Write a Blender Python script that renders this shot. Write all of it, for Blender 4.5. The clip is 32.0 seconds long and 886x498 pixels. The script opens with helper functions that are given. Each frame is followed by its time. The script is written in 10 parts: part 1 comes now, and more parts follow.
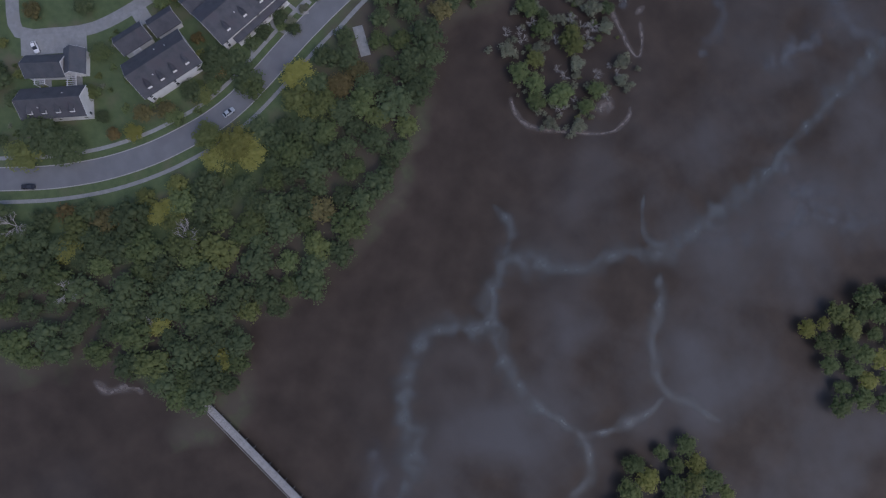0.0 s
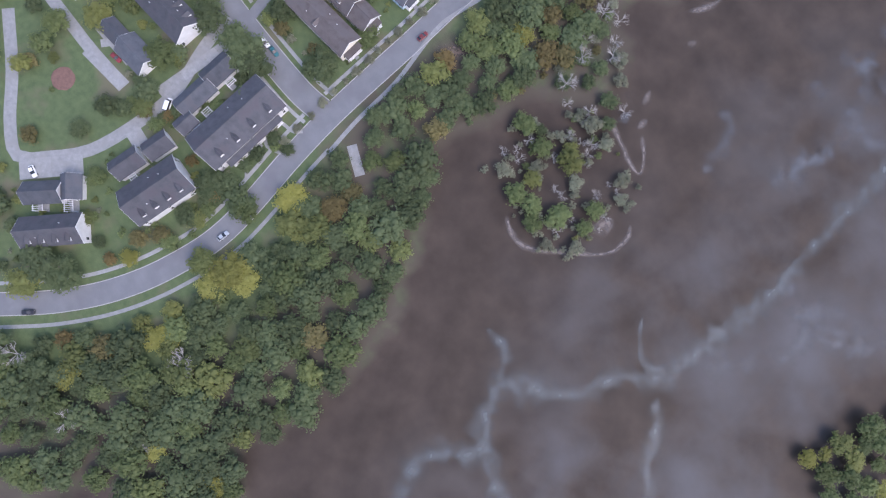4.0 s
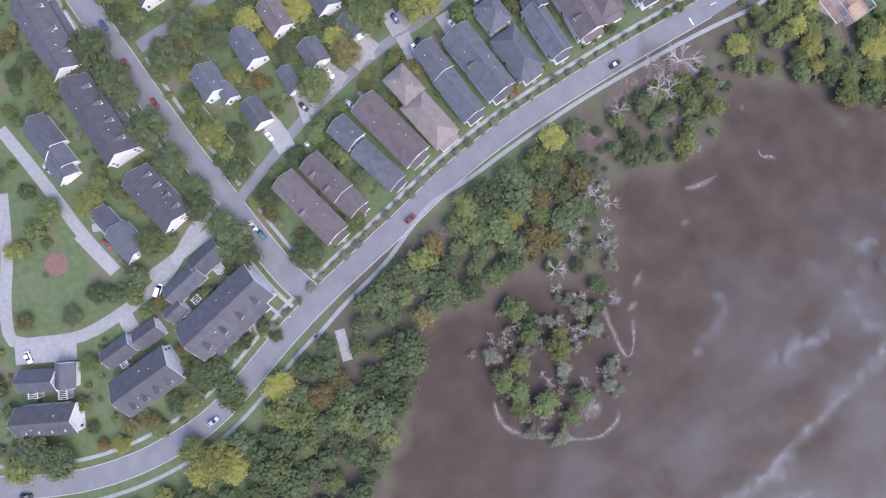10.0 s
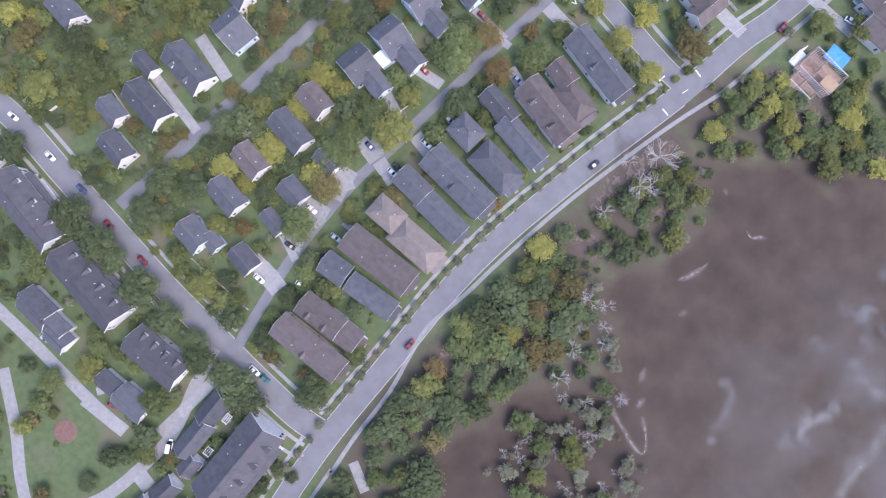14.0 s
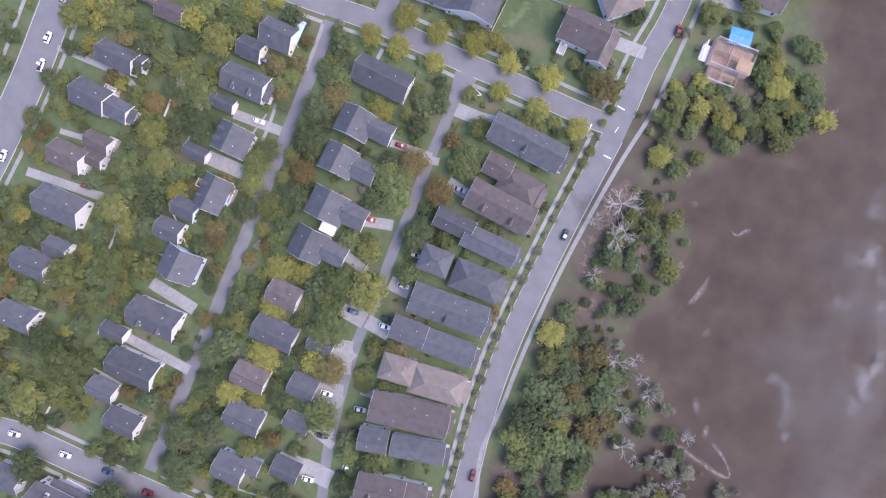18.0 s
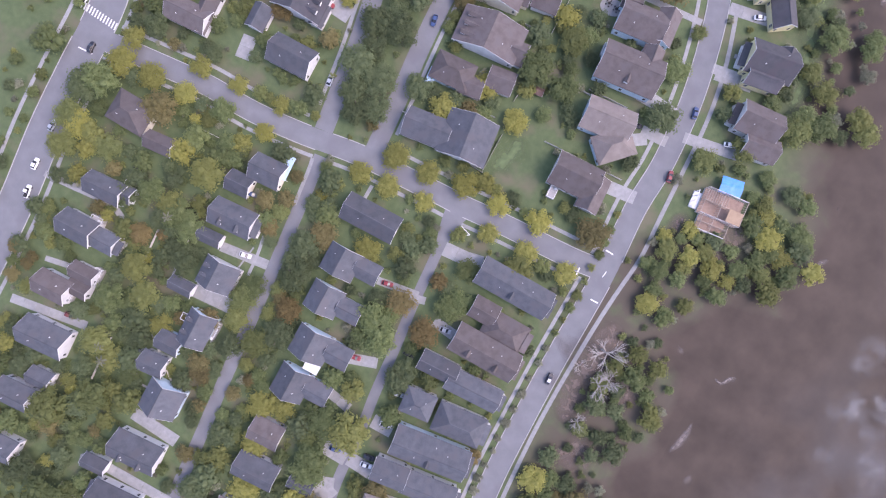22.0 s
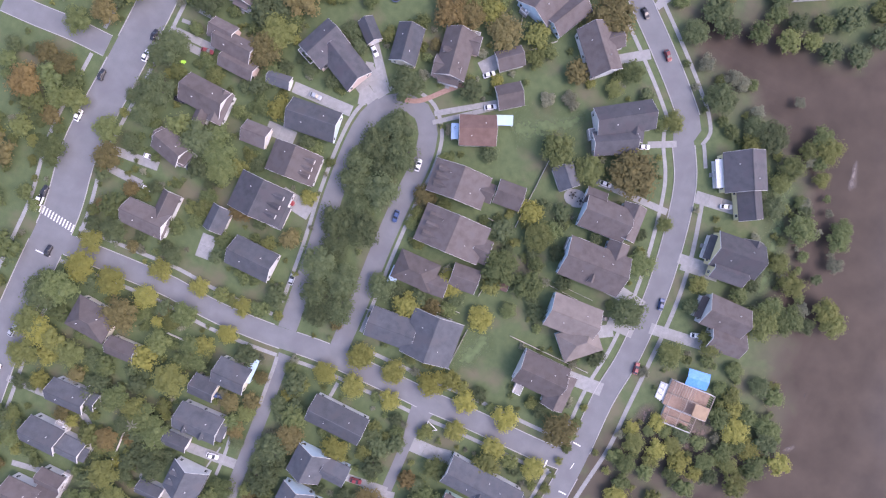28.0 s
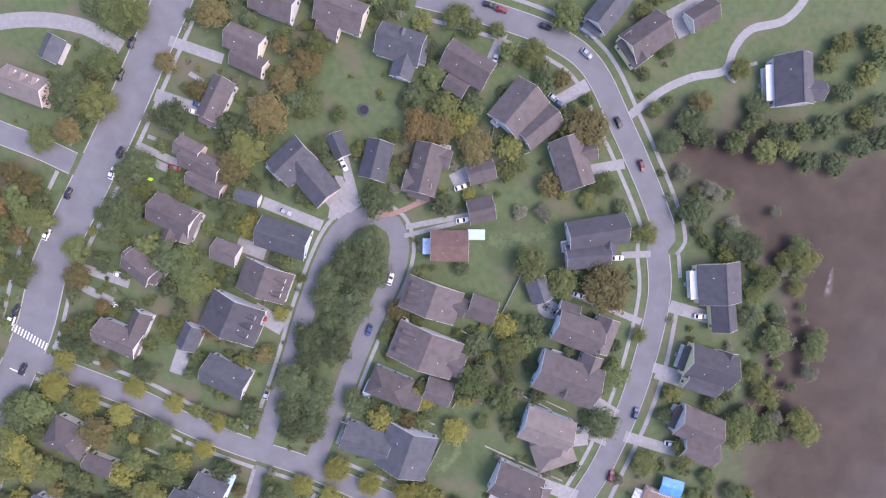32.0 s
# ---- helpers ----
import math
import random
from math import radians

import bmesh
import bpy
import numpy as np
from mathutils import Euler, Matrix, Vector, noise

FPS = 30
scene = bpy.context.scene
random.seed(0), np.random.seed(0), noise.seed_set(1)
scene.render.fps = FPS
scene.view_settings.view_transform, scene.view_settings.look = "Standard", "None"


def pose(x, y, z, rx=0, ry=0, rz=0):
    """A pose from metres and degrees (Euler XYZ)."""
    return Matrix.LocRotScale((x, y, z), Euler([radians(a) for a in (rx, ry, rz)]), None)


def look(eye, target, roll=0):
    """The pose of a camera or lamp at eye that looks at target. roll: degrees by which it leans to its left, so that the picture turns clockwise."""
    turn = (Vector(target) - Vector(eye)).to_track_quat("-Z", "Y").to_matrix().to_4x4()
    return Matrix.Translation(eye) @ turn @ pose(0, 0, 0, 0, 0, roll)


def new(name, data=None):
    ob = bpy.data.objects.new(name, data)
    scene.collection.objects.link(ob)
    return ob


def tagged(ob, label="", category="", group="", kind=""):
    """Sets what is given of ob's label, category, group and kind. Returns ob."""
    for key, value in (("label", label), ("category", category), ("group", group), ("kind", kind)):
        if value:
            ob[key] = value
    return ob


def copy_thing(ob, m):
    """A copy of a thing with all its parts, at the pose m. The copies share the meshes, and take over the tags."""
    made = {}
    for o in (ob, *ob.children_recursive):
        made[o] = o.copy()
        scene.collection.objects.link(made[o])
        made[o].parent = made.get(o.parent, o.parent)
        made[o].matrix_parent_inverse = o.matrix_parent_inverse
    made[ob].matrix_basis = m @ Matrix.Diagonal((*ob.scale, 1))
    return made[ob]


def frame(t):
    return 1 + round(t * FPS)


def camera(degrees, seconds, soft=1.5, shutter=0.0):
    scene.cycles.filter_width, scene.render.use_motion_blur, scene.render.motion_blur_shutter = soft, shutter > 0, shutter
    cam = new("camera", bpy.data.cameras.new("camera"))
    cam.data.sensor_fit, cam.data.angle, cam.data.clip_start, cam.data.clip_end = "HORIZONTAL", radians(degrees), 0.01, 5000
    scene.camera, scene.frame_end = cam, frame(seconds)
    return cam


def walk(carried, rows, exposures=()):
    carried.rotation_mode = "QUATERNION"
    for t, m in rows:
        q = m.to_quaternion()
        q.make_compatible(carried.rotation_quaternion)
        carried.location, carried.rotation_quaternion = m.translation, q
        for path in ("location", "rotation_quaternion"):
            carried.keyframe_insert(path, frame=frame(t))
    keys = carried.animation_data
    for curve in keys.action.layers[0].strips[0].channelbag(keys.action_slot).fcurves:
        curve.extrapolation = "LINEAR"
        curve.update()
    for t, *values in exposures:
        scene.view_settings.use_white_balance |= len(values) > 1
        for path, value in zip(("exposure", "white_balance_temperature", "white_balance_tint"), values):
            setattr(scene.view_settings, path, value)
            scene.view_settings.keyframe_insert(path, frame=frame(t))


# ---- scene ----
FOV = 92.0
cam = camera(FOV, 32.0, 1.2)
ROWS = [
    (0.0, -0.30, -3.70, 158.40, 3.94, -2.83, 57.26),
    (0.5, -5.40, 0.58, 158.61, 3.70, -2.61, 57.31),
    (1.0, -10.00, 4.41, 158.82, 3.48, -2.40, 57.50),
    (1.5, -14.91, 8.57, 159.03, 3.27, -2.20, 57.59),
    (2.0, -19.84, 12.61, 159.23, 3.07, -2.01, 57.64),
    (2.5, -24.75, 16.54, 159.44, 2.88, -1.83, 57.64),
    (3.0, -29.85, 20.66, 159.65, 2.71, -1.66, 57.80),
    (3.5, -34.68, 24.88, 159.85, 2.54, -1.49, 57.85),
    (5.5, -53.96, 40.71, 160.64, 1.99, -0.93, 58.05),
    (6.0, -58.77, 44.67, 160.84, 1.87, -0.81, 58.12),
    (6.5, -63.48, 48.50, 161.02, 1.76, -0.70, 58.05),
    (7.0, -68.25, 52.37, 161.21, 1.66, -0.60, 58.07),
    (7.5, -73.18, 56.11, 161.39, 1.57, -0.50, 58.08),
    (8.0, -78.03, 59.89, 161.56, 1.48, -0.41, 58.12),
    (8.5, -82.73, 63.50, 161.74, 1.40, -0.33, 58.10),
    (9.0, -87.54, 67.18, 161.90, 1.33, -0.25, 58.07),
    (9.5, -92.29, 70.90, 162.06, 1.26, -0.19, 58.10),
    (10.0, -96.92, 74.46, 162.22, 1.20, -0.12, 58.05),
    (10.5, -101.52, 78.29, 162.37, 1.14, -0.07, 58.05),
    (11.0, -106.06, 81.96, 162.51, 1.09, -0.02, 57.99),
    (11.5, -110.59, 85.73, 162.65, 1.04, 0.03, 58.03),
    (12.0, -115.26, 89.41, 162.78, 0.99, 0.07, 58.05),
    (12.5, -119.93, 93.07, 162.90, 0.95, 0.10, 58.04),
    (12.7, -121.90, 94.29, 162.95, 0.94, 0.12, 58.04),
    (13.0, -124.85, 96.12, 163.02, 0.91, 0.13, 54.82),
    (13.3, -127.54, 98.24, 163.08, 0.89, 0.15, 51.40),
    (13.5, -129.33, 99.66, 163.13, 0.87, 0.16, 51.20),
    (14.0, -133.80, 103.52, 163.23, 0.84, 0.18, 51.07),
    (14.5, -138.23, 107.48, 163.32, 0.80, 0.20, 51.21),
    (14.7, -140.08, 108.78, 163.35, 0.79, 0.20, 51.21),
    (14.8, -141.01, 109.42, 163.37, 0.78, 0.20, 49.58),
    (14.9, -141.94, 110.07, 163.39, 0.77, 0.21, 41.89),
    (15.0, -142.87, 110.72, 163.40, 0.77, 0.21, 34.69),
    (15.1, -143.80, 111.37, 163.42, 0.76, 0.21, 26.61),
    (15.2, -144.72, 112.02, 163.43, 0.75, 0.21, 24.88),
    (15.3, -145.65, 112.67, 163.45, 0.74, 0.22, 23.47),
    (15.4, -146.58, 113.31, 163.46, 0.74, 0.22, 22.82),
    (15.5, -147.51, 113.96, 163.48, 0.73, 0.22, 22.60),
    (17.5, -159.79, 136.69, 163.68, 0.59, 0.22, 25.70),
    (18.0, -162.70, 143.05, 163.71, 0.55, 0.22, 26.38),
    (18.5, -165.51, 149.26, 163.73, 0.51, 0.21, 26.79),
    (19.0, -168.06, 155.58, 163.73, 0.46, 0.20, 27.26),
    (19.5, -170.67, 161.81, 163.72, 0.41, 0.19, 27.50),
    (20.0, -173.32, 168.02, 163.70, 0.36, 0.17, 27.70),
    (20.5, -175.84, 174.57, 163.67, 0.31, 0.16, 27.90),
    (21.0, -178.33, 181.01, 163.63, 0.25, 0.14, 27.94),
    (21.5, -180.75, 187.42, 163.58, 0.18, 0.13, 28.08),
    (22.0, -183.15, 193.99, 163.51, 0.11, 0.11, 28.09),
    (22.5, -185.54, 200.41, 163.43, 0.04, 0.09, 28.02),
    (23.0, -187.93, 206.82, 163.33, -0.05, 0.07, 28.09),
    (23.5, -190.20, 213.15, 163.22, -0.14, 0.06, 28.07),
    (24.0, -192.59, 219.74, 163.10, -0.23, 0.04, 27.98),
    (24.5, -194.63, 226.42, 162.97, -0.34, 0.02, 27.95),
    (25.0, -196.95, 233.18, 162.81, -0.45, 0.00, 27.97),
    (25.5, -199.08, 239.80, 162.65, -0.57, -0.01, 27.93),
    (27.5, -207.08, 265.65, 161.83, -1.14, -0.06, 27.71),
    (28.0, -208.00, 269.56, 161.59, -1.31, -0.06, 26.85),
    (28.5, -209.32, 273.84, 161.32, -1.49, -0.07, 26.77),
    (29.0, -210.59, 278.60, 161.04, -1.69, -0.07, 26.75),
    (29.5, -212.00, 283.80, 160.75, -1.89, -0.07, 26.81),
    (30.0, -213.43, 289.53, 160.44, -2.11, -0.07, 26.88),
    (30.5, -215.08, 295.69, 160.10, -2.34, -0.06, 26.91),
    (31.0, -216.81, 302.07, 159.75, -2.58, -0.05, 26.67),
    (31.5, -218.38, 308.96, 159.39, -2.83, -0.03, 26.32),
    (32.0, -219.81, 316.63, 159.00, -3.11, -0.01, 26.02),
]
EXPOSURES = [
    (0.0, -0.38, 5780, 17), (1.0, 0.13, 5820, 17), (2.0, 0.44, 5860, 18), (3.5, 0.87, 5960, 19), (6.0, 1.29, 6070, 20), (14.0, 1.33, 6130, 23), (19.0, 1.26, 6270, 28), (25.0, 1.29, 6310, 30), (32.0, 1.23, 6330, 30),
]
walk(cam, [(t, pose(*p)) for t, *p in ROWS], EXPOSURES)

# ---- sky and sun: thin overcast, low soft sun ----
SUN_EL, SUN_AZ = radians(50), radians(75)
world = bpy.data.worlds.new("overcast_sky")
scene.world = world
world.use_nodes = True
wn = world.node_tree.nodes
sky = wn.new("ShaderNodeTexSky")
sky.sky_type = "NISHITA"
sky.sun_disc = False
sky.sun_elevation, sky.sun_rotation = SUN_EL, SUN_AZ
sky.dust_density, sky.air_density, sky.ozone_density = 3.0, 1.0, 1.0
wn["Background"].inputs["Strength"].default_value = 0.18
world.node_tree.links.new(sky.outputs[0], wn["Background"].inputs["Color"])
sun = new("sun", bpy.data.lights.new("sun", "SUN"))
sun.data.energy, sun.data.angle, sun.data.color = 0.28, radians(30), (1.0, 0.93, 0.85)
sun.matrix_world = look((math.sin(SUN_AZ) * math.cos(SUN_EL) * 500, math.cos(SUN_AZ) * math.cos(SUN_EL) * 500, math.sin(SUN_EL) * 500), (0, 0, 0))


# ---- materials ----
def material(name, c1, c2, size=2.0, rough=0.85, fine=0.25, random_tint=0.0, bump=0.0, metal=0.0, spec=0.5, stretch=(1, 1, 1), c3=None, size3=12.0, split=0.5):
    """Two tones mixed by noise at two scales, a third for broad patches, a tint by object, and a fine bump."""
    m = bpy.data.materials.new(name)
    m.use_nodes = True
    nt = m.node_tree
    n, l = nt.nodes, nt.links
    b = n["Principled BSDF"]
    geo = n.new("ShaderNodeNewGeometry")
    mp = n.new("ShaderNodeMapping")
    mp.inputs["Scale"].default_value = stretch
    l.new(geo.outputs["Position"], mp.inputs["Vector"])
    n1, n2 = n.new("ShaderNodeTexNoise"), n.new("ShaderNodeTexNoise")
    for k, s, d in ((n1, 1 / size, 5.0), (n2, 1 / fine, 3.0)):
        k.inputs["Scale"].default_value = s
        k.inputs["Detail"].default_value = d
        l.new(mp.outputs[0], k.inputs["Vector"])
    add = n.new("ShaderNodeMath")
    add.operation = "MULTIPLY_ADD"
    l.new(n2.outputs[0], add.inputs[0])
    add.inputs[1].default_value = 0.5
    l.new(n1.outputs[0], add.inputs[2])
    ramp = n.new("ShaderNodeMapRange")
    ramp.inputs["From Min"].default_value, ramp.inputs["From Max"].default_value = 0.5, 1.0
    l.new(add.outputs[0], ramp.inputs["Value"])
    mix = n.new("ShaderNodeMix")
    mix.data_type = "RGBA"
    mix.inputs["A"].default_value, mix.inputs["B"].default_value = (*c1, 1), (*c2, 1)
    l.new(ramp.outputs[0], mix.inputs["Factor"])
    out = mix.outputs["Result"]
    if c3:
        n3, r3, m3 = n.new("ShaderNodeTexNoise"), n.new("ShaderNodeMapRange"), n.new("ShaderNodeMix")
        n3.inputs["Scale"].default_value, n3.inputs["Detail"].default_value = 1 / size3, 4.0
        l.new(mp.outputs[0], n3.inputs["Vector"])
        r3.inputs["From Min"].default_value, r3.inputs["From Max"].default_value = split, split + 0.16
        l.new(n3.outputs[0], r3.inputs["Value"])
        m3.data_type = "RGBA"
        l.new(r3.outputs[0], m3.inputs["Factor"])
        l.new(out, m3.inputs["A"])
        m3.inputs["B"].default_value = (*c3, 1)
        out = m3.outputs["Result"]
    if random_tint:
        info, hsv, mr = n.new("ShaderNodeObjectInfo"), n.new("ShaderNodeHueSaturation"), n.new("ShaderNodeMapRange")
        l.new(info.outputs["Random"], mr.inputs["Value"])
        mr.inputs["To Min"].default_value, mr.inputs["To Max"].default_value = 1 - random_tint, 1 + random_tint
        l.new(mr.outputs[0], hsv.inputs["Value"])
        l.new(out, hsv.inputs["Color"])
        out = hsv.outputs["Color"]
    l.new(out, b.inputs["Base Color"])
    b.inputs["Roughness"].default_value, b.inputs["Metallic"].default_value = rough, metal
    b.inputs["Specular IOR Level"].default_value = spec
    if bump:
        bp = n.new("ShaderNodeBump")
        bp.inputs["Strength"].default_value, bp.inputs["Distance"].default_value = bump, 0.1
        l.new(n2.outputs[0], bp.inputs["Height"])
        l.new(bp.outputs[0], b.inputs["Normal"])
    return m


asphalt = material("asphalt", (0.143, 0.148, 0.153), (0.183, 0.188, 0.194), 5.0, 0.9, 0.15, c3=(0.148, 0.149, 0.156), size3=9.0, bump=0.1)
concrete = material("concrete", (0.216, 0.221, 0.217), (0.304, 0.306, 0.299), 1.6, 0.9, 0.2, random_tint=0.08, c3=(0.25, 0.25, 0.24), size3=4.0)
kerb_stone = material("kerb_stone", (0.3, 0.296, 0.285), (0.4, 0.392, 0.38), 1.0, 0.9, 0.2)
road_paint = material("road_paint", (0.6, 0.6, 0.6), (0.78, 0.78, 0.76), 0.5, 0.7, 0.1)
creek_water = material("creek_water", (0.112, 0.124, 0.124), (0.148, 0.16, 0.16), 4.0, 0.5, 0.6, spec=0.4)
bank_mud = material("bank_mud", (0.16, 0.135, 0.12), (0.23, 0.2, 0.18), 1.0, 0.9, 0.2)
boards = material("weathered_boards", (0.28, 0.27, 0.26), (0.4, 0.39, 0.37), 0.6, 0.85, 0.1, random_tint=0.1)
ROOFS = {
    "b": ("brown", material("brown_shingles", (0.084, 0.072, 0.070), (0.126, 0.110, 0.106), 2.5, 0.9, 0.22, random_tint=0.18, bump=0.3, spec=0.3, c3=(0.108, 0.097, 0.097), size3=5.0)),
    "s": ("slate-grey", material("slate_shingles", (0.059, 0.065, 0.075), (0.097, 0.103, 0.116), 2.5, 0.85, 0.22, random_tint=0.22, bump=0.3, spec=0.3, c3=(0.084, 0.084, 0.092), size3=5.0)),
    "d": ("dark charcoal", material("charcoal_shingles", (0.055, 0.057, 0.065), (0.091, 0.092, 0.101), 2.5, 0.85, 0.22, random_tint=0.15, bump=0.3, spec=0.3, c3=(0.076, 0.071, 0.080), size3=5.0)),
    "t": ("tan", material("tan_shingles", (0.147, 0.128, 0.116), (0.202, 0.178, 0.163), 2.5, 0.9, 0.22, random_tint=0.1, bump=0.3, spec=0.3)),
    "r": ("reddish brown", material("red_shingles", (0.126, 0.080, 0.067), (0.176, 0.118, 0.101), 2.5, 0.9, 0.22, random_tint=0.1, bump=0.3, spec=0.3)),
}
WALLS = {
    "w": ("white", material("white_siding", (0.5, 0.5, 0.5), (0.6, 0.6, 0.6), 1.5, 0.6, 0.2)),
    "c": ("cream", material("cream_siding", (0.58, 0.54, 0.45), (0.68, 0.64, 0.54), 1.5, 0.6, 0.2)),
    "k": ("pinkish beige", material("beige_siding", (0.5, 0.4, 0.36), (0.58, 0.47, 0.42), 1.5, 0.65, 0.2)),
    "u": ("pale blue", material("blue_siding", (0.46, 0.58, 0.66), (0.54, 0.65, 0.73), 1.5, 0.6, 0.2)),
    "y": ("pale yellow", material("yellow_siding", (0.64, 0.58, 0.34), (0.72, 0.66, 0.4), 1.5, 0.6, 0.2)),
    "m": ("mint green", material("mint_siding", (0.48, 0.66, 0.6), (0.56, 0.73, 0.67), 1.5, 0.6, 0.2)),
}
trim_paint = material("trim_paint", (0.62, 0.62, 0.62), (0.74, 0.74, 0.74), 1.0, 0.5, 0.2)
AWNING = material("pale_blue_roofing", (0.36, 0.5, 0.66), (0.45, 0.58, 0.72), 1.0, 0.5, 0.2)
pane_glass = material("pane_glass", (0.03, 0.035, 0.04), (0.05, 0.055, 0.06), 1.0, 0.08, 0.5, spec=0.6)
bark = material("bark", (0.09, 0.075, 0.06), (0.15, 0.125, 0.1), 0.5, 0.95, 0.1)
dead_wood = material("dead_wood", (0.28, 0.265, 0.245), (0.4, 0.38, 0.35), 0.8, 0.9, 0.15)


def leaf_material(name, dark, light, other):
    """Leaves of two tones; each tree leans by its own share towards another hue and is lighter or darker; light passes through."""
    m = material(name, dark, light, 1.3, 0.7, 0.4, spec=0.2)
    n, l = m.node_tree.nodes, m.node_tree.links
    b = n["Principled BSDF"]
    base_tone = b.inputs["Base Color"].links[0].from_socket
    info, at, add, wrap = n.new("ShaderNodeObjectInfo"), n.new("ShaderNodeAttribute"), n.new("ShaderNodeMath"), n.new("ShaderNodeMath")
    at.attribute_name = "tint"
    l.new(info.outputs["Random"], add.inputs[0])
    l.new(at.outputs["Fac"], add.inputs[1])
    wrap.operation = "FRACT"
    l.new(add.outputs[0], wrap.inputs[0])
    lean, mix = n.new("ShaderNodeMapRange"), n.new("ShaderNodeMix")
    lean.inputs["From Min"].default_value, lean.inputs["From Max"].default_value = 0.45, 1.0
    l.new(wrap.outputs[0], lean.inputs["Value"])
    mix.data_type = "RGBA"
    l.new(lean.outputs[0], mix.inputs["Factor"])
    l.new(base_tone, mix.inputs["A"])
    mix.inputs["B"].default_value = (*other, 1)
    seven, again, level, hsv = n.new("ShaderNodeMath"), n.new("ShaderNodeMath"), n.new("ShaderNodeMapRange"), n.new("ShaderNodeHueSaturation")
    seven.operation, again.operation = "MULTIPLY", "FRACT"
    seven.inputs[1].default_value = 7.0
    l.new(wrap.outputs[0], seven.inputs[0])
    l.new(seven.outputs[0], again.inputs[0])
    l.new(again.outputs[0], level.inputs["Value"])
    level.inputs["To Min"].default_value, level.inputs["To Max"].default_value = 0.72, 1.22
    l.new(level.outputs[0], hsv.inputs["Value"])
    l.new(mix.outputs["Result"], hsv.inputs["Color"])
    l.new(hsv.outputs["Color"], b.inputs["Base Color"])
    through_light, both = n.new("ShaderNodeBsdfTranslucent"), n.new("ShaderNodeMixShader")
    l.new(hsv.outputs["Color"], through_light.inputs["Color"])
    both.inputs[0].default_value = 0.42
    l.new(b.outputs[0], both.inputs[1])
    l.new(through_light.outputs[0], both.inputs[2])
    l.new(both.outputs[0], n["Material Output"].inputs[0])
    return m


LEAF = {
    "G": leaf_material("green_leaves", (0.12, 0.156, 0.06), (0.182, 0.222, 0.092), (0.195, 0.208, 0.068)),
    "D": leaf_material("dark_leaves", (0.093, 0.125, 0.058), (0.14, 0.172, 0.082), (0.122, 0.155, 0.076)),
    "Y": leaf_material("yellow_leaves", (0.235, 0.24, 0.066), (0.33, 0.33, 0.1), (0.29, 0.285, 0.075)),
    "O": leaf_material("autumn_leaves", (0.155, 0.142, 0.06), (0.225, 0.198, 0.085), (0.21, 0.158, 0.066)),
    "P": leaf_material("pale_grey_leaves", (0.19, 0.2, 0.13), (0.27, 0.275, 0.19), (0.22, 0.235, 0.16)),
}


# ---- mesh helpers ----
def mesh_of(name, verts, faces, mat):
    me = bpy.data.meshes.new(name)
    me.from_pydata([tuple(v) for v in verts], [], faces)
    me.materials.append(mat)
    me.update()
    return me


def part(name, bm, mat, parent, label=""):
    me = bpy.data.meshes.new(name)
    bmesh.ops.recalc_face_normals(bm, faces=bm.faces)
    bm.to_mesh(me)
    bm.free()
    me.materials.append(mat)
    ob = new(name, me)
    ob.parent = parent
    return tagged(ob, label)


def child(name, me, parent, m=None, label=""):
    ob = new(name, me)
    ob.parent = parent
    if m is not None:
        ob.matrix_basis = m
    return tagged(ob, label)


def box(bm, x0, x1, y0, y1, z0, z1, m=None):
    r = bmesh.ops.create_cube(bm, size=1.0)
    for v in r["verts"]:
        v.co = Vector(((x0 + x1) / 2 + v.co.x * (x1 - x0), (y0 + y1) / 2 + v.co.y * (y1 - y0), (z0 + z1) / 2 + v.co.z * (z1 - z0)))
        if m is not None:
            v.co = m @ v.co
    return r["verts"]


def solid(bm, low, high, m=None):
    """A closed solid between two rings of points of equal length."""
    a = [bm.verts.new((m @ Vector(p)) if m is not None else p) for p in low]
    b = [bm.verts.new((m @ Vector(p)) if m is not None else p) for p in high]
    n = len(a)
    bm.faces.new(a[::-1])
    bm.faces.new(b)
    for i in range(n):
        bm.faces.new((a[i], a[(i + 1) % n], b[(i + 1) % n], b[i]))


def smooth_line(points, step=4.0):
    """Points along a Catmull-Rom curve through the control points."""
    p = [Vector(q).to_3d() for q in points]
    p = [p[0] * 2 - p[1]] + p + [p[-1] * 2 - p[-2]]
    out = []
    for i in range(1, len(p) - 2):
        n = max(1, int((p[i + 1] - p[i]).length / step))
        for k in range(n):
            t = k / n
            out.append(0.5 * (2 * p[i] + (p[i + 1] - p[i - 1]) * t + (2 * p[i - 1] - 5 * p[i] + 4 * p[i + 1] - p[i + 2]) * t * t + (3 * p[i] - p[i - 1] - 3 * p[i + 1] + p[i + 2]) * t ** 3))
    out.append(p[-2])
    return out


def offset_line(line, d):
    out = []
    for i, p in enumerate(line):
        a, b = line[max(0, i - 1)], line[min(len(line) - 1, i + 1)]
        u = (b - a).normalized()
        out.append(p + Vector((-u.y, u.x, 0)) * d)
    return out


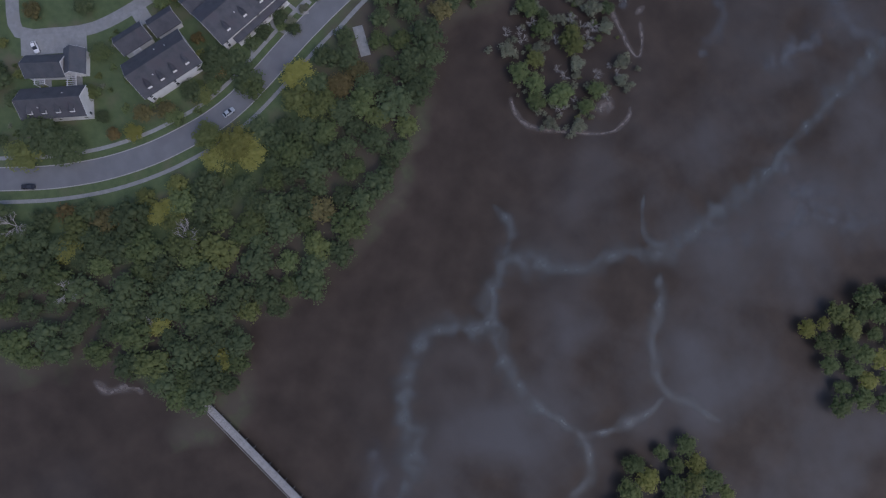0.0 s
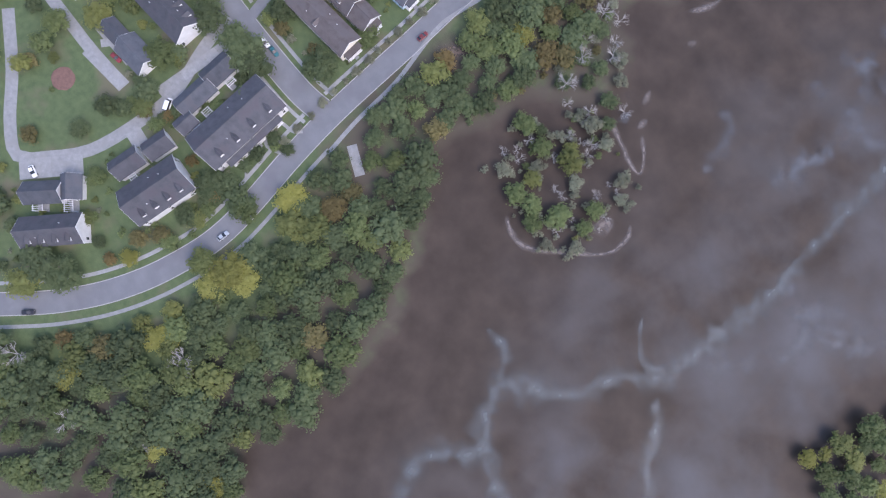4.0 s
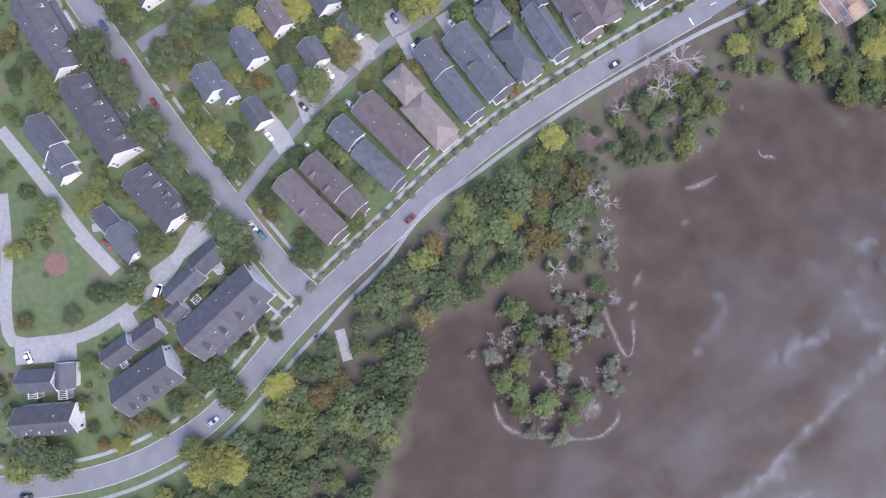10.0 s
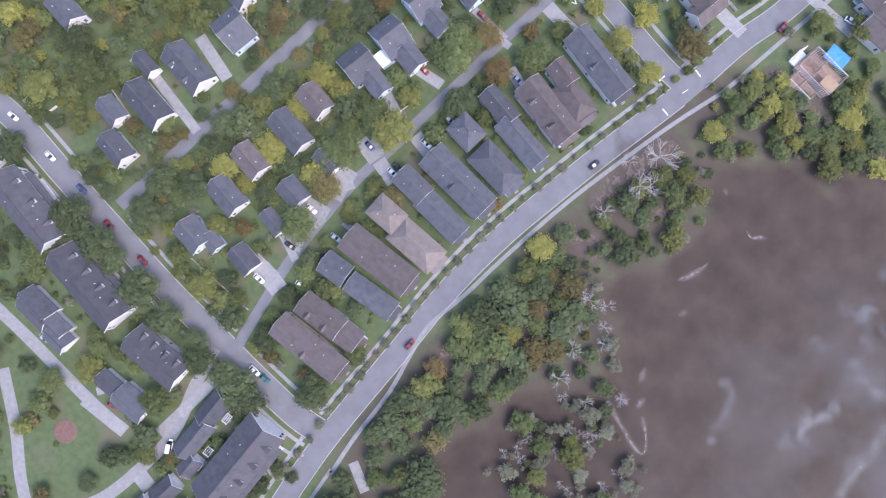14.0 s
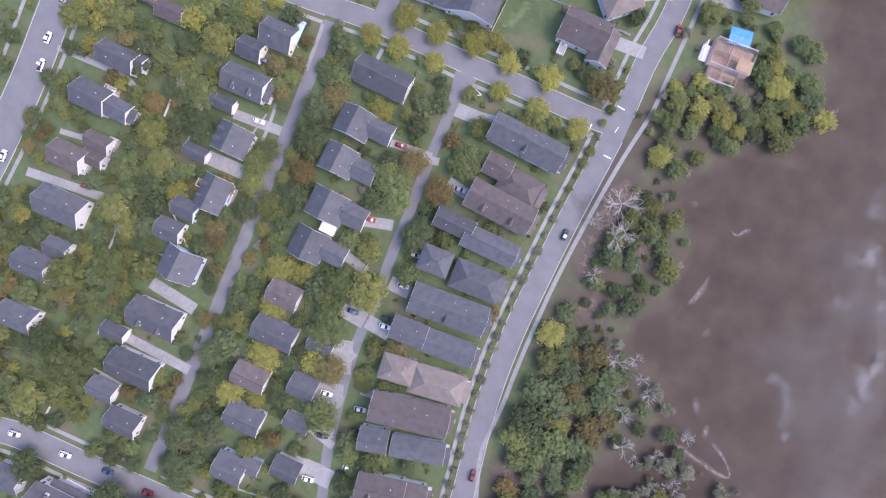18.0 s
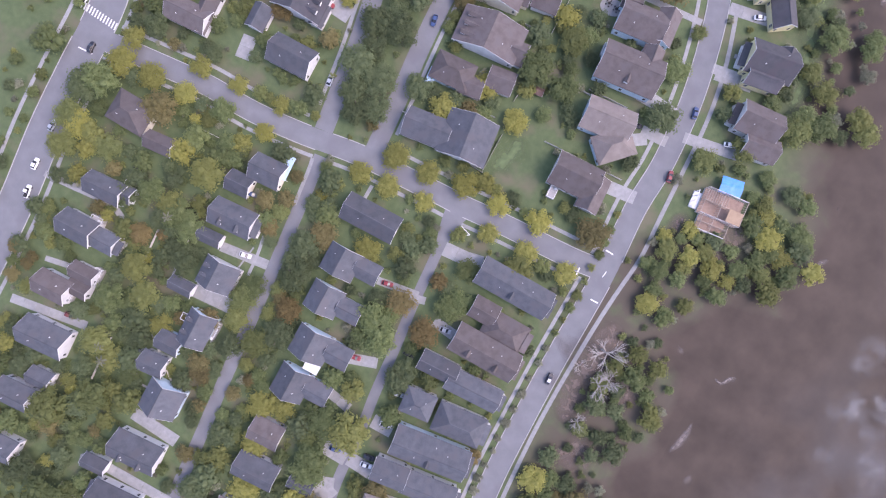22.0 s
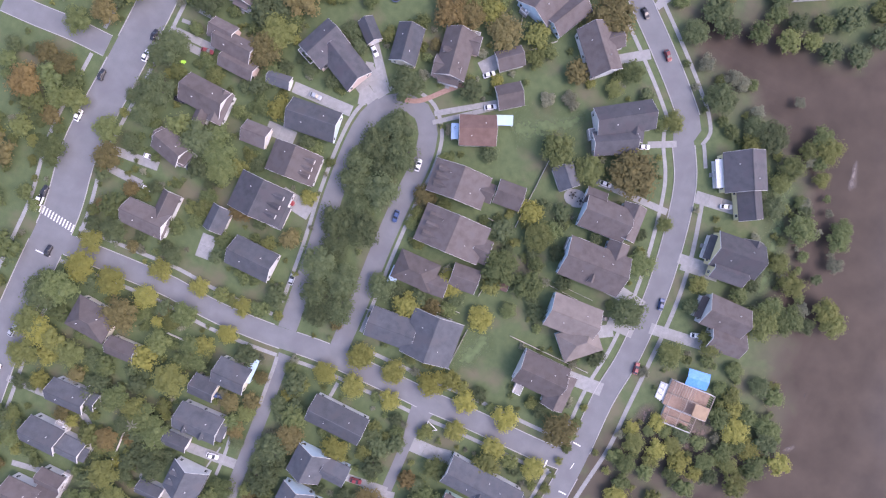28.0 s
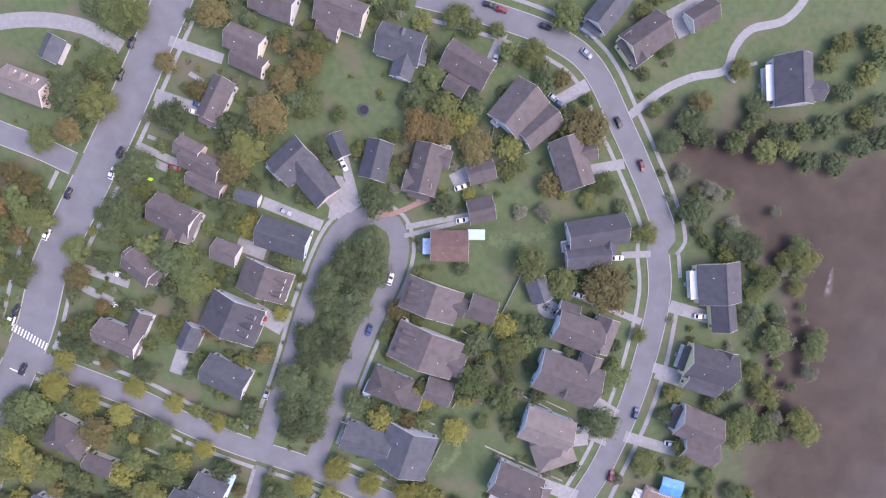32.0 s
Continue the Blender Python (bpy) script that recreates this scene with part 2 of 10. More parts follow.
def ribbon(name, line, width, z, thick, mat, label, category, kind="structure", jitter=0.0, parent=None, seed=0, taper=0):
    """A flat band with thickness along a line."""
    rnd = random.Random(seed)
    verts, faces = [], []
    n = len(line)
    for i, p in enumerate(line):
        a, b = line[max(0, i - 1)], line[min(n - 1, i + 1)]
        u = (b - a).normalized()
        s = Vector((-u.y, u.x, 0))
        w = width / 2 * (1 - taper * i / n)
        if jitter:
            w *= min(1.0, math.sqrt((min(i, n - 1 - i) + 0.02) * (line[1] - line[0]).length / width))
        wl, wr = (w * (1 + jitter * (1.2 * noise.noise((p.x / 9, p.y / 9, k * 7 + seed)) + 0.7 * noise.noise((p.x / 2.5, p.y / 2.5, k * 5 + seed)))) for k in range(2))
        for d, zz in ((wl, z), (-wr, z), (-wr, z - thick), (wl, z - thick)):
            q = p + s * d
            verts.append((q.x, q.y, zz))
    for i in range(n - 1):
        for k in range(4):
            a, b = 4 * i + k, 4 * i + (k + 1) % 4
            faces.append((a, b, b + 4, a + 4))
    faces += [(3, 2, 1, 0), (4 * n - 4, 4 * n - 3, 4 * n - 2, 4 * n - 1)]
    ob = new(name, mesh_of(name, verts, faces, mat))
    if parent:
        ob.parent = parent
        return tagged(ob, label)
    return tagged(ob, label, category, kind=kind)


def base(name, x, y, yaw, z=0.0):
    e = new(name)
    e.matrix_basis = pose(x, y, z, 0, 0, yaw)
    return e


# ---- ground: one sheet, land with a sunken marsh ----
SHORE = smooth_line([(-52.9, -156.3), (-45.6, -134.8), (-37.1, -120.1), (-20.7, -107.5), (0.2, -104.1), (3.9, -95.1), (-0.3, -76.7), (-18, -63.7), (-18.1, -37.8), (-23.3, -15.3), (-29.8, 6.1), (-46.1, 27.3), (-65.5, 44.3), (-77, 53.9), (-72.9, 72.8), (-71.5, 99.8), (-56.7, 123.7), (-82, 145), (-79.1, 166.6), (-83.8, 190.4), (-93.7, 203.1), (-83.8, 221.1), (-62.3, 232.9), (-74, 233.4), (-58, 249.2), (-61.5, 269.4), (-82, 312.1), (-96.6, 353), (-103.3, 359.4), (-122.6, 368.7), (-147.3, 372.9), (-154, 385.6), (-136.3, 394.2), (-103.3, 394.3), (-85.3, 413.4)], 6.0)
def soften(m, low, high, size):
    """Lets the bed below show through in ragged patches."""
    n, l = m.node_tree.nodes, m.node_tree.links
    b, out = n["Principled BSDF"], n["Material Output"]
    geo, k, r = n.new("ShaderNodeNewGeometry"), n.new("ShaderNodeTexNoise"), n.new("ShaderNodeMapRange")
    k.inputs["Scale"].default_value, k.inputs["Detail"].default_value = 1 / size, 6.0
    l.new(geo.outputs["Position"], k.inputs["Vector"])
    l.new(k.outputs[0], r.inputs["Value"])
    r.inputs["From Min"].default_value, r.inputs["From Max"].default_value = 0.32, 0.66
    r.inputs["To Min"].default_value, r.inputs["To Max"].default_value = low, high
    clear, mix = n.new("ShaderNodeBsdfTransparent"), n.new("ShaderNodeMixShader")
    at, mul = n.new("ShaderNodeAttribute"), n.new("ShaderNodeMath")
    at.attribute_name = "depth"
    mul.operation = "MULTIPLY"
    l.new(r.outputs[0], mul.inputs[0])
    l.new(at.outputs["Fac"], mul.inputs[1])
    l.new(mul.outputs[0], mix.inputs[0])
    l.new(clear.outputs[0], mix.inputs[1])
    l.new(b.outputs[0], mix.inputs[2])
    l.new(mix.outputs[0], out.inputs[0])
    return m


soften(creek_water, 0.2, 0.8, 5.0)
pool_water = material("pool_water", (0.12, 0.126, 0.132), (0.16, 0.165, 0.172), 4.0, 0.5, 0.6, spec=0.4)
soften(pool_water, -0.12, 0.62, 7.0)
bare_soil = material("bare_soil", (0.12, 0.095, 0.075), (0.19, 0.15, 0.125), 1.5, 0.9, 0.3)
soften(bare_soil, 0.4, 1.0, 3.0)
soften(bank_mud, 0.5, 1.0, 1.5)
far = [-4000, -2200, -1200, -700]
gx = np.array(far + list(np.arange(-480, 300, 4.0)) + [420, 700, 1200, 2200, 4000])
gy = np.array(far + [-450] + list(np.arange(-300, 560, 4.0)) + [700, 1200, 2200, 4000])
XX, YY = np.meshgrid(gx, gy, indexing="ij")
shore = [SHORE[0] + Vector((-1600, -2550, 0))] + SHORE + [SHORE[-1] + Vector((2700, 1300, 0))]
marsh_edge = [(p.x, p.y) for p in shore] + [(6000, 1500), (5000, -6000), (0, -6000)]
inside = np.zeros(XX.shape, bool)
dist = np.full(XX.shape, 1e9)
for i in range(len(marsh_edge)):
    (x1, y1), (x2, y2) = marsh_edge[i - 1], marsh_edge[i]
    if y1 != y2:
        inside ^= ((y1 > YY) != (y2 > YY)) & (XX < (x2 - x1) * (YY - y1) / (y2 - y1) + x1)
    k = np.clip(((XX - x1) * (x2 - x1) + (YY - y1) * (y2 - y1)) / ((x2 - x1) ** 2 + (y2 - y1) ** 2), 0, 1)
    dist = np.minimum(dist, np.hypot(XX - x1 - k * (x2 - x1), YY - y1 - k * (y2 - y1)))
sd = np.where(inside, dist, -dist)
near = np.abs(sd) < 40
wave = [9 * noise.noise((a / 24, b / 24, 3.1)) + 5 * noise.noise((a / 9, b / 9, 7.7)) for a, b in zip(XX[near], YY[near])]
sd[near] += np.array(wave) * (1 - np.abs(sd[near]) / 40)
f = np.clip((sd + 7) / 17, 0, 1)
ZZ = -0.75 * f * f * (3 - 2 * f)
nx, ny = XX.shape
verts = np.stack([XX, YY, ZZ], -1).reshape(-1, 3)
faces = [(i * ny + j, (i + 1) * ny + j, (i + 1) * ny + j + 1, i * ny + j + 1) for i in range(nx - 1) for j in range(ny - 1)]


def ground_material():
    """Grass, bare soil and leaf litter on land; below the bank, brown mud flats with wet slate-grey reaches, their tone
    lifted offshore for haze.
    """
    m = material("ground", (0.069, 0.1, 0.044), (0.106, 0.139, 0.062), 2.5, 0.8, 0.4, c3=(0.128, 0.122, 0.076), size3=14.0, split=0.52)
    n, l = m.node_tree.nodes, m.node_tree.links
    b = n["Principled BSDF"]
    land = b.inputs["Base Color"].links[0].from_socket
    geo = n.new("ShaderNodeNewGeometry")
    sep = n.new("ShaderNodeSeparateXYZ")
    l.new(geo.outputs["Position"], sep.inputs[0])
    wet = n.new("ShaderNodeMapRange")
    wet.inputs["From Min"].default_value, wet.inputs["From Max"].default_value = -0.1, -0.5
    l.new(sep.outputs["Z"], wet.inputs["Value"])
    tones = []
    for size, detail in ((42.0, 8.0), (11.0, 11.0)):
        k = n.new("ShaderNodeTexNoise")
        k.inputs["Scale"].default_value, k.inputs["Detail"].default_value = 1 / size, detail
        l.new(geo.outputs["Position"], k.inputs["Vector"])
        tones.append(k)
    r1 = n.new("ShaderNodeMapRange")
    r1.inputs["From Min"].default_value, r1.inputs["From Max"].default_value = 0.4, 0.66
    l.new(tones[0].outputs[0], r1.inputs["Value"])
    mud, reach, mix = n.new("ShaderNodeMix"), n.new("ShaderNodeMix"), n.new("ShaderNodeMix")
    for k in (mud, reach, mix):
        k.data_type = "RGBA"
    mud.inputs["A"].default_value, mud.inputs["B"].default_value = (0.031, 0.0225, 0.0165, 1), (0.072, 0.054, 0.041, 1)
    r2 = n.new("ShaderNodeMapRange")
    r2.inputs["From Min"].default_value, r2.inputs["From Max"].default_value = 0.22, 0.8
    l.new(tones[1].outputs[0], r2.inputs["Value"])
    l.new(r2.outputs[0], mud.inputs["Factor"])
    # Offshore the slate tone is paler than the mud, with haze put into it.
    dp, dm = n.new("ShaderNodeAttribute"), n.new("ShaderNodeMath")
    dp.attribute_name = "open_flat"
    dm.operation = "MULTIPLY"
    l.new(r1.outputs[0], dm.inputs[0])
    l.new(dp.outputs["Fac"], dm.inputs[1])
    l.new(dm.outputs[0], reach.inputs["Factor"])
    l.new(mud.outputs["Result"], reach.inputs["A"])
    reach.inputs["B"].default_value = (0.092, 0.088, 0.087, 1)
    l.new(wet.outputs[0], mix.inputs["Factor"])
    at, sn, sm, scrub = n.new("ShaderNodeAttribute"), n.new("ShaderNodeTexNoise"), n.new("ShaderNodeMath"), n.new("ShaderNodeMix")
    at.attribute_name = "scrub"
    sn.inputs["Scale"].default_value, sn.inputs["Detail"].default_value = 1 / 9.0, 5.0
    l.new(geo.outputs["Position"], sn.inputs["Vector"])
    sm.operation = "MULTIPLY"
    sr = n.new("ShaderNodeMapRange")
    sr.inputs["From Min"].default_value, sr.inputs["From Max"].default_value = 0.22, 0.5
    l.new(sn.outputs[0], sr.inputs["Value"])
    l.new(at.outputs["Fac"], sm.inputs[0])
    l.new(sr.outputs[0], sm.inputs[1])
    scrub.data_type = "RGBA"
    l.new(sm.outputs[0], scrub.inputs["Factor"])
    l.new(land, scrub.inputs["A"])
    scrub.inputs["B"].default_value = (0.082, 0.07, 0.052, 1)
    l.new(scrub.outputs["Result"], mix.inputs["A"])
    l.new(reach.outputs["Result"], mix.inputs["B"])
    l.new(mix.outputs["Result"], b.inputs["Base Color"])
    b.inputs["Specular IOR Level"].default_value = 0.25
    rr = n.new("ShaderNodeMapRange")
    rr.inputs["To Min"].default_value, rr.inputs["To Max"].default_value = 0.8, 0.72
    l.new(wet.outputs[0], rr.inputs["Value"])
    l.new(rr.outputs[0], b.inputs["Roughness"])
    return m


ground_mesh = mesh_of("ground", verts, faces, ground_material())
ground_mesh.attributes.new("scrub", "FLOAT", "POINT").data.foreach_set("value", np.clip((sd + 46 - 30 * np.clip((YY - 235) / 25, 0, 1)) / 16, 0, 1).ravel())
ground_mesh.attributes.new("open_flat", "FLOAT", "POINT").data.foreach_set("value", np.clip((sd - 25) / 60, 0, 1).ravel())
tagged(new("ground", ground_mesh), "grass, leaf litter and dark tidal mud flats", "ground", kind="structure")

# ---- roads, lanes, pavements ----
brick_paving = material("brick_paving", (0.24, 0.15, 0.12), (0.33, 0.22, 0.18), 0.8, 0.9, 0.15)


def water_band(name, line, width, z, mat, label, category, seed):
    """A shallow band with an uneven outline, deepest along its middle."""
    verts, faces, depth = [], [], []
    n = len(line)
    cols = ((-1.35, 0.0), (-0.85, 0.3), (-0.4, 0.75), (0.0, 1.0), (0.4, 0.75), (0.85, 0.3), (1.35, 0.0))
    for i, p in enumerate(line):
        a, b = line[max(0, i - 1)], line[min(n - 1, i + 1)]
        u = (b - a).normalized()
        s = Vector((-u.y, u.x, 0))
        w = width * 0.78 * (1 - 0.3 * i / n) * min(1.0, math.sqrt((min(i, n - 1 - i) + 0.05) * 1.6 / width))
        side = [w * (1 + 1.0 * noise.noise((p.x / 14, p.y / 14, k * 7 + seed)) + 0.8 * noise.noise((p.x / 4, p.y / 4, k * 5 + seed))) for k in (0, 1)]
        for c, d in cols:
            q = p + s * c * max(0.15 * w, side[c > 0])
            verts.append((q.x, q.y, z + 0.006 * d))
            depth.append(d * min(1.0, (min(i, n - 1 - i)) * 0.6))
    for i in range(n - 1):
        for k in range(6):
            a = 7 * i + k
            faces.append((a, a + 1, a + 8, a + 7))
    me = mesh_of(name, verts, faces, mat)
    me.attributes.new("depth", "FLOAT", "POINT").data.foreach_set("value", depth)
    tagged(new(name, me), label, category, kind="structure")


ALL_ROADS, BUILT, PAVED, PLANTED = [], [], [], []


def clear_runs(line, margin):
    """The stretches of a line that lie on none of the roads."""
    out, run = [], []
    for p in smooth_line(line, 1.5):
        free = True
        for other, w in ALL_ROADS:
            free &= all((p - q).length_squared > (w / 2 + margin) ** 2 for q in other)
        if free:
            run.append(p)
        else:
            out.append(run)
            run = []
    out.append(run)
    return [r for r in out if len(r) > 3]


def kerbs(line, width, seed):
    for s in (1, -1):
        for r in clear_runs(offset_line(line, s * (width / 2 + 0.12)), 0.0):
            ribbon("kerb", r, 0.3, 0.15, 0.3, kerb_stone, "pale concrete kerb beside the road", "kerb")


def pavement(line, d, seed):
    for r in clear_runs(offset_line(line, d), 0.3):
        ribbon("pavement", r, 1.4, 0.07 + 0.003 * seed, 0.25, concrete, "pale concrete pavement beside a grass verge", "pavement")


def driveway(x0, y0, x1, y1, w, k):
    """A poured slab in three bays."""
    a, b = Vector((x0, y0, 0)), Vector((x1, y1, 0))
    PAVED.append((a, b, w))
    e = base("driveway", x0, y0, math.degrees(math.atan2(y1 - y0, x1 - x0)))
    tagged(e, "pale concrete driveway slab between lawns", "driveway", "driveways", "structure")
    n = max(2, int((b - a).length / 5))
    step = (b - a).length / n
    for i in range(n):
        bm = bmesh.new()
        box(bm, i * step, (i + 1) * step - 0.05, -w / 2, w / 2, -0.1, 0.09 + 0.001 * (k % 17))
        part("slab", bm, concrete, e)


def road_mark(x0, y0, x1, y1, w):
    v = Vector((x1 - x0, y1 - y0, 0))
    bm = bmesh.new()
    box(bm, 0, v.length, -w / 2, w / 2, -0.02, 0.012)
    ob = part("road_mark", bm, road_paint, None)
    ob.matrix_basis = pose(x0, y0, 0.1, 0, 0, math.degrees(math.atan2(v.y, v.x)))
    tagged(ob, "worn white painted bar on the asphalt", "road mark", "road marks", "structure")


def boardwalk(x0, y0, x1, y1):
    v = Vector((x1 - x0, y1 - y0, 0))
    e = base("boardwalk", x0, y0, math.degrees(math.atan2(v.y, v.x)))
    tagged(e, "long grey weathered timber boardwalk over the marsh", "boardwalk")
    bm = bmesh.new()
    box(bm, 0, 0.24, -1.3, 1.3, 1.0, 1.06)
    plank = bpy.data.meshes.new("plank")
    bm.to_mesh(plank)
    bm.free()
    plank.materials.append(boards)
    n = int(v.length / 0.27)
    for i in range(min(n, 290)):
        child("plank", plank, e, pose(i * v.length / min(n, 290), 0, 0))
    for s in (-1.1, 1.1):
        bm = bmesh.new()
        box(bm, 0, v.length, s - 0.08, s + 0.08, 0.75, 0.995)
        part("beam", bm, boards, e)
        bm = bmesh.new()
        box(bm, 0, v.length, s * 1.16 - 0.06, s * 1.16 + 0.06, 1.95, 2.05)
        part("handrail", bm, boards, e)
    for i in range(int(v.length / 4) + 1):
        for s in (-1.28, 1.28):
            bm = bmesh.new()
            box(bm, i * 4 - 0.09, i * 4 + 0.09, s - 0.09, s + 0.09, -1.2, 1.94)
            part("post", bm, boards, e)


LINE_waterfront = smooth_line([(-117.8, -122.1), (-111.6, -111.5), (-101.7, -93.7), (-94.4, -74.2), (-90.9, -52.4), (-92.1, -27.6), (-103.2, 8.5), (-109.4, 32.1), (-116.6, 68.3), (-122.6, 97.3), (-125.5, 124.6), (-126, 150.4), (-125.9, 175.9), (-125.1, 201), (-124.9, 217.7), (-126, 242.7), (-124.8, 262.4), (-126.2, 286.4), (-130.1, 308.7), (-136, 329.7), (-144.5, 344.6), (-143.7, 349), (-153.7, 359.1), (-167, 370.3), (-180, 380.5), (-191.6, 389.5), (-202, 394.3), (-216.2, 395.5), (-231.3, 393.9), (-248.1, 391), (-264.4, 387.4)])
ALL_ROADS.append((smooth_line(LINE_waterfront, 1.5), 8.2))
ribbon('road_waterfront', LINE_waterfront, 8.2, 0.050, 0.3, asphalt, 'grey asphalt road curving along the marsh edge', 'road')
LINE_main = smooth_line([(-335.2, 86.2), (-335.3, 108), (-336.4, 134.3), (-339.3, 163.2), (-340.3, 188.3), (-340.9, 214.8), (-344.7, 239.2), (-343.8, 268.9), (-343, 295.6), (-343.1, 321.5), (-343.2, 347), (-343.3, 364.5)])
ALL_ROADS.append((smooth_line(LINE_main, 1.5), 13.5))
ribbon('road_main', LINE_main, 13.5, 0.054, 0.3, asphalt, 'wide grey asphalt main road with parking lanes', 'road')
LINE_cross = smooth_line([(-344.4, 202.9), (-326.9, 204.4), (-307, 206), (-291.8, 207), (-279.2, 206.4), (-267.1, 206.5), (-249.6, 208), (-232.6, 210.4), (-220.9, 211.3), (-208.9, 211.6), (-194.5, 212.1), (-184.8, 212.2), (-173, 213), (-161.1, 213.5), (-149, 213.8), (-135.9, 214.4), (-121.5, 216.2)])
ALL_ROADS.append((smooth_line(LINE_cross, 1.5), 7.8))
ribbon('road_cross', LINE_cross, 7.8, 0.058, 0.3, asphalt, 'grey asphalt street lined with yellow-green trees', 'road')
LINE_loop = smooth_line([(-245.2, 212.6), (-246.8, 226), (-248.8, 244), (-252.2, 266), (-254, 286), (-253.4, 297.4), (-249.9, 304.7), (-244, 309.5), (-236.7, 308.8), (-230.6, 302.3), (-228.2, 291), (-228.2, 276), (-227.3, 257), (-225.8, 238), (-224.4, 213.4)])
ALL_ROADS.append((smooth_line(LINE_loop, 1.5), 7.2))
ribbon('road_loop', LINE_loop, 7.2, 0.062, 0.3, asphalt, 'narrow asphalt loop road round a wooded island', 'road')
LINE_park_street = smooth_line([(-298.9, 1.5), (-281, 7.8), (-249, 9.6), (-217.1, 11.5), (-189.3, 13.3), (-166.4, 15.9), (-143.6, 18.4), (-121.8, 21.6), (-110.1, 25.2)])
ALL_ROADS.append((smooth_line(LINE_park_street, 1.5), 9.4))
ribbon('road_park_street', LINE_park_street, 9.4, 0.066, 0.3, asphalt, 'grey asphalt street beside the townhouses', 'road')
LINE_middle_street = smooth_line([(-241.6, 203.5), (-239.4, 181), (-237.2, 156), (-235.4, 133), (-233.7, 110), (-231.6, 86), (-229.9, 61), (-227.9, 40), (-226.8, 18.7)])
ALL_ROADS.append((smooth_line(LINE_middle_street, 1.5), 5))
ribbon('road_middle_street', LINE_middle_street, 5, 0.070, 0.3, asphalt, 'narrow shaded asphalt street between house lots', 'road')
LINE_alley = smooth_line([(-185.3, 211.9), (-186, 204.4), (-185.3, 195.8), (-184.5, 185), (-183.9, 173.8), (-183, 162.8), (-181.9, 152.9), (-180.5, 132.8), (-178.4, 115.5), (-177.5, 96.7), (-173.7, 74.6), (-169, 55.3), (-164.5, 42.7), (-159.9, 29.7), (-156.3, 20.5)])
ALL_ROADS.append((smooth_line(LINE_alley, 1.5), 4))
ribbon('lane_alley', LINE_alley, 4, 0.074, 0.3, asphalt, 'narrow worn asphalt alley behind the houses', 'lane')
LINE_park_lane = smooth_line([(-161.2, 13.4), (-155, -1), (-146, -19), (-143.4, -36.9), (-143.7, -55.5), (-149.4, -69.6), (-156, -79.3), (-168.4, -75.1), (-184.7, -64.9), (-206, -54.4)])
ALL_ROADS.append((smooth_line(LINE_park_lane, 1.5), 4.6))
ribbon('lane_park_lane', LINE_park_lane, 4.6, 0.078, 0.3, concrete, 'pale concrete lane round a green', 'lane')
LINE_court_lane = smooth_line([(-227.4, -42.3), (-210.6, -39.9), (-193, -38), (-175.4, -36.1), (-157.9, -33)])
ALL_ROADS.append((smooth_line(LINE_court_lane, 1.5), 4.6))
ribbon('lane_court_lane', LINE_court_lane, 4.6, 0.082, 0.3, concrete, 'pale concrete service lane beside the townhouses', 'lane')
LINE_north_lane = smooth_line([(-403, 307.9), (-385.4, 318.7), (-367.8, 324.3), (-352.9, 323.4)])
ALL_ROADS.append((smooth_line(LINE_north_lane, 1.5), 5.5))
ribbon('lane_north_lane', LINE_north_lane, 5.5, 0.086, 0.3, concrete, 'pale worn lane meeting the main road', 'lane')
LINE_west_street = smooth_line([(-393.9, 275.3), (-380.7, 276), (-365.5, 277.3), (-352.1, 277.5)])
ALL_ROADS.append((smooth_line(LINE_west_street, 1.5), 8))
ribbon('road_west_street', LINE_west_street, 8, 0.090, 0.3, asphalt, 'short asphalt side street', 'road')
kerbs(LINE_waterfront, 8.2, 0)
pavement(LINE_waterfront, 7.6, 0)
pavement([p for p in LINE_waterfront if p.y < 20], -8.3, 0)
pavement([p for p in LINE_waterfront if p.y > 330], -7.6, 0)
ribbon("pavement", smooth_line([(-96.5, 18), (-101.5, 34), (-106.3, 54), (-112.2, 69), (-116.2, 80), (-117, 88), (-117.2, 101), (-118.4, 115), (-119.4, 132), (-120, 150), (-119.8, 165), (-119.2, 181), (-118.4, 196), (-117.2, 210), (-115.4, 227), (-116, 243), (-116.6, 262), (-117.6, 285), (-121, 306), (-127.6, 328.5)], 2.0), 1.6, 0.07, 0.25, concrete, "pale concrete footway wandering beside the road", "pavement")
kerbs(LINE_main, 13.5, 1)
pavement(LINE_main, 12.6, 1)
pavement(LINE_main, -9.6, 1)
kerbs(LINE_cross, 7.8, 2)
ALL_ROADS.append((smooth_line([(-247, 217.5), (-235, 218.5), (-222, 219.5)], 1.5), 8.0))
pavement(LINE_cross, 7.5, 2)
pavement(LINE_cross, -6.7, 2)
pavement(LINE_loop, 5.2, 3)
kerbs(LINE_park_street, 9.4, 4)
pavement(LINE_park_street, 7.5, 4)
pavement(LINE_park_street, -7.5, 4)
kerbs(LINE_west_street, 8, 10)
ribbon('lane_mouth', smooth_line([(-184.4, 214.3), (-185.5, 208.9), (-185.7, 202.9), (-185.2, 196.3)], 1.5), 11.0, 0.104, 0.3, asphalt, 'grey asphalt lane mouth flaring into the street', 'lane', taper=0.66)
ribbon('footpath', smooth_line([(-175.9, 382.9), (-169.7, 395.6), (-161.9, 405), (-152.5, 412.3), (-153, 421), (-150.6, 429.5), (-141.8, 436.9), (-138.5, 445.8), (-139.1, 455.4)], 2.0), 2.9, 0.085, 0.2, concrete, 'pale concrete path winding through grass', 'path')
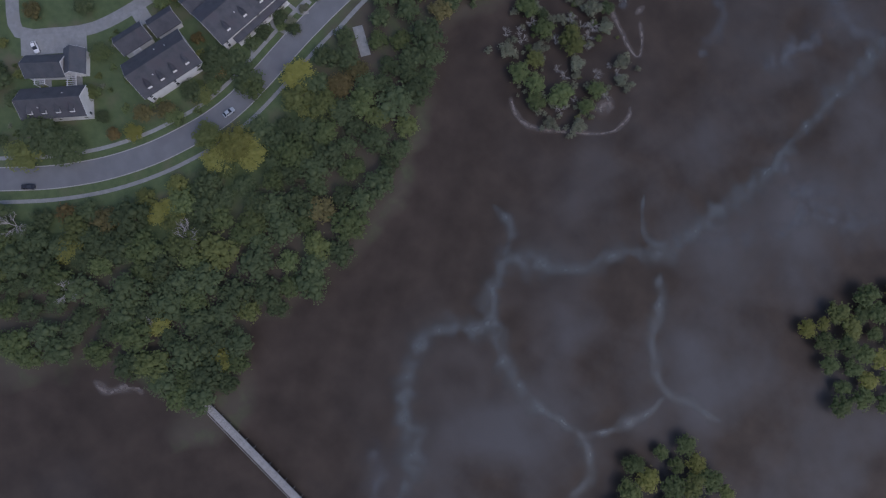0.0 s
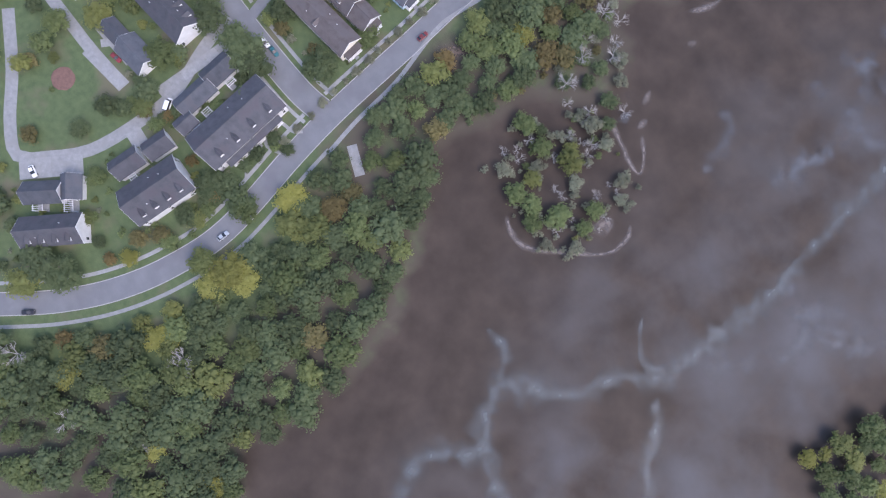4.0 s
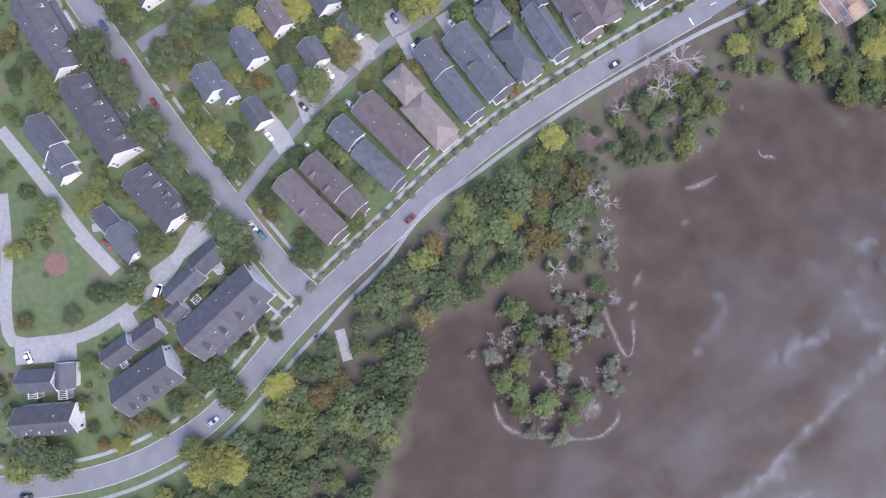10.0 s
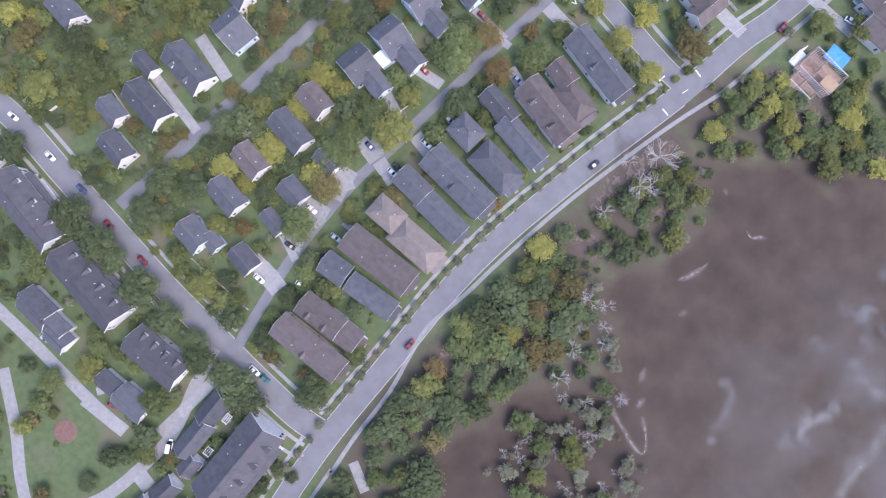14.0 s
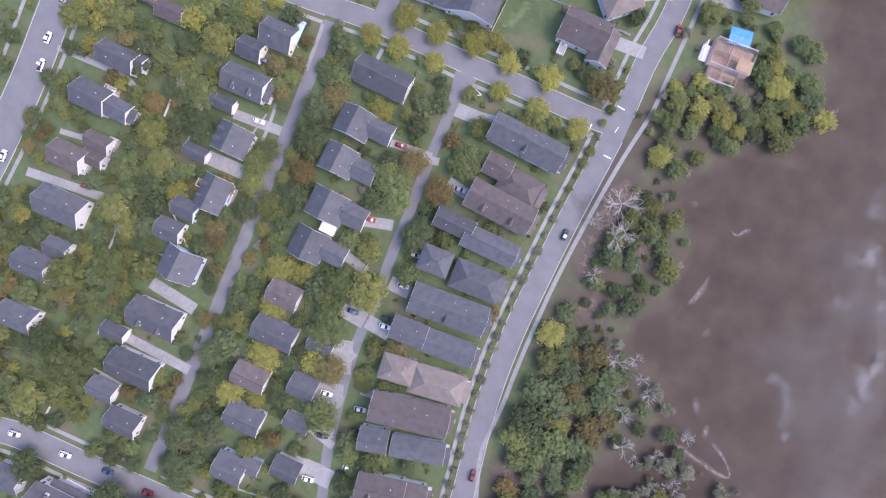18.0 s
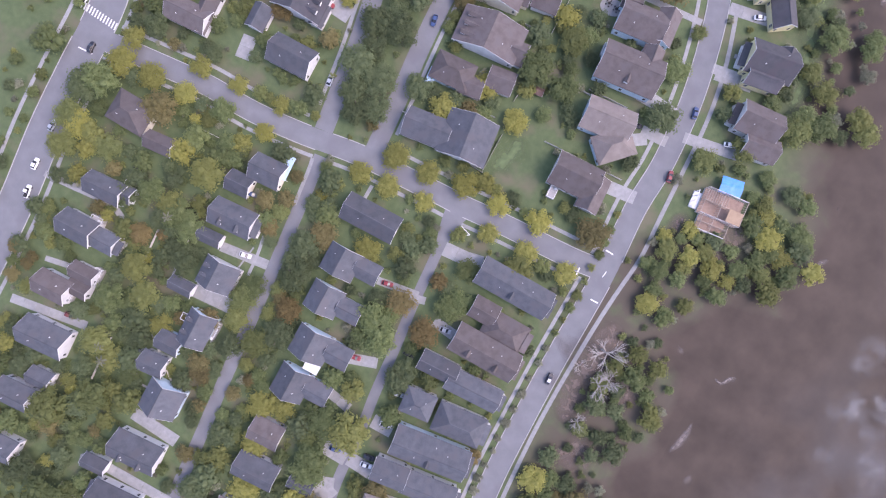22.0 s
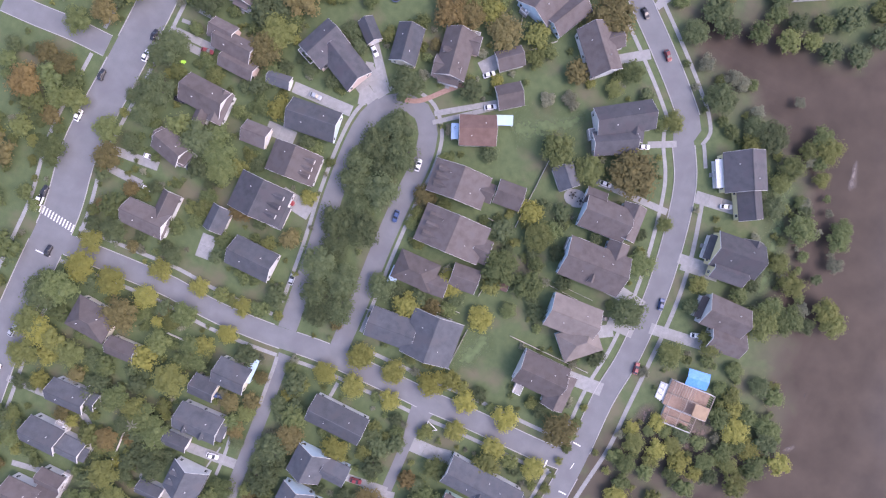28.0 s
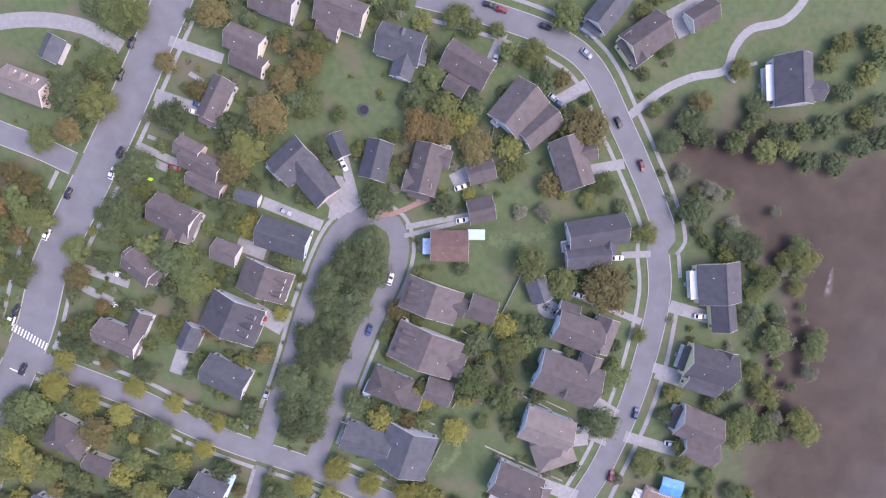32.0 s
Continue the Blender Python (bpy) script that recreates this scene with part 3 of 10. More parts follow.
ribbon('footpath', smooth_line([(-152.2, 411.8), (-147.3, 410.4), (-146.3, 416.5), (-143, 419.9)], 2.0), 1.3, 0.089, 0.2, concrete, 'pale concrete path winding through grass', 'path')
ribbon('footpath', smooth_line([(-247.3, 309), (-239.3, 311.8), (-231.7, 320.1), (-227, 324.7)], 2.0), 1.8, 0.093, 0.2, brick_paving, 'reddish brick garden path', 'path')
ribbon('footpath', smooth_line([(-317, 148.8), (-308, 149.2), (-300.5, 148.4), (-295.6, 145.3)], 2.0), 2.4, 0.121, 0.2, concrete, 'pale curving concrete path between houses', 'path')
ribbon('footpath', smooth_line([(-331.5, 298.6), (-324.6, 299.4)], 2.0), 1.4, 0.125, 0.2, concrete, 'pale concrete path winding through grass', 'path')
ribbon('footpath', smooth_line([(-219.5, 190.3), (-218.9, 202.8)], 2.0), 1.4, 0.097, 0.2, concrete, 'pale concrete path winding through grass', 'path')
ribbon('footpath', smooth_line([(-269.9, 136.1), (-270.7, 142.1), (-268.4, 144.3), (-264.3, 144)], 2.0), 0.8, 0.101, 0.2, concrete, 'pale concrete path winding through grass', 'path')
ribbon('footpath', smooth_line([(-264.9, 97), (-263.5, 94.3), (-256.6, 94.3)], 2.0), 0.8, 0.105, 0.2, concrete, 'pale concrete path winding through grass', 'path')
ribbon('footpath', smooth_line([(-267.8, 56.3), (-268.4, 59.7), (-261.7, 63.2)], 2.0), 0.8, 0.109, 0.2, concrete, 'pale concrete path winding through grass', 'path')
ribbon('footpath', smooth_line([(-243.9, 201.3), (-243.1, 196.1), (-242.5, 190.3), (-241.6, 182.2)], 2.0), 1.4, 0.113, 0.2, concrete, 'pale concrete path winding through grass', 'path')
ribbon('footpath', smooth_line([(-246.3, 166.3), (-245.1, 158.4), (-244.6, 150.1)], 2.0), 1.2, 0.117, 0.2, concrete, 'pale concrete path winding through grass', 'path')
for k, q in enumerate(((-145.4, 281.8, -135.1, 281.4, 5.1), (-138, 269.8, -127.4, 270.4, 4.2), (-123.1, 301.5, -108.5, 303.6, 3.4),
        (-257.9, 300.9, -262.1, 316.4, 3), (-270.6, 312.1, -254.6, 303.8, 4.7), (-106, 287.3, -103.2, 289.9, 2.5),
        (-338.3, 333.4, -318.1, 335.9, 3.8), (-335.1, 313.5, -318.6, 315.5, 4.7), (-333.2, 294, -316, 294.6, 2.8),
        (-327.8, 304.8, -319.8, 304.7, 1.7), (-327.1, 326, -321.2, 325.4, 1.7), (-263, 314.5, -251.7, 307.6, 5.1),
        (-263.8, 323.3, -252.4, 310, 3.4), (-283.5, 295.3, -260.1, 296.9, 4.2), (-270, 257.2, -256.9, 256, 6.4),
        (-286.9, 231.3, -285.9, 222.2, 5.5), (-230.9, 389, -230.2, 377.3, 3.8), (-202.2, 375.2, -194.9, 386, 4.7))):
    driveway(*q, k + 0)
for k, q in enumerate(((-180.8, 358.3, -169.8, 366.5, 3.8), (-155.2, 336, -145.6, 341.2, 2.5), (-165.9, 315.2, -137, 316.9, 2.5),
        (-144.7, 283, -128.8, 281.1, 4.2), (-130.2, 326.9, -114.9, 329.6, 4.7), (-125.2, 303.5, -109.5, 305.8, 3.8),
        (-122.5, 275, -101.2, 278.5, 4.2), (-177, 418.2, -167.5, 431, 11), (-232, 310.2, -212, 325.1, 2.1),
        (-231.1, 306.9, -211.3, 323.6, 1.7), (-223.9, 332.7, -218, 340.6, 5.5), (-143, 244.3, -128, 245.8, 5.1),
        (-143.7, 262.1, -134.6, 267.9, 4.7), (-320.6, 99.9, -289.9, 104, 3.4), (-316.2, 119.4, -294, 123.4, 2.1),
        (-260.2, 135.7, -243.5, 136.5, 5.5), (-259, 155.1, -239.8, 157.1, 3.8), (-200, 171.8, -183.5, 174, 3))):
    driveway(*q, k + 18)
for k, q in enumerate(((-196.4, 140.2, -185.1, 143.8, 4.2), (-192, 170.7, -180.1, 173.4, 3), (-173.6, 168.2, -164.4, 167, 4.2),
        (-201.6, 126.5, -186.5, 123.4, 3.8), (-175.3, 194.3, -167.6, 195.9, 6.4), (-259.8, 60.2, -230.3, 59.6, 3.8),
        (-258.4, 83.1, -238.8, 81.2, 4.7), (-185.8, 93.8, -176.2, 90.1, 6.4), (-185.9, 73.8, -172.3, 74.1, 5.1),
        (-178.6, 45.7, -167.3, 47.1, 6.4), (-176.5, 123.7, -168, 123.6, 5.5), (-177.7, 106.7, -167.7, 105.9, 5.5),
        (-188.3, 106.3, -178.5, 105.9, 5.5), (-167.9, 82.2, -161.2, 83.2, 3.8), (-180, 60.6, -168, 58.2, 3),
        (-182.2, 96.2, -177.6, 84.2, 7.2), (-182.8, 74.7, -173.7, 78.3, 5.9), (-174.3, 46.2, -163, 46.3, 7.2))):
    driveway(*q, k + 36)
for k, q in enumerate(((-176.5, 60.2, -170.5, 63.6, 5.5), (-185.7, 109.1, -179.1, 111.4, 5.9), (-150.9, -81.2, -140.5, -60.5, 7.6),
        (-149.2, -23.3, -152, 8.6, 4.2), (-94.5, 27.3, -82.9, 23.9, 3.8), (-182.8, -29.4, -164.6, -26.6, 3.4),
        (-138.8, -41.8, -138.8, -35.8, 6.4), (-177.4, -37.4, -157.9, -33, 5.1), (-175.5, 384.2, -170.8, 393.2, 3),
        (-249.4, 150, -247.7, 160.6, 0.6), (-172.7, -22.9, -176.6, -32.1, 3), (-285.7, 277.4, -274.5, 278.2, 5.1),
        (-183.2, 194.5, -167.6, 195.4, 5.5), (-333.7, 243.6, -315.6, 245.7, 3.4), (-332.4, 236.9, -318.4, 236.9, 3.0), (-332.4, 290.9, -317.8, 291, 2.8), (-331.8, 148, -317, 148.8, 2.6))):
    driveway(*q, k + 54)
boardwalk(-9.3, -92.3, 65.6, -76.3)
for k in range(15):
    road_mark(-352.0 + 1.27 * k, 210.6 - 0.13 * k, -352.1 + 1.27 * k, 213.5 - 0.13 * k, 0.5)
for q in ((-128.5, 223.0, -125.3, 222.8, 0.50), (-134.0, 209.4, -134.2, 212.4, 0.50), (-124.9, 203.7, -121.7, 203.7, 0.50), (-124.8, 213.3, -124.5, 215.9, 0.30), (-343.2, 196.6, -337.2, 196.8, 0.50)):
    road_mark(*q)

# ---- creeks and banks of the marsh ----
water_band('creek', smooth_line([(63.6, -55.5), (51, -39.2), (35, -34.6), (23.4, -22.8), (19.3, -10.4), (27, 7.1), (15.6, 18.3), (10.8, 26.5), (19, 35.3), (28.5, 47.1), (31.8, 63.3), (41.6, 80.7), (40.8, 97.7), (39, 115.6), (36.7, 137.1), (33, 148.4), (28, 175.4), (22.9, 194.1), (18.1, 209.2)], 1.6), 6.2, -0.715, creek_water, 'shallow pale tidal creek winding through dark marsh', 'creek', 0)
water_band('creek', smooth_line([(25.7, 10.9), (41.6, 5), (59.4, 5.9), (73.1, 11.9), (84.5, 14.4), (94.5, 7.7), (96.9, -6.5)], 1.6), 4.3, -0.712, creek_water, 'shallow pale tidal creek winding through dark marsh', 'creek', 1)
water_band('creek', smooth_line([(46.7, 74.5), (60.1, 63.8), (69.3, 54.8), (83.7, 50.1), (95.4, 56.5), (106.5, 62)], 1.6), 3.4, -0.709, creek_water, 'shallow pale tidal creek winding through dark marsh', 'creek', 2)
water_band('creek', smooth_line([(81.2, 16.7), (85.8, 29), (87.5, 40.9), (86, 49.8)], 1.6), 2.9, -0.706, creek_water, 'shallow pale tidal creek winding through dark marsh', 'creek', 3)
water_band('creek', smooth_line([(9.9, 27.1), (1.3, 35.4), (-10, 33.7)], 1.6), 2.9, -0.703, creek_water, 'shallow pale tidal creek winding through dark marsh', 'creek', 4)
water_band('creek', smooth_line([(44.3, 87), (32.4, 76.3), (18, 86.3)], 1.6), 2.2, -0.700, creek_water, 'shallow pale tidal creek winding through dark marsh', 'creek', 5)
water_band('creek', smooth_line([(46.2, 93.9), (55.3, 112.3), (60.9, 125.2), (55.6, 137.6), (50.8, 146.9)], 1.6), 5, -0.697, pool_water, 'shallow pale tidal creek winding through dark marsh', 'creek', 6)
water_band('creek', smooth_line([(34.4, 139.9), (43.8, 138.9), (56.7, 135.6), (66, 142.4), (77.6, 152.9)], 1.6), 4.8, -0.694, pool_water, 'shallow pale tidal creek winding through dark marsh', 'creek', 7)
water_band('creek', smooth_line([(-32.4, 155.1), (-22.8, 154), (-14, 135.3)], 1.6), 4.8, -0.691, pool_water, 'shallow pale tidal creek winding through dark marsh', 'creek', 8)
water_band('creek', smooth_line([(-7.7, 199.3), (6.7, 197.6), (18.5, 208.3)], 1.6), 7.2, -0.688, pool_water, 'shallow pale tidal creek winding through dark marsh', 'creek', 9)
water_band('creek', smooth_line([(3.9, 160), (4.2, 172.9), (4.6, 185.8)], 1.6), 6, -0.685, pool_water, 'shallow pale tidal creek winding through dark marsh', 'creek', 10)
water_band('creek', smooth_line([(59.1, -62.2), (43.1, -51), (37, -49.5)], 1.6), 4.8, -0.682, pool_water, 'shallow pale tidal creek winding through dark marsh', 'creek', 11)
water_band('creek', smooth_line([(-21.7, 195.4), (-12.9, 190.8)], 1.6), 8.4, -0.679, pool_water, 'shallow pale tidal creek winding through dark marsh', 'creek', 12)
water_band('creek', smooth_line([(-21.8, 224.1), (-17.4, 238.7), (-2.9, 239.1)], 1.6), 6, -0.676, pool_water, 'shallow pale tidal creek winding through dark marsh', 'creek', 13)
water_band('creek', smooth_line([(-58.9, 126.7), (-45.8, 120.9)], 1.6), 5, -0.673, pool_water, 'shallow pale tidal creek winding through dark marsh', 'creek', 14)
water_band('creek', smooth_line([(-22.5, 217.2), (-7.9, 211.4), (7.6, 215.7)], 1.6), 10.8, -0.670, pool_water, 'shallow pale tidal creek winding through dark marsh', 'creek', 15)
water_band('creek', smooth_line([(46.7, 139.6), (60.7, 145.9), (80.4, 161.4)], 1.6), 9.6, -0.667, pool_water, 'shallow pale tidal creek winding through dark marsh', 'creek', 16)
water_band('creek', smooth_line([(3.4, 155.1), (3.3, 173.5), (4.4, 193.9)], 1.6), 7.2, -0.664, pool_water, 'shallow pale tidal creek winding through dark marsh', 'creek', 17)
water_band('creek', smooth_line([(-24.2, 205.6), (-15.8, 217.4), (4.3, 225.7)], 1.6), 6, -0.661, pool_water, 'shallow pale tidal creek winding through dark marsh', 'creek', 18)
water_band('mud_bank', smooth_line([(-60.1, 118.5), (-46.3, 116), (-32.5, 113.7), (-27.7, 115.2), (-33.3, 120.6), (-40.2, 123.8)], 1.6), 1.3, -0.633, bank_mud, 'pale dry mud and wrack line on the marsh', 'mud bank', 19)
water_band('mud_bank', smooth_line([(-42.7, 122.7), (-43.4, 129.7)], 1.6), 1.9, -0.630, bank_mud, 'pale dry mud and wrack line on the marsh', 'mud bank', 20)
water_band('mud_bank', smooth_line([(-49.1, 130), (-52.6, 136.9)], 1.6), 1.7, -0.627, bank_mud, 'pale dry mud and wrack line on the marsh', 'mud bank', 21)
water_band('mud_bank', smooth_line([(-41.2, 63.1), (-31.4, 60.7), (-21.6, 68.4), (-9.4, 86), (-9.6, 97.7), (-13.8, 101.1)], 1.6), 1.6, -0.624, bank_mud, 'pale dry mud and wrack line on the marsh', 'mud bank', 22)
water_band('mud_bank', smooth_line([(-19.4, 86.1), (-18.1, 94.2), (-14.2, 90.4)], 1.6), 3.1, -0.621, bank_mud, 'pale dry mud and wrack line on the marsh', 'mud bank', 23)
water_band('mud_bank', smooth_line([(-71, 165.7), (-68.3, 173.2), (-68.2, 181)], 1.6), 1.9, -0.618, bank_mud, 'pale dry mud and wrack line on the marsh', 'mud bank', 24)
water_band('mud_bank', smooth_line([(-69, 199.2), (-65.4, 199), (-63.2, 202), (-60.8, 203.6)], 1.2), 1.5, -0.615, bank_mud, 'pale dry mud and wrack line on the marsh', 'mud bank', 25)
water_band('mud_bank', smooth_line([(-87.6, 154.3), (-85.9, 158.4)], 1.6), 5, -0.612, bank_mud, 'pale dry mud and wrack line on the marsh', 'mud bank', 26)
water_band('mud_bank', smooth_line([(-81, 159.1), (-77.8, 163.6)], 1.6), 2.2, -0.609, bank_mud, 'pale dry mud and wrack line on the marsh', 'mud bank', 27)
water_band('mud_bank', smooth_line([(-60.4, 157.6), (-58.9, 163.1)], 1.6), 2.4, -0.606, bank_mud, 'pale dry mud and wrack line on the marsh', 'mud bank', 28)
water_band('mud_bank', smooth_line([(-85.7, 201.2), (-84.4, 204.3)], 1.6), 7.8, -0.603, bank_mud, 'pale dry mud and wrack line on the marsh', 'mud bank', 29)
water_band('mud_bank', smooth_line([(-58.2, 275.9), (-56.9, 280.3)], 1.6), 1.4, -0.597, bank_mud, 'pale dry mud and wrack line on the marsh', 'mud bank', 31)
water_band('mud_bank', smooth_line([(-55.7, 255.2), (-51, 260.2)], 1.6), 1.7, -0.594, bank_mud, 'pale dry mud and wrack line on the marsh', 'mud bank', 32)
water_band('mud_bank', smooth_line([(-58.8, 263.3), (-57.5, 267.7)], 1.6), 2.4, -0.591, bank_mud, 'pale dry mud and wrack line on the marsh', 'mud bank', 33)
water_band('mud_bank', smooth_line([(-78.9, 354.7), (-81.8, 367.5)], 1.6), 1.9, -0.588, bank_mud, 'pale dry mud and wrack line on the marsh', 'mud bank', 34)
water_band('bare_ground', smooth_line([(-111.4, 201), (-112, 186), (-114.5, 172.4), (-112.2, 156.4)], 1.6), 15.6, 0.056, bare_soil, 'patch of bare reddish brown soil in the grass', 'soil', 35)
water_band('bare_ground', smooth_line([(-109.9, 182.2), (-97.3, 181.5), (-93.1, 169)], 1.6), 13.2, 0.058, bare_soil, 'patch of bare reddish brown soil in the grass', 'soil', 36)
water_band('bare_ground', smooth_line([(-109.5, 143.2), (-102.9, 151.8), (-94.9, 144.2)], 1.6), 14.4, 0.059, bare_soil, 'patch of bare reddish brown soil in the grass', 'soil', 37)
water_band('bare_ground', smooth_line([(-103.4, 69), (-104.4, 79.8), (-102.9, 86.5)], 1.6), 9.6, 0.061, bare_soil, 'patch of bare reddish brown soil in the grass', 'soil', 38)
water_band('bare_ground', smooth_line([(-112.6, 247), (-95, 241.6), (-83.9, 257.4)], 1.6), 9.6, 0.062, bare_soil, 'patch of bare reddish brown soil in the grass', 'soil', 39)
water_band('mud_bank', smooth_line([(-42.8, -141.3), (-41.7, -129), (-39.2, -121.7)], 1.6), 2.9, -0.570, bank_mud, 'pale dry mud and wrack line on the marsh', 'mud bank', 40)
water_band('mud_bank', smooth_line([(-33.2, -119.6), (-26.3, -118.1), (-24.1, -109.4), (-18, -107.3)], 1.6), 2.6, -0.567, bank_mud, 'pale dry mud and wrack line on the marsh', 'mud bank', 41)


lawn_grass = material('lawn_grass', (0.085, 0.125, 0.05), (0.125, 0.17, 0.072), 2.0, 0.85, 0.3)
soften(lawn_grass, 0.7, 1.0, 4.0)
for k, line in enumerate((((-108.5, 350.5), (-103.5, 344), (-98.6, 336), (-96, 326), (-93.4, 315), (-91.5, 303)), ((-183.5, 228), (-178, 236), (-176, 247)), ((-275.5, 150), (-275, 162), (-273, 172)), ((-276, 106), (-277, 118), (-277.5, 128)), ((-205, 318), (-196, 322), (-187, 328), (-181, 336)))):
    water_band('lawn', smooth_line(line, 1.6), (8.0, 11.0, 8.0, 8.0, 14.0)[k], 0.03 + 0.004 * k, lawn_grass, 'mown bright green lawn behind the houses', 'lawn', 50 + k)

# ---- houses ----
def window_meshes():
    bm = bmesh.new()
    for a, b, c, d in ((-0.6, 0.6, 0.0, 0.1), (-0.6, 0.6, 1.4, 1.5), (-0.6, -0.5, 0.1, 1.4), (0.5, 0.6, 0.1, 1.4), (-0.5, 0.5, 0.72, 0.78)):
        box(bm, a, b, -0.03, 0.08, c, d)
    fr = bpy.data.meshes.new("window_frame")
    bm.to_mesh(fr)
    bm.free()
    fr.materials.append(trim_paint)
    bm = bmesh.new()
    box(bm, -0.5, 0.5, -0.02, 0.035, 0.1, 1.4)
    gl = bpy.data.meshes.new("pane")
    bm.to_mesh(gl)
    bm.free()
    gl.materials.append(pane_glass)
    bm = bmesh.new()
    bmesh.ops.create_cone(bm, segments=8, radius1=0.14, radius2=0.12, depth=0.7, cap_ends=True)
    vp = bpy.data.meshes.new("vent_pipe")
    bm.to_mesh(vp)
    bm.free()
    vp.materials.append(trim_paint)
    return fr, gl, vp


FRAME_MESH, PANE_MESH, VENT_MESH = window_meshes()


def add_window(parent, m):
    w = child("window", FRAME_MESH, parent, m)
    child("pane", PANE_MESH, w)


def gable_roof(bm, m, L, W, eave, rise, over=0.45, thick=0.22):
    s = rise / (W / 2)
    yo, zo = W / 2 + over, eave - over * s
    x = L / 2 + over
    for sgn in (1, -1):
        ring = [(0, eave + rise), (sgn * yo, zo), (sgn * yo, zo + thick), (0, eave + rise + thick)]
        solid(bm, [(-x, a, b) for a, b in ring], [(x, a, b) for a, b in ring], m)


def hip_roof(bm, m, L, W, eave, rise, over=0.45, thick=0.22):
    x, y, r = L / 2 + over, W / 2 + over, max(0.2, L / 2 - W / 2)
    low = [bm.verts.new(m @ Vector(p)) for p in ((-x, -y, eave - 0.2), (x, -y, eave - 0.2), (x, y, eave - 0.2), (-x, y, eave - 0.2))]
    mid = [bm.verts.new(m @ Vector(p)) for p in ((-x, -y, eave + 0.02), (x, -y, eave + 0.02), (x, y, eave + 0.02), (-x, y, eave + 0.02))]
    a, b = bm.verts.new(m @ Vector((-r, 0, eave + rise))), bm.verts.new(m @ Vector((r, 0, eave + rise)))
    bm.faces.new(low[::-1])
    for i in range(4):
        bm.faces.new((low[i], low[(i + 1) % 4], mid[(i + 1) % 4], mid[i]))
    bm.faces.new((mid[0], mid[1], b, a))
    bm.faces.new((mid[1], mid[2], b))
    bm.faces.new((mid[2], mid[3], a, b))
    bm.faces.new((mid[3], mid[0], a))


def build_wing(e, q, roof_mat, wall_mat, wings, windows=True):
    x, y, yaw, L, W, eave, kind = q
    m = pose(x, y, 0, 0, 0, yaw)
    rise = min(W / 2 * 0.6, 3.9)
    w, l = W / 2 - 0.05, L / 2 - 0.05
    bm = bmesh.new()
    if kind == "g":
        ring = [(-w, 0), (w, 0), (w, eave), (0, eave + rise * w / (W / 2)), (-w, eave)]
        solid(bm, [(-l, a, b) for a, b in ring], [(l, a, b) for a, b in ring], m)
    else:
        box(bm, -l, l, -w, w, 0, eave, m)
    part("wall", bm, wall_mat, e)
    bm = bmesh.new()
    (gable_roof if kind == "g" else hip_roof)(bm, m, L, W, eave, rise)
    part("roof", bm, roof_mat, e)
    bm = bmesh.new()
    r = L / 2 + 0.45 if kind == "g" else max(0.3, L / 2 - W / 2)
    box(bm, -r, r, -0.16, 0.16, eave + rise + (0.12 if kind == "g" else -0.1), eave + rise + (0.27 if kind == "g" else 0.06), m)
    part("ridge_cap", bm, roof_mat, e)
    if kind == "g":
        for s in (1, -1):
            bm = bmesh.new()
            for t in (1, -1):
                k = rise / (W / 2)
                ring = [(0, eave + rise - 0.12), (t * (W / 2 + 0.45), eave - 0.45 * k - 0.12), (t * (W / 2 + 0.45), eave - 0.45 * k + 0.2), (0, eave + rise + 0.2)]
                a = s * (L / 2 + 0.452)
                solid(bm, [(a, p, z) for p, z in ring], [(a + s * 0.06, p, z) for p, z in ring], m)
            part("bargeboard", bm, trim_paint, e)
    if windows:
        storeys = [0.9] + ([2.75] if eave > 4.4 else [])
        for z in storeys:
            sides = [(px, s * (w + 0.0), 0 if s < 0 else 180) for s in (1, -1) for px in np.linspace(-l + 1.6, l - 1.6, max(1, min(3, int(L / 4.5))))]
            sides += [(s * l, py, 90 * s) for s in (1, -1) for py in np.linspace(-w + 1.5, w - 1.5, max(1, min(2, int(W / 3.5))))]
            for px, py, a in sides:
                p = m @ Vector((px, py, z))
                hidden = False
                for o in wings:
                    if o is q:
                        continue
                    d = pose(o[0], o[1], 0, 0, 0, o[2]).inverted() @ p
                    hidden |= abs(d.x) < o[3] / 2 + 0.3 and abs(d.y) < o[4] / 2 + 0.3
                if not hidden:
                    add_window(e, m @ pose(px, py, z, 0, 0, a))
    return m, L, W, eave, rise


def add_dormers(e, n, side, frame_of, roof_mat):
    """Gabled dormers that spring just above the eave and run back into the slope."""
    m, L, W, eave, rise = frame_of
    for i in range(n):
        x = (i + 0.5) / n * (L - 2.5) - (L - 2.5) / 2
        y0 = side * W * 0.42
        z = eave + rise * 0.16
        back = side * max(0.03 * W, W / 2 * (1 - min(0.95, (z + 2.2 - eave) / rise)))
        bm = bmesh.new()
        box(bm, x - 0.75, x + 0.75, min(y0, back), max(y0, back), z - 0.5, z + 1.4, m)
        d = part("dormer", bm, trim_paint, e, "white dormer with a small gabled roof")
        bm = bmesh.new()
        ring = [(x - 1.0, z + 1.3), (x + 1.0, z + 1.3), (x, z + 2.15)]
        solid(bm, [(a, y0 + side * 0.12, b) for a, b in ring], [(a, back, b) for a, b in ring], m)
        part("dormer_roof", bm, roof_mat, d)
        child("window", FRAME_MESH, d, m @ pose(x, y0 + side * 0.01, z + 0.1, 0, 0, 0 if side < 0 else 180) @ Matrix.Diagonal((0.8, 1, 0.75, 1)))



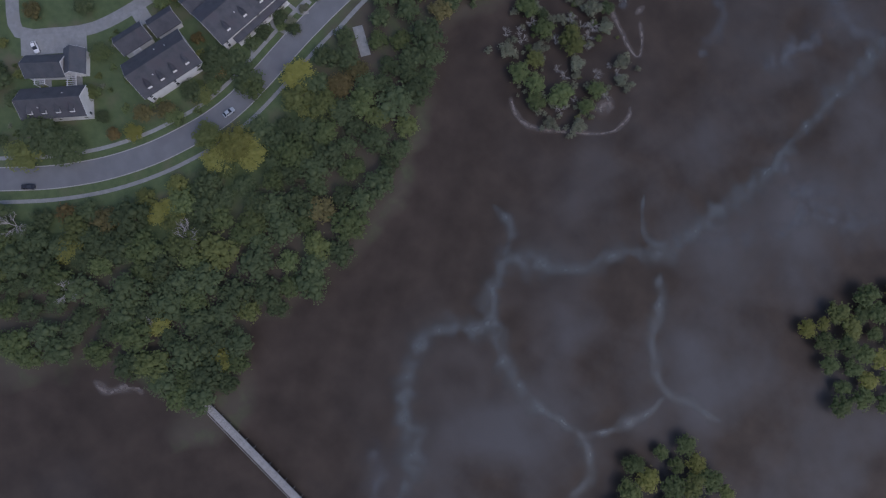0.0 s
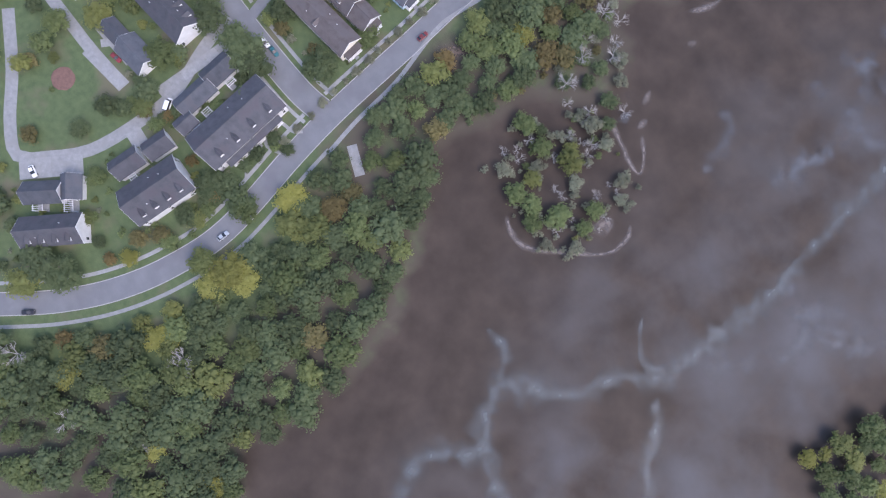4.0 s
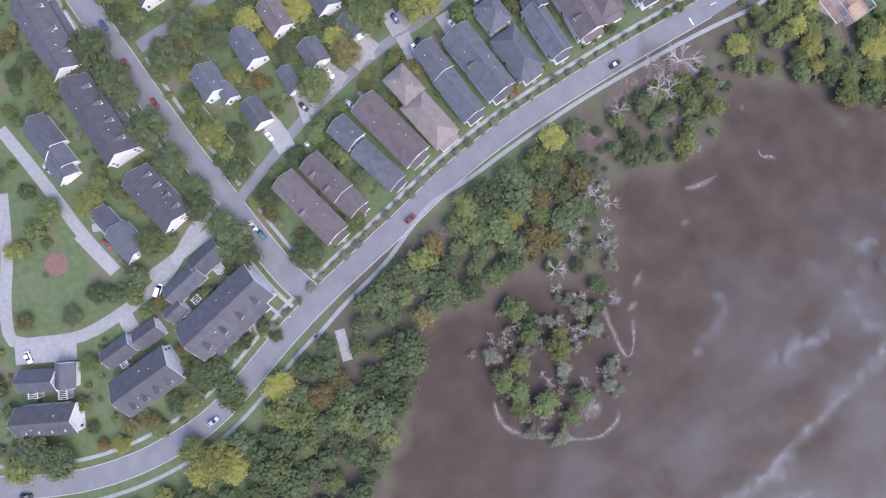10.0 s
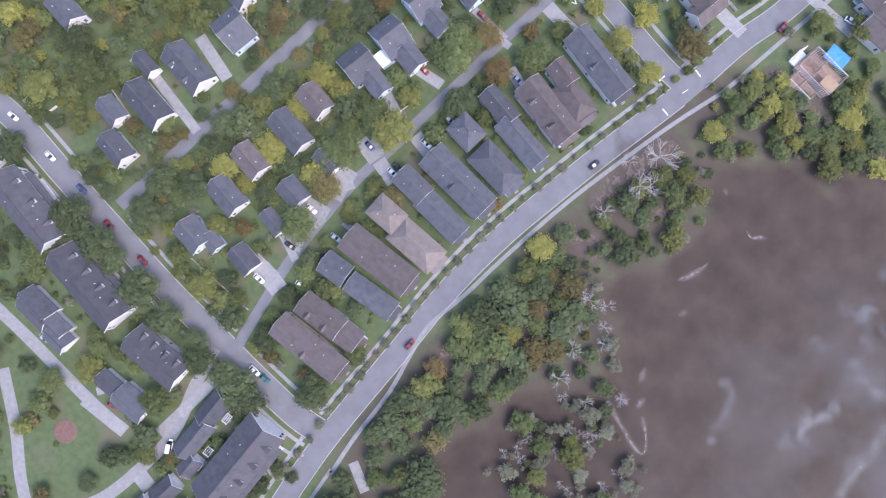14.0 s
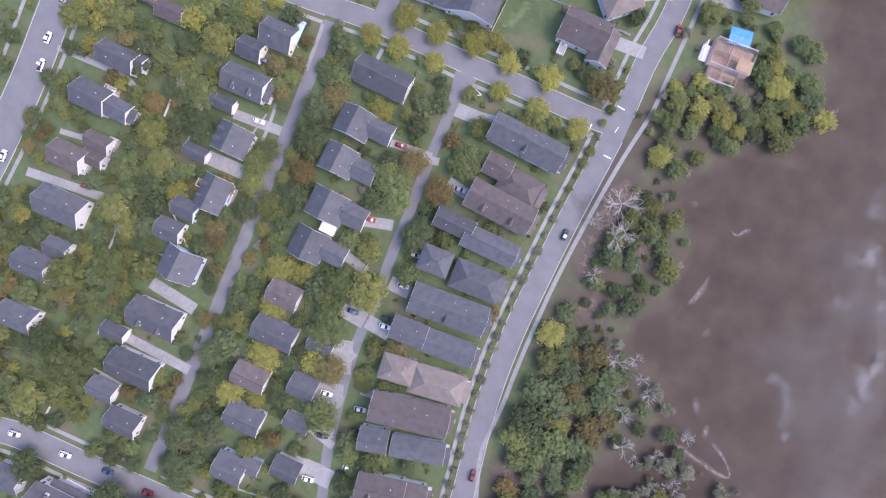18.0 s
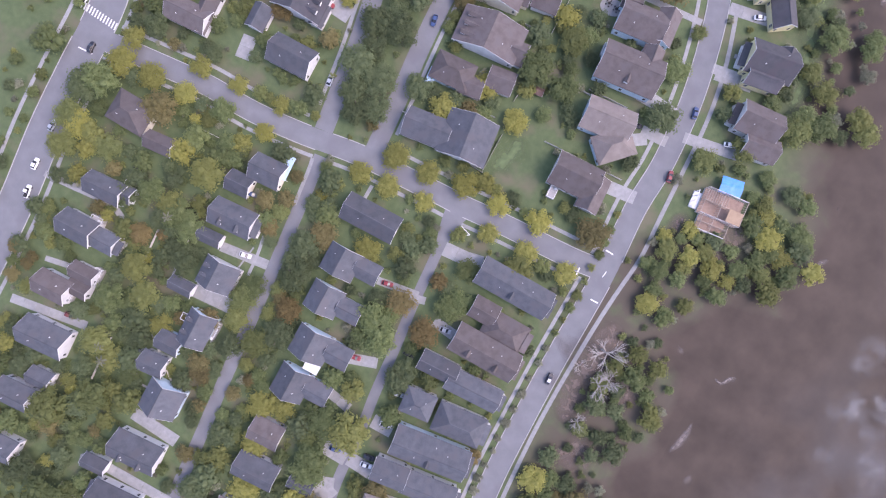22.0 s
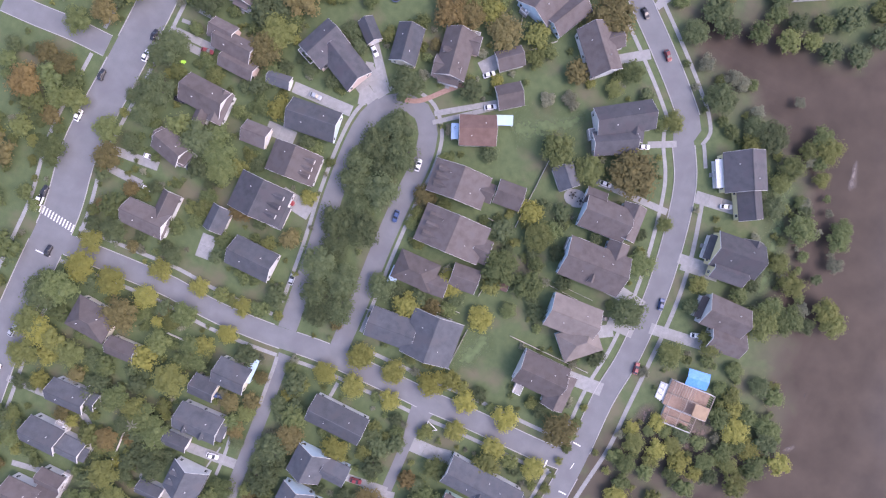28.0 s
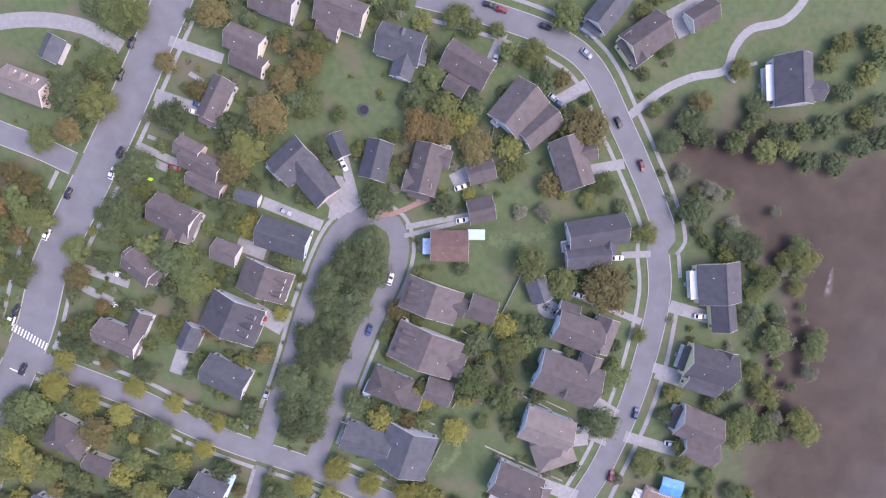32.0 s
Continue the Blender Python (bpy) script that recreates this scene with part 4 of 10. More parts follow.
def house(x, y, yaw, roof, wall, wings, dormers=0, side=1, porch=0, annex=False, awnings=(), decks=()):
    e = base("house", x, y, yaw)
    rn, rm = ROOFS[roof]
    wname, wm = WALLS[wall]
    big = wings[0][3] * wings[0][4] > 330 and len(wings) == 1
    hip = wings[-1][6] == "h"
    tagged(e, f"{'townhouse row' if wings[0][3] > 31 and roof == 'd' else 'large house' if big else 'house'} with {rn} {'hipped' if hip else 'gabled'} roof, {wname} walls" + (" and dormers" if dormers else " and a porch" if porch else ""), "house", "houses")
    made = [build_wing(e, q, rm, wm, wings) for q in wings]
    BUILT.extend((pose(x, y, 0, 0, 0, yaw) @ pose(*q[:2], 0, 0, 0, q[2]), q[3], q[4]) for q in wings)
    m, L, W, eave, rise = made[0]
    if dormers:
        add_dormers(e, dormers, side, made[0], rm)
    for i, (u, v) in enumerate(((0.22, 0.2), (-0.18, -0.24), (0.05, 0.3))[: 2 + (L > 22)]):
        child("vent_pipe", VENT_MESH, e, m @ pose(u * L, v * W, eave + rise * (1 - abs(v) * 2) + 0.35))
    if porch:
        m, L, W, eave, rise = made[-1 if abs(porch) == 3 else 0]
        along = porch in (2, -2, -4)
        n = m @ pose(0, 0, 0, 0, 0, 90) if along else m
        pl, pw = (W, L) if along else (L, W)
        sg = 1 if porch > 0 else -1
        px = sg * pl / 2
        bm = bmesh.new()
        box(bm, min(px, px + sg * 2.2), max(px, px + sg * 2.2), -pw * 0.36, pw * 0.36, 0, 0.5, n)
        p = part("porch", bm, trim_paint, e, "white front porch")
        bm = bmesh.new()
        low = [(px + sg * 0.05, -pw * 0.38, 3.3), (px + sg * 2.5, -pw * 0.38, 2.8), (px + sg * 2.5, pw * 0.38, 2.8), (px + sg * 0.05, pw * 0.38, 3.3)]
        solid(bm, low, [(a, b, c + 0.16) for a, b, c in low], n)
        part("porch_roof", bm, trim_paint if porch == -2 else rm, p)
        for v in (-0.34, -0.11, 0.11, 0.34):
            bm = bmesh.new()
            box(bm, px + sg * 2.0 - 0.1, px + sg * 2.0 + 0.1, pw * v - 0.1, pw * v + 0.1, 0.5, 2.85, n)
            part("column", bm, trim_paint, p)
        for v in (-0.22, 0.22):
            bm = bmesh.new()
            box(bm, px + sg * 1.98 - 0.05, px + sg * 1.98 + 0.05, pw * v - pw * 0.1, pw * v + pw * 0.1, 1.3, 1.4, n)
            part("railing", bm, trim_paint, p)
        bm = bmesh.new()
        for k in range(3):
            a, b = px + sg * 2.2, px + sg * (2.2 + 0.35 * (3 - k))
            box(bm, min(a, b), max(a, b), -0.8, 0.8, 0.0, 0.12 + 0.13 * k, n)
        part("steps", bm, concrete, p)
    for ax, ay, al, aw in awnings:
        c = pose(ax, ay, 0, 0, 0, 0)
        bm = bmesh.new()
        box(bm, -al / 2, al / 2, -aw / 2, aw / 2, 2.5, 2.65, c)
        a = part("awning", bm, AWNING, e, "flat pale blue porch roof")
        for u in (-1, 1):
            for v in (-1, 1):
                bm = bmesh.new()
                box(bm, u * (al / 2 - 0.2) - 0.07, u * (al / 2 - 0.2) + 0.07, v * (aw / 2 - 0.2) - 0.07, v * (aw / 2 - 0.2) + 0.07, 0, 2.5, c)
                part("post", bm, trim_paint, a)
    for ax, ay, al, aw in decks:
        c = pose(ax, ay, 0, 0, 0, 0)
        bm = bmesh.new()
        box(bm, -al / 2, al / 2, -aw / 2, aw / 2, 0, 1.5, c)
        d = part("deck", bm, boards, e, "raised timber deck with white railing")
        for x0, x1, y0, y1 in ((-al / 2, al / 2, -aw / 2, -aw / 2 + 0.16), (-al / 2, al / 2, aw / 2 - 0.16, aw / 2), (-al / 2, -al / 2 + 0.16, -aw / 2 + 0.17, aw / 2 - 0.17), (al / 2 - 0.16, al / 2, -aw / 2 + 0.17, aw / 2 - 0.17)):
            bm = bmesh.new()
            box(bm, x0, x1, y0, y1, 2.4, 2.52, c)
            n = max(2, int(max(x1 - x0, y1 - y0) / 1.2))
            for k in range(n + 1):
                u, v = x0 + 0.05 + (x1 - x0 - 0.1) * k / n, y0 + 0.05 + (y1 - y0 - 0.1) * k / n
                box(bm, u - 0.04, u + 0.04, v - 0.04, v + 0.04, 1.5, 2.42, c)
            part("railing", bm, trim_paint, d)
        bm = bmesh.new()
        box(bm, -0.5, 0.5, -0.35, 0.35, 1.5, 2.2, c @ pose(al * 0.2, 0.1 * aw, 0, 0, 0, 25))
        part("bench", bm, trim_paint, d)
    if annex:
        bm = bmesh.new()
        box(bm, L / 2 - 0.3, L / 2 + 4.0, 1.3, 6.6, 0, 2.9, m)
        a = part("annex", bm, wm, e)
        bm = bmesh.new()
        box(bm, L / 2 + 0.52, L / 2 + 4.4, 1.0, 6.9, 2.9, 3.1, m)
        part("flat_roof", bm, trim_paint, a, "flat bright white membrane roof")


def garage(x, y, yaw, roof, wall, L, W):
    e = base("garage", x, y, yaw)
    rn, rm = ROOFS[roof]
    wname, wm = WALLS[wall]
    tagged(e, f"detached garage with {rn} shingle roof and {wname} walls", "garage", "garages")
    q = (0, 0, 0, L, W, 2.8, "g")
    m, L, W, eave, rise = build_wing(e, q, rm, wm, (q,), False)
    BUILT.append((pose(x, y, 0, 0, 0, yaw), L, W))
    for s in (1, -1):
        bm = bmesh.new()
        box(bm, s * (L / 2 - 0.06), s * (L / 2 + 0.0), -W * 0.3, W * 0.3, 0, 2.2, m)
        part("garage_door", bm, trim_paint, e)
house(-311.8, 344.5, 3.4, 'b', 'c', ((0, 0, 0, 12.4, 8.2, 3.6, 'g'), (3.7, -6.2, -1.9, 11.7, 6.3, 3.1, 'g'),))
house(-312.6, 321.7, -90.7, 'b', 'w', ((-0, 0, 0, 14.9, 7.6, 3.6, 'g'),), porch=1)
house(-307.9, 298.3, -0.4, 'b', 'k', ((0, 0, 0, 14.4, 7.1, 3.6, 'g'), (-6.2, 2.8, 0, 8.6, 6.8, 3.1, 'g'), (3.9, -5.7, -0, 12.8, 5.7, 2.8, 'g'),))
house(-309.4, 277, -0.5, 'b', 'w', ((0, 0, 0, 15.9, 10.2, 3.6, 'g'), (6.5, -1, -88.4, 11.5, 5, 3.1, 'g'), (1.3, -5.7, -88.5, 7, 4.1, 2.8, 'g'),), decks=((6.8, 2.4, 3.7, 4.6),))
house(-375.6, 296, 5.4, 't', 'k', ((0, 0, 0, 15.2, 9.7, 3.6, 'g'),), dormers=3, side=1)
house(-308.2, 361.4, 5.8, 'b', 'w', ((0, 0, 0, 14.9, 9.3, 3.6, 'g'),))
house(-285.3, 368.7, 5.8, 'b', 'c', ((0, 0, 0, 16.7, 10.5, 3.6, 'g'), (-2.5, -7.2, -0.1, 7.3, 5.3, 3.1, 'g'),))
house(-261.7, 367.9, 8.5, 's', 'w', ((0, 0, 0, 15.6, 10.9, 3.6, 'g'), (3.4, -4.8, 89.3, 12.6, 7.2, 3.1, 'g'),), dormers=1, side=1, porch=1)
house(-278.8, 313.7, 68.4, 'd', 'k', ((0, 0, 0, 13.6, 11.3, 3.6, 'g'), (1.1, -10.3, -93.1, 15.7, 10.7, 3.1, 'g'),), decks=((-7.4, 1.9, 2.5, 6.9),))
house(-251.7, 327.3, -79, 's', 'c', ((0, 0, 0, 13.3, 9.1, 3.6, 'g'),))
house(-234.4, 332.2, -78.7, 'b', 'k', ((0, 0, 0, 17.1, 10.6, 3.6, 'g'), (5.7, -1.5, 90.3, 9.3, 7.3, 3.1, 'g'), (-5.4, 3.5, 90.4, 8.2, 6.2, 2.8, 'g'),), dormers=1, side=-1, porch=1, decks=((-8.6, 4.8, 3.7, 4.1),))
house(-270.1, 287.2, 8.4, 's', 'u', ((0, 0, 0, 18, 10.7, 3.6, 'g'),))
house(-269.4, 270, 5.1, 'b', 'w', ((0, 0, 90, 10.9, 17.7, 3.6, 'g'),), dormers=3, side=-1)
house(-275, 252.6, 1.6, 'd', 'w', ((0.6, 0, 90, 13.3, 19.5, 4, 'g'), (8.9, -3, 90, 8.1, 4.8, 2.8, 'g'),), dormers=3, side=-1)
house(-312.3, 254.8, -14.3, 'b', 'w', ((0, 0, 0, 11, 8.6, 3.6, 'g'), (4.4, 1.5, -79.7, 7.7, 4.4, 3.1, 'g'), (-4, 0.3, 0, 6.9, 5.1, 2.8, 'g'),), porch=1)
house(-309.3, 226.9, 1.7, 'b', 'w', ((0, 0, 0, 15.7, 9, 3.6, 'g'), (4.8, 6.9, -90.6, 10.9, 6.1, 3.1, 'g'), (5.8, -0.6, -90.6, 7, 4.4, 2.8, 'g'),))
house(-267.6, 231.3, 0.3, 's', 'w', ((0, 0, 0, 16.3, 10.6, 3.6, 'g'),))
house(-310.8, 184.2, -2.5, 'b', 'c', ((0, 0, 0, 14.9, 11.5, 3.6, 'h'), (14.8, -4.6, 6.5, 10.3, 6.3, 3.1, 'g'),))
house(-211.6, 254.6, 2.8, 'b', 'u', ((0, 0, 0, 14.9, 10.3, 3.6, 'h'),), awnings=((-6.7, -4.7, 3.2, 6.7),))
house(-195.1, 235, -83.7, 's', 'w', ((0, 0, 0, 16.3, 18.7, 3.6, 'g'), (2, -15.2, 90, 17.1, 10.8, 3.1, 'g'),))
house(-205.2, 273, 4, 'b', 'w', ((-0.5, 0, 90, 13.4, 24.4, 3.9, 'g'), (11.8, -1.5, 0, 5.5, 8.4, 2.8, 'g'),), dormers=3, side=1)
house(-211.4, 290.5, 6.3, 'b', 'c', ((-0.4, 0, 90, 11.6, 20.8, 3.6, 'g'), (10.2, 0.8, 0, 4.5, 6.5, 2.8, 'g'),), dormers=3, side=1)
house(-237, 371.9, -3.9, 'b', 'w', ((0, 0, 0, 16.9, 10.3, 3.6, 'g'), (-0.1, -8.3, -0.1, 7.4, 5, 3.1, 'g'),))
house(-213.9, 366.2, -104, 'b', 'u', ((-0, 0, 0, 16.4, 13.9, 3.6, 'g'), (-0.2, 10.1, 169, 14.5, 8.5, 3.1, 'g'),), decks=((7.5, -3.1, 4.5, 3.3),))
house(-188.2, 357.2, -45.5, 'b', 'w', ((0, 0, 0, 17.6, 11.1, 4.3, 'g'), (-2, 5.5, 88.9, 7.8, 6.5, 3.6, 'g'),))
house(-168.5, 339.1, 35.4, 'd', 'w', ((0, 0, 0, 20.7, 10.1, 4.3, 'g'), (-4.5, -8, -4, 15.2, 8.2, 3.6, 'g'), (3.7, -3.5, -106.7, 9.9, 6.7, 3.2, 'g'),), decks=((-10.3, -3.5, 5.4, 4.2),))
house(-158, 303.6, 5.1, 'b', 'u', ((0, 0, 0, 17, 11.8, 4.3, 'g'), (9, 2, -89.5, 12.4, 7.9, 3.6, 'g'), (-6, 5.9, 0, 6.9, 5.1, 3.2, 'g'),))
house(-153.6, 286, 5.2, 'b', 'u', ((0, 0, 0, 22.8, 14.4, 4.3, 'g'), (5.9, 5, -88.5, 12.2, 7.2, 3.6, 'g'),), dormers=1, side=-1, decks=((-9.1, 4.2, 5.9, 5.1),))
house(-151.9, 265.5, 5, 't', 'u', ((0, 0, 0, 18, 12.2, 4.3, 'g'), (5.8, -7.7, 40, 14.3, 10.3, 3.6, 'h'),))
house(-152.6, 241.2, 1.5, 'b', 'w', ((0, 0, 0, 17.2, 12.4, 4.3, 'g'), (8.7, -2.7, -89.2, 13.1, 8, 3.6, 'g'),), decks=((-4.9, -7.5, 3, 6.8),))
house(-214.5, 311.1, 25.2, 'r', 'w', ((0, 0, 0, 12.8, 10.5, 3.6, 'g'),), awnings=((-8.4, -0.3, 2.7, 5.8), (9.8, 4.2, 6.3, 3.8),))
house(-200.7, 411.6, 77.5, 's', 'w', ((0, 0, 0, 15.9, 9.1, 3.6, 'g'),), porch=-1)
house(-184.3, 408, 60.3, 'b', 'y', ((0, 0, 0, 15.2, 11.3, 4.3, 'g'), (-5.3, -0.9, -88.2, 10.6, 7.5, 3.6, 'g'),), porch=1)
house(-130.5, 417.7, -59.7, 'd', 'w', ((0, 0, 0, 16.8, 12.9, 4.3, 'g'), (4.1, 6.9, 85.7, 7.8, 6.4, 3.6, 'g'),), porch=-2)
house(-120.1, 341.9, -59.2, 'd', 'y', ((0, 0, 0, 14, 14.9, 4.3, 'g'), (11.7, 1.5, 1.7, 11.7, 8.3, 3.6, 'g'),), porch=-2)
house(-108.4, 313.2, 8, 'd', 'y', ((0, 0, 0, 17.1, 12.3, 4.3, 'g'), (-0.4, -6.8, -0, 12.3, 6.8, 3.6, 'g'), (5.3, 1.7, -87.4, 10.1, 7.2, 3.2, 'g'),), porch=-1)
house(-101.7, 291.1, 2.9, 'b', 'w', ((0, 0, 0, 15.3, 11.3, 4.3, 'g'), (4.5, -8.2, 5.3, 12.4, 8.5, 3.6, 'g'),), porch=-1)
house(-308.2, 136.8, -0.2, 's', 'w', ((0, 0, 0, 13.1, 9.7, 3.6, 'g'), (10.1, 0, 0, 10.6, 7.3, 3.1, 'g'),), porch=3, decks=((4, 5.1, 4.7, 3.4),))
house(-306, 112.8, 0.8, 'b', 'w', ((0, 0, 0, 12.4, 9, 3.6, 'g'), (7.7, 9.5, 0, 9.2, 5.9, 3.1, 'g'), (8.3, 3.2, 0, 7.8, 5.2, 2.8, 'g'),), decks=((11.7, 9.9, 2.8, 7.2), (6.2, 0.1, 2.1, 6.4),))
house(-300, 94.7, 2.9, 's', 'w', ((0, 0, 0, 17.4, 10.8, 3.6, 'g'),))
house(-258.4, 167.3, 2.9, 's', 'w', ((0, 0, 0, 16.1, 9.9, 3.6, 'g'),), dormers=2, side=-1, porch=1)
house(-253.2, 145.8, -89.2, 's', 'w', ((0, 0, 0, 10.1, 13.2, 3.6, 'g'),), dormers=2, side=-1)
house(-250.7, 124.3, -89.2, 's', 'u', ((0, 0, 0, 12.4, 10.3, 3.6, 'g'), (9.6, -7.1, 90, 8.6, 7, 3.1, 'g'),), dormers=2, side=-1, decks=((-0.5, 5.5, 9.4, 2.1), (-1.5, -6.3, 3, 3.4),))
house(-259.4, 104.8, 4, 's', 'w', ((0, 0, 0, 9, 7.7, 3.1, 'g'),), porch=-1)
house(-249.8, 95.1, -89.2, 's', 'u', ((0, 0, 0, 10.9, 13.6, 3.6, 'g'),))
house(-212.8, 191.7, -0.1, 's', 'w', ((0, 0, 0, 21, 10.1, 3.6, 'g'),))
house(-214.8, 172, -90.2, 's', 'u', ((-0, 0, 0, 10.1, 12.5, 3.6, 'g'), (-1.4, 10, 90, 9, 7.4, 3.1, 'g'),))
house(-213.9, 156.8, -90.2, 's', 'u', ((-0, 0, 0, 10.1, 12.1, 3.6, 'g'), (-0.2, 10.2, 90, 8.6, 7.4, 3.1, 'g'),))
house(-210.1, 139.5, -90.2, 's', 'u', ((-0, 0, 0, 10.5, 13.6, 3.6, 'g'), (-0.8, 10.6, 90, 9, 8.1, 3.1, 'g'),), annex=True)
house(-209.9, 123.4, -90.2, 's', 'u', ((-0, 0, 0, 10.9, 12.1, 3.6, 'g'), (-1, 9.8, 90, 9, 7.4, 3.1, 'g'),))
house(-306.1, 154.5, 2.2, 's', 'w', ((0, 0, 0, 14, 8.1, 3.6, 'g'), (6.5, 1.4, -0, 7.2, 5.9, 3.1, 'g'),), decks=((6.4, 2.8, 3, 7.3),))
house(-299.7, 70.6, 2.4, 's', 'w', ((0, 0, 0, 12.9, 8.7, 3.6, 'g'),))
house(-295.8, 50.3, 2.5, 's', 'w', ((0, 0, 0, 12.9, 8.7, 3.6, 'g'),))
house(-249.3, 72.9, 2.4, 's', 'w', ((0, 0, 0, 18.1, 10.7, 3.6, 'g'),), dormers=2, side=-1)
house(-248.1, 52.4, 2.5, 's', 'w', ((0, 0, 0, 17.4, 10.3, 3.6, 'g'),), porch=-1)
house(-242.5, 32.8, 1.7, 's', 'w', ((0, 0, 0, 11.7, 8.1, 3.6, 'g'),))
house(-209.6, 102.2, 1.5, 'b', 'w', ((0, 0, 0, 11.3, 8.8, 3.6, 'g'),))
house(-206.4, 87.9, 1.5, 's', 'w', ((0, 0, 0, 15.5, 9.2, 3.6, 'g'),))
house(-207.2, 69.2, 1.6, 'b', 'w', ((0, 0, 0, 12.1, 8.5, 3.6, 'g'),))
house(-202.5, 54.2, 1.6, 's', 'w', ((0, 0, 0, 13.2, 8.8, 3.6, 'g'),))
house(-198.9, 35.4, 1.7, 's', 'u', ((0, 0, 0, 10.9, 9.8, 3.6, 'g'), (6.7, 3.5, -0, 6.3, 5.5, 3.1, 'g'),))
house(-255.2, 188.8, 2.2, 's', 'c', ((0, 0, 0, 11.8, 9.7, 3.6, 'g'), (-7.7, -8.7, 0, 8.7, 7.5, 3.1, 'g'),), awnings=((5.4, 4.3, 3.4, 9.4),))
house(-153.3, 193.8, -1.4, 's', 'w', ((0, 0, 0, 28.6, 10.4, 4.3, 'g'),), dormers=1, side=-1, porch=3)
house(-159, 180.9, -1.4, 'b', 'm', ((0, 0, 0, 9.4, 8, 3.6, 'g'), (10.5, -2.9, 0, 15.9, 10.4, 2.9, 'h'),), porch=3)
house(-151.7, 167.6, -1.4, 'b', 'w', ((0, 0, 0, 25.3, 10.8, 4.3, 'g'),), dormers=2, side=-1, porch=3)
house(-164.3, 154.5, 1.2, 's', 'w', ((0, 0, 0, 14.3, 7.2, 4.3, 'g'), (15.4, -1.8, 0, 20.4, 8.4, 3.6, 'g'),), porch=3)
house(-164.6, 138.9, 4.9, 's', 'w', ((0, 0, 0, 11.2, 9.2, 4.3, 'h'), (17.2, -1.3, 0, 18.4, 10.8, 3.6, 'h'),), porch=3)
house(-152.1, 124.8, 6.2, 's', 'u', ((0, 0, 0, 28.5, 11.2, 4.3, 'g'),), dormers=1, side=-1, porch=3)
house(-161.7, 110.8, 6.2, 's', 'w', ((0, 0, 0, 12.6, 8.4, 4.3, 'g'), (15.8, -0.6, 0, 19.6, 8.8, 3.6, 'g'),), porch=3)
house(-159.3, 96.5, 9.9, 't', 'c', ((0, 0, 0, 12.2, 9.2, 4.3, 'h'), (15.9, -1.4, 0, 20, 10.7, 3.6, 'h'),), porch=3)
house(-147.8, 83.4, 12.8, 'b', 'w', ((0, 0, 0, 28.9, 11.1, 4.3, 'g'),), porch=3)
house(-155.6, 68.7, 15.8, 's', 'u', ((0, 0, 0, 10.2, 8.7, 3.6, 'g'), (16.9, -0.8, 0, 19.5, 7.9, 2.9, 'g'),), porch=3)
house(-145.2, 53.8, 13.6, 'b', 'w', ((0, 0, 0, 17.3, 9.1, 4.3, 'g'), (10.8, -0.2, 0, 12.2, 8.7, 3.6, 'g'),), dormers=2, side=-1, porch=3)
house(-138.8, 42.9, 12.9, 'b', 'c', ((0, 0, 0, 28.9, 9.9, 4.3, 'g'),), dormers=1, side=-1, porch=3)
house(-244.5, -6.5, 0, 'd', 'w', ((0, 0, 0, 31.8, 12.6, 4.8, 'g'),), dormers=3, side=1, porch=2)
house(-207.8, -6.5, 2.1, 'd', 'w', ((0, 0, 0, 32.9, 12.6, 4.8, 'g'),), dormers=4, side=1, porch=2)
house(-171.6, -3.5, 11.2, 'd', 'w', ((0, 0, 0, 23.2, 12.1, 4.3, 'g'),), dormers=4, side=1)
house(-122.3, -3.8, 101.9, 'd', 'w', ((0, -0, 0, 33.8, 15.5, 4.8, 'g'),), dormers=4, side=-1, porch=-4)
house(-115.8, -40.9, 93.6, 'd', 'w', ((0, -0, 0, 23.1, 14.5, 4.8, 'g'),), dormers=4, side=-1)
house(-123.1, -79.7, 62.7, 'd', 'w', ((0, 0, 0, 21.3, 10.4, 4.3, 'g'),), dormers=4, side=-1)
garage(-372.8, 312.3, 89.2, 's', 'w', 8.2, 6.5)
garage(-266.4, 326, -40.4, 's', 'c', 8.2, 5.3)
garage(-288.1, 294.7, 8.1, 's', 'w', 7.9, 4.2)
garage(-287, 273, 5.2, 'b', 'c', 8.7, 7.4)
garage(-285.8, 238.6, 90.8, 's', 'w', 8.7, 6.9)
garage(-194.1, 260.2, 7.4, 'b', 'w', 9.4, 8.4)
garage(-193.2, 295.3, 6.7, 'b', 'w', 9.4, 8.4)
garage(-215.8, 340.1, 41.4, 'b', 'w', 9.1, 6.6)
garage(-209.8, 327.9, 37.9, 'b', 'w', 8.7, 8.2)
garage(-169.7, 424.4, 56.3, 'b', 'w', 9.9, 7.4)
garage(-263.1, 156.7, 2.9, 's', 'w', 8.6, 4.8)
garage(-263.8, 135.4, 0.9, 's', 'w', 8.6, 4.8)
garage(-177.6, 310.8, -44.4, 's', 'w', 8.2, 7.2)
garage(-203, 253.1, 7.4, 'b', 'w', 8.2, 6.8)
garage(-294.4, 79.8, 2.4, 's', 'w', 8.3, 6.5)
garage(-261.1, 61.1, 2.5, 's', 'w', 8.7, 5.3)
garage(-255.2, 40, 1.6, 's', 'w', 9.5, 7.3)
garage(-189, 91.8, 1.5, 's', 'w', 9, 7.3)
garage(-188, 74.1, 1.5, 's', 'w', 9.5, 8.1)
garage(-184, 61.3, -1.5, 's', 'w', 9.4, 5.2)
garage(-180, 44, 1.6, 's', 'w', 9.8, 7.6)
garage(-143.3, 0.3, 102, 's', 'w', 11.8, 7.6)
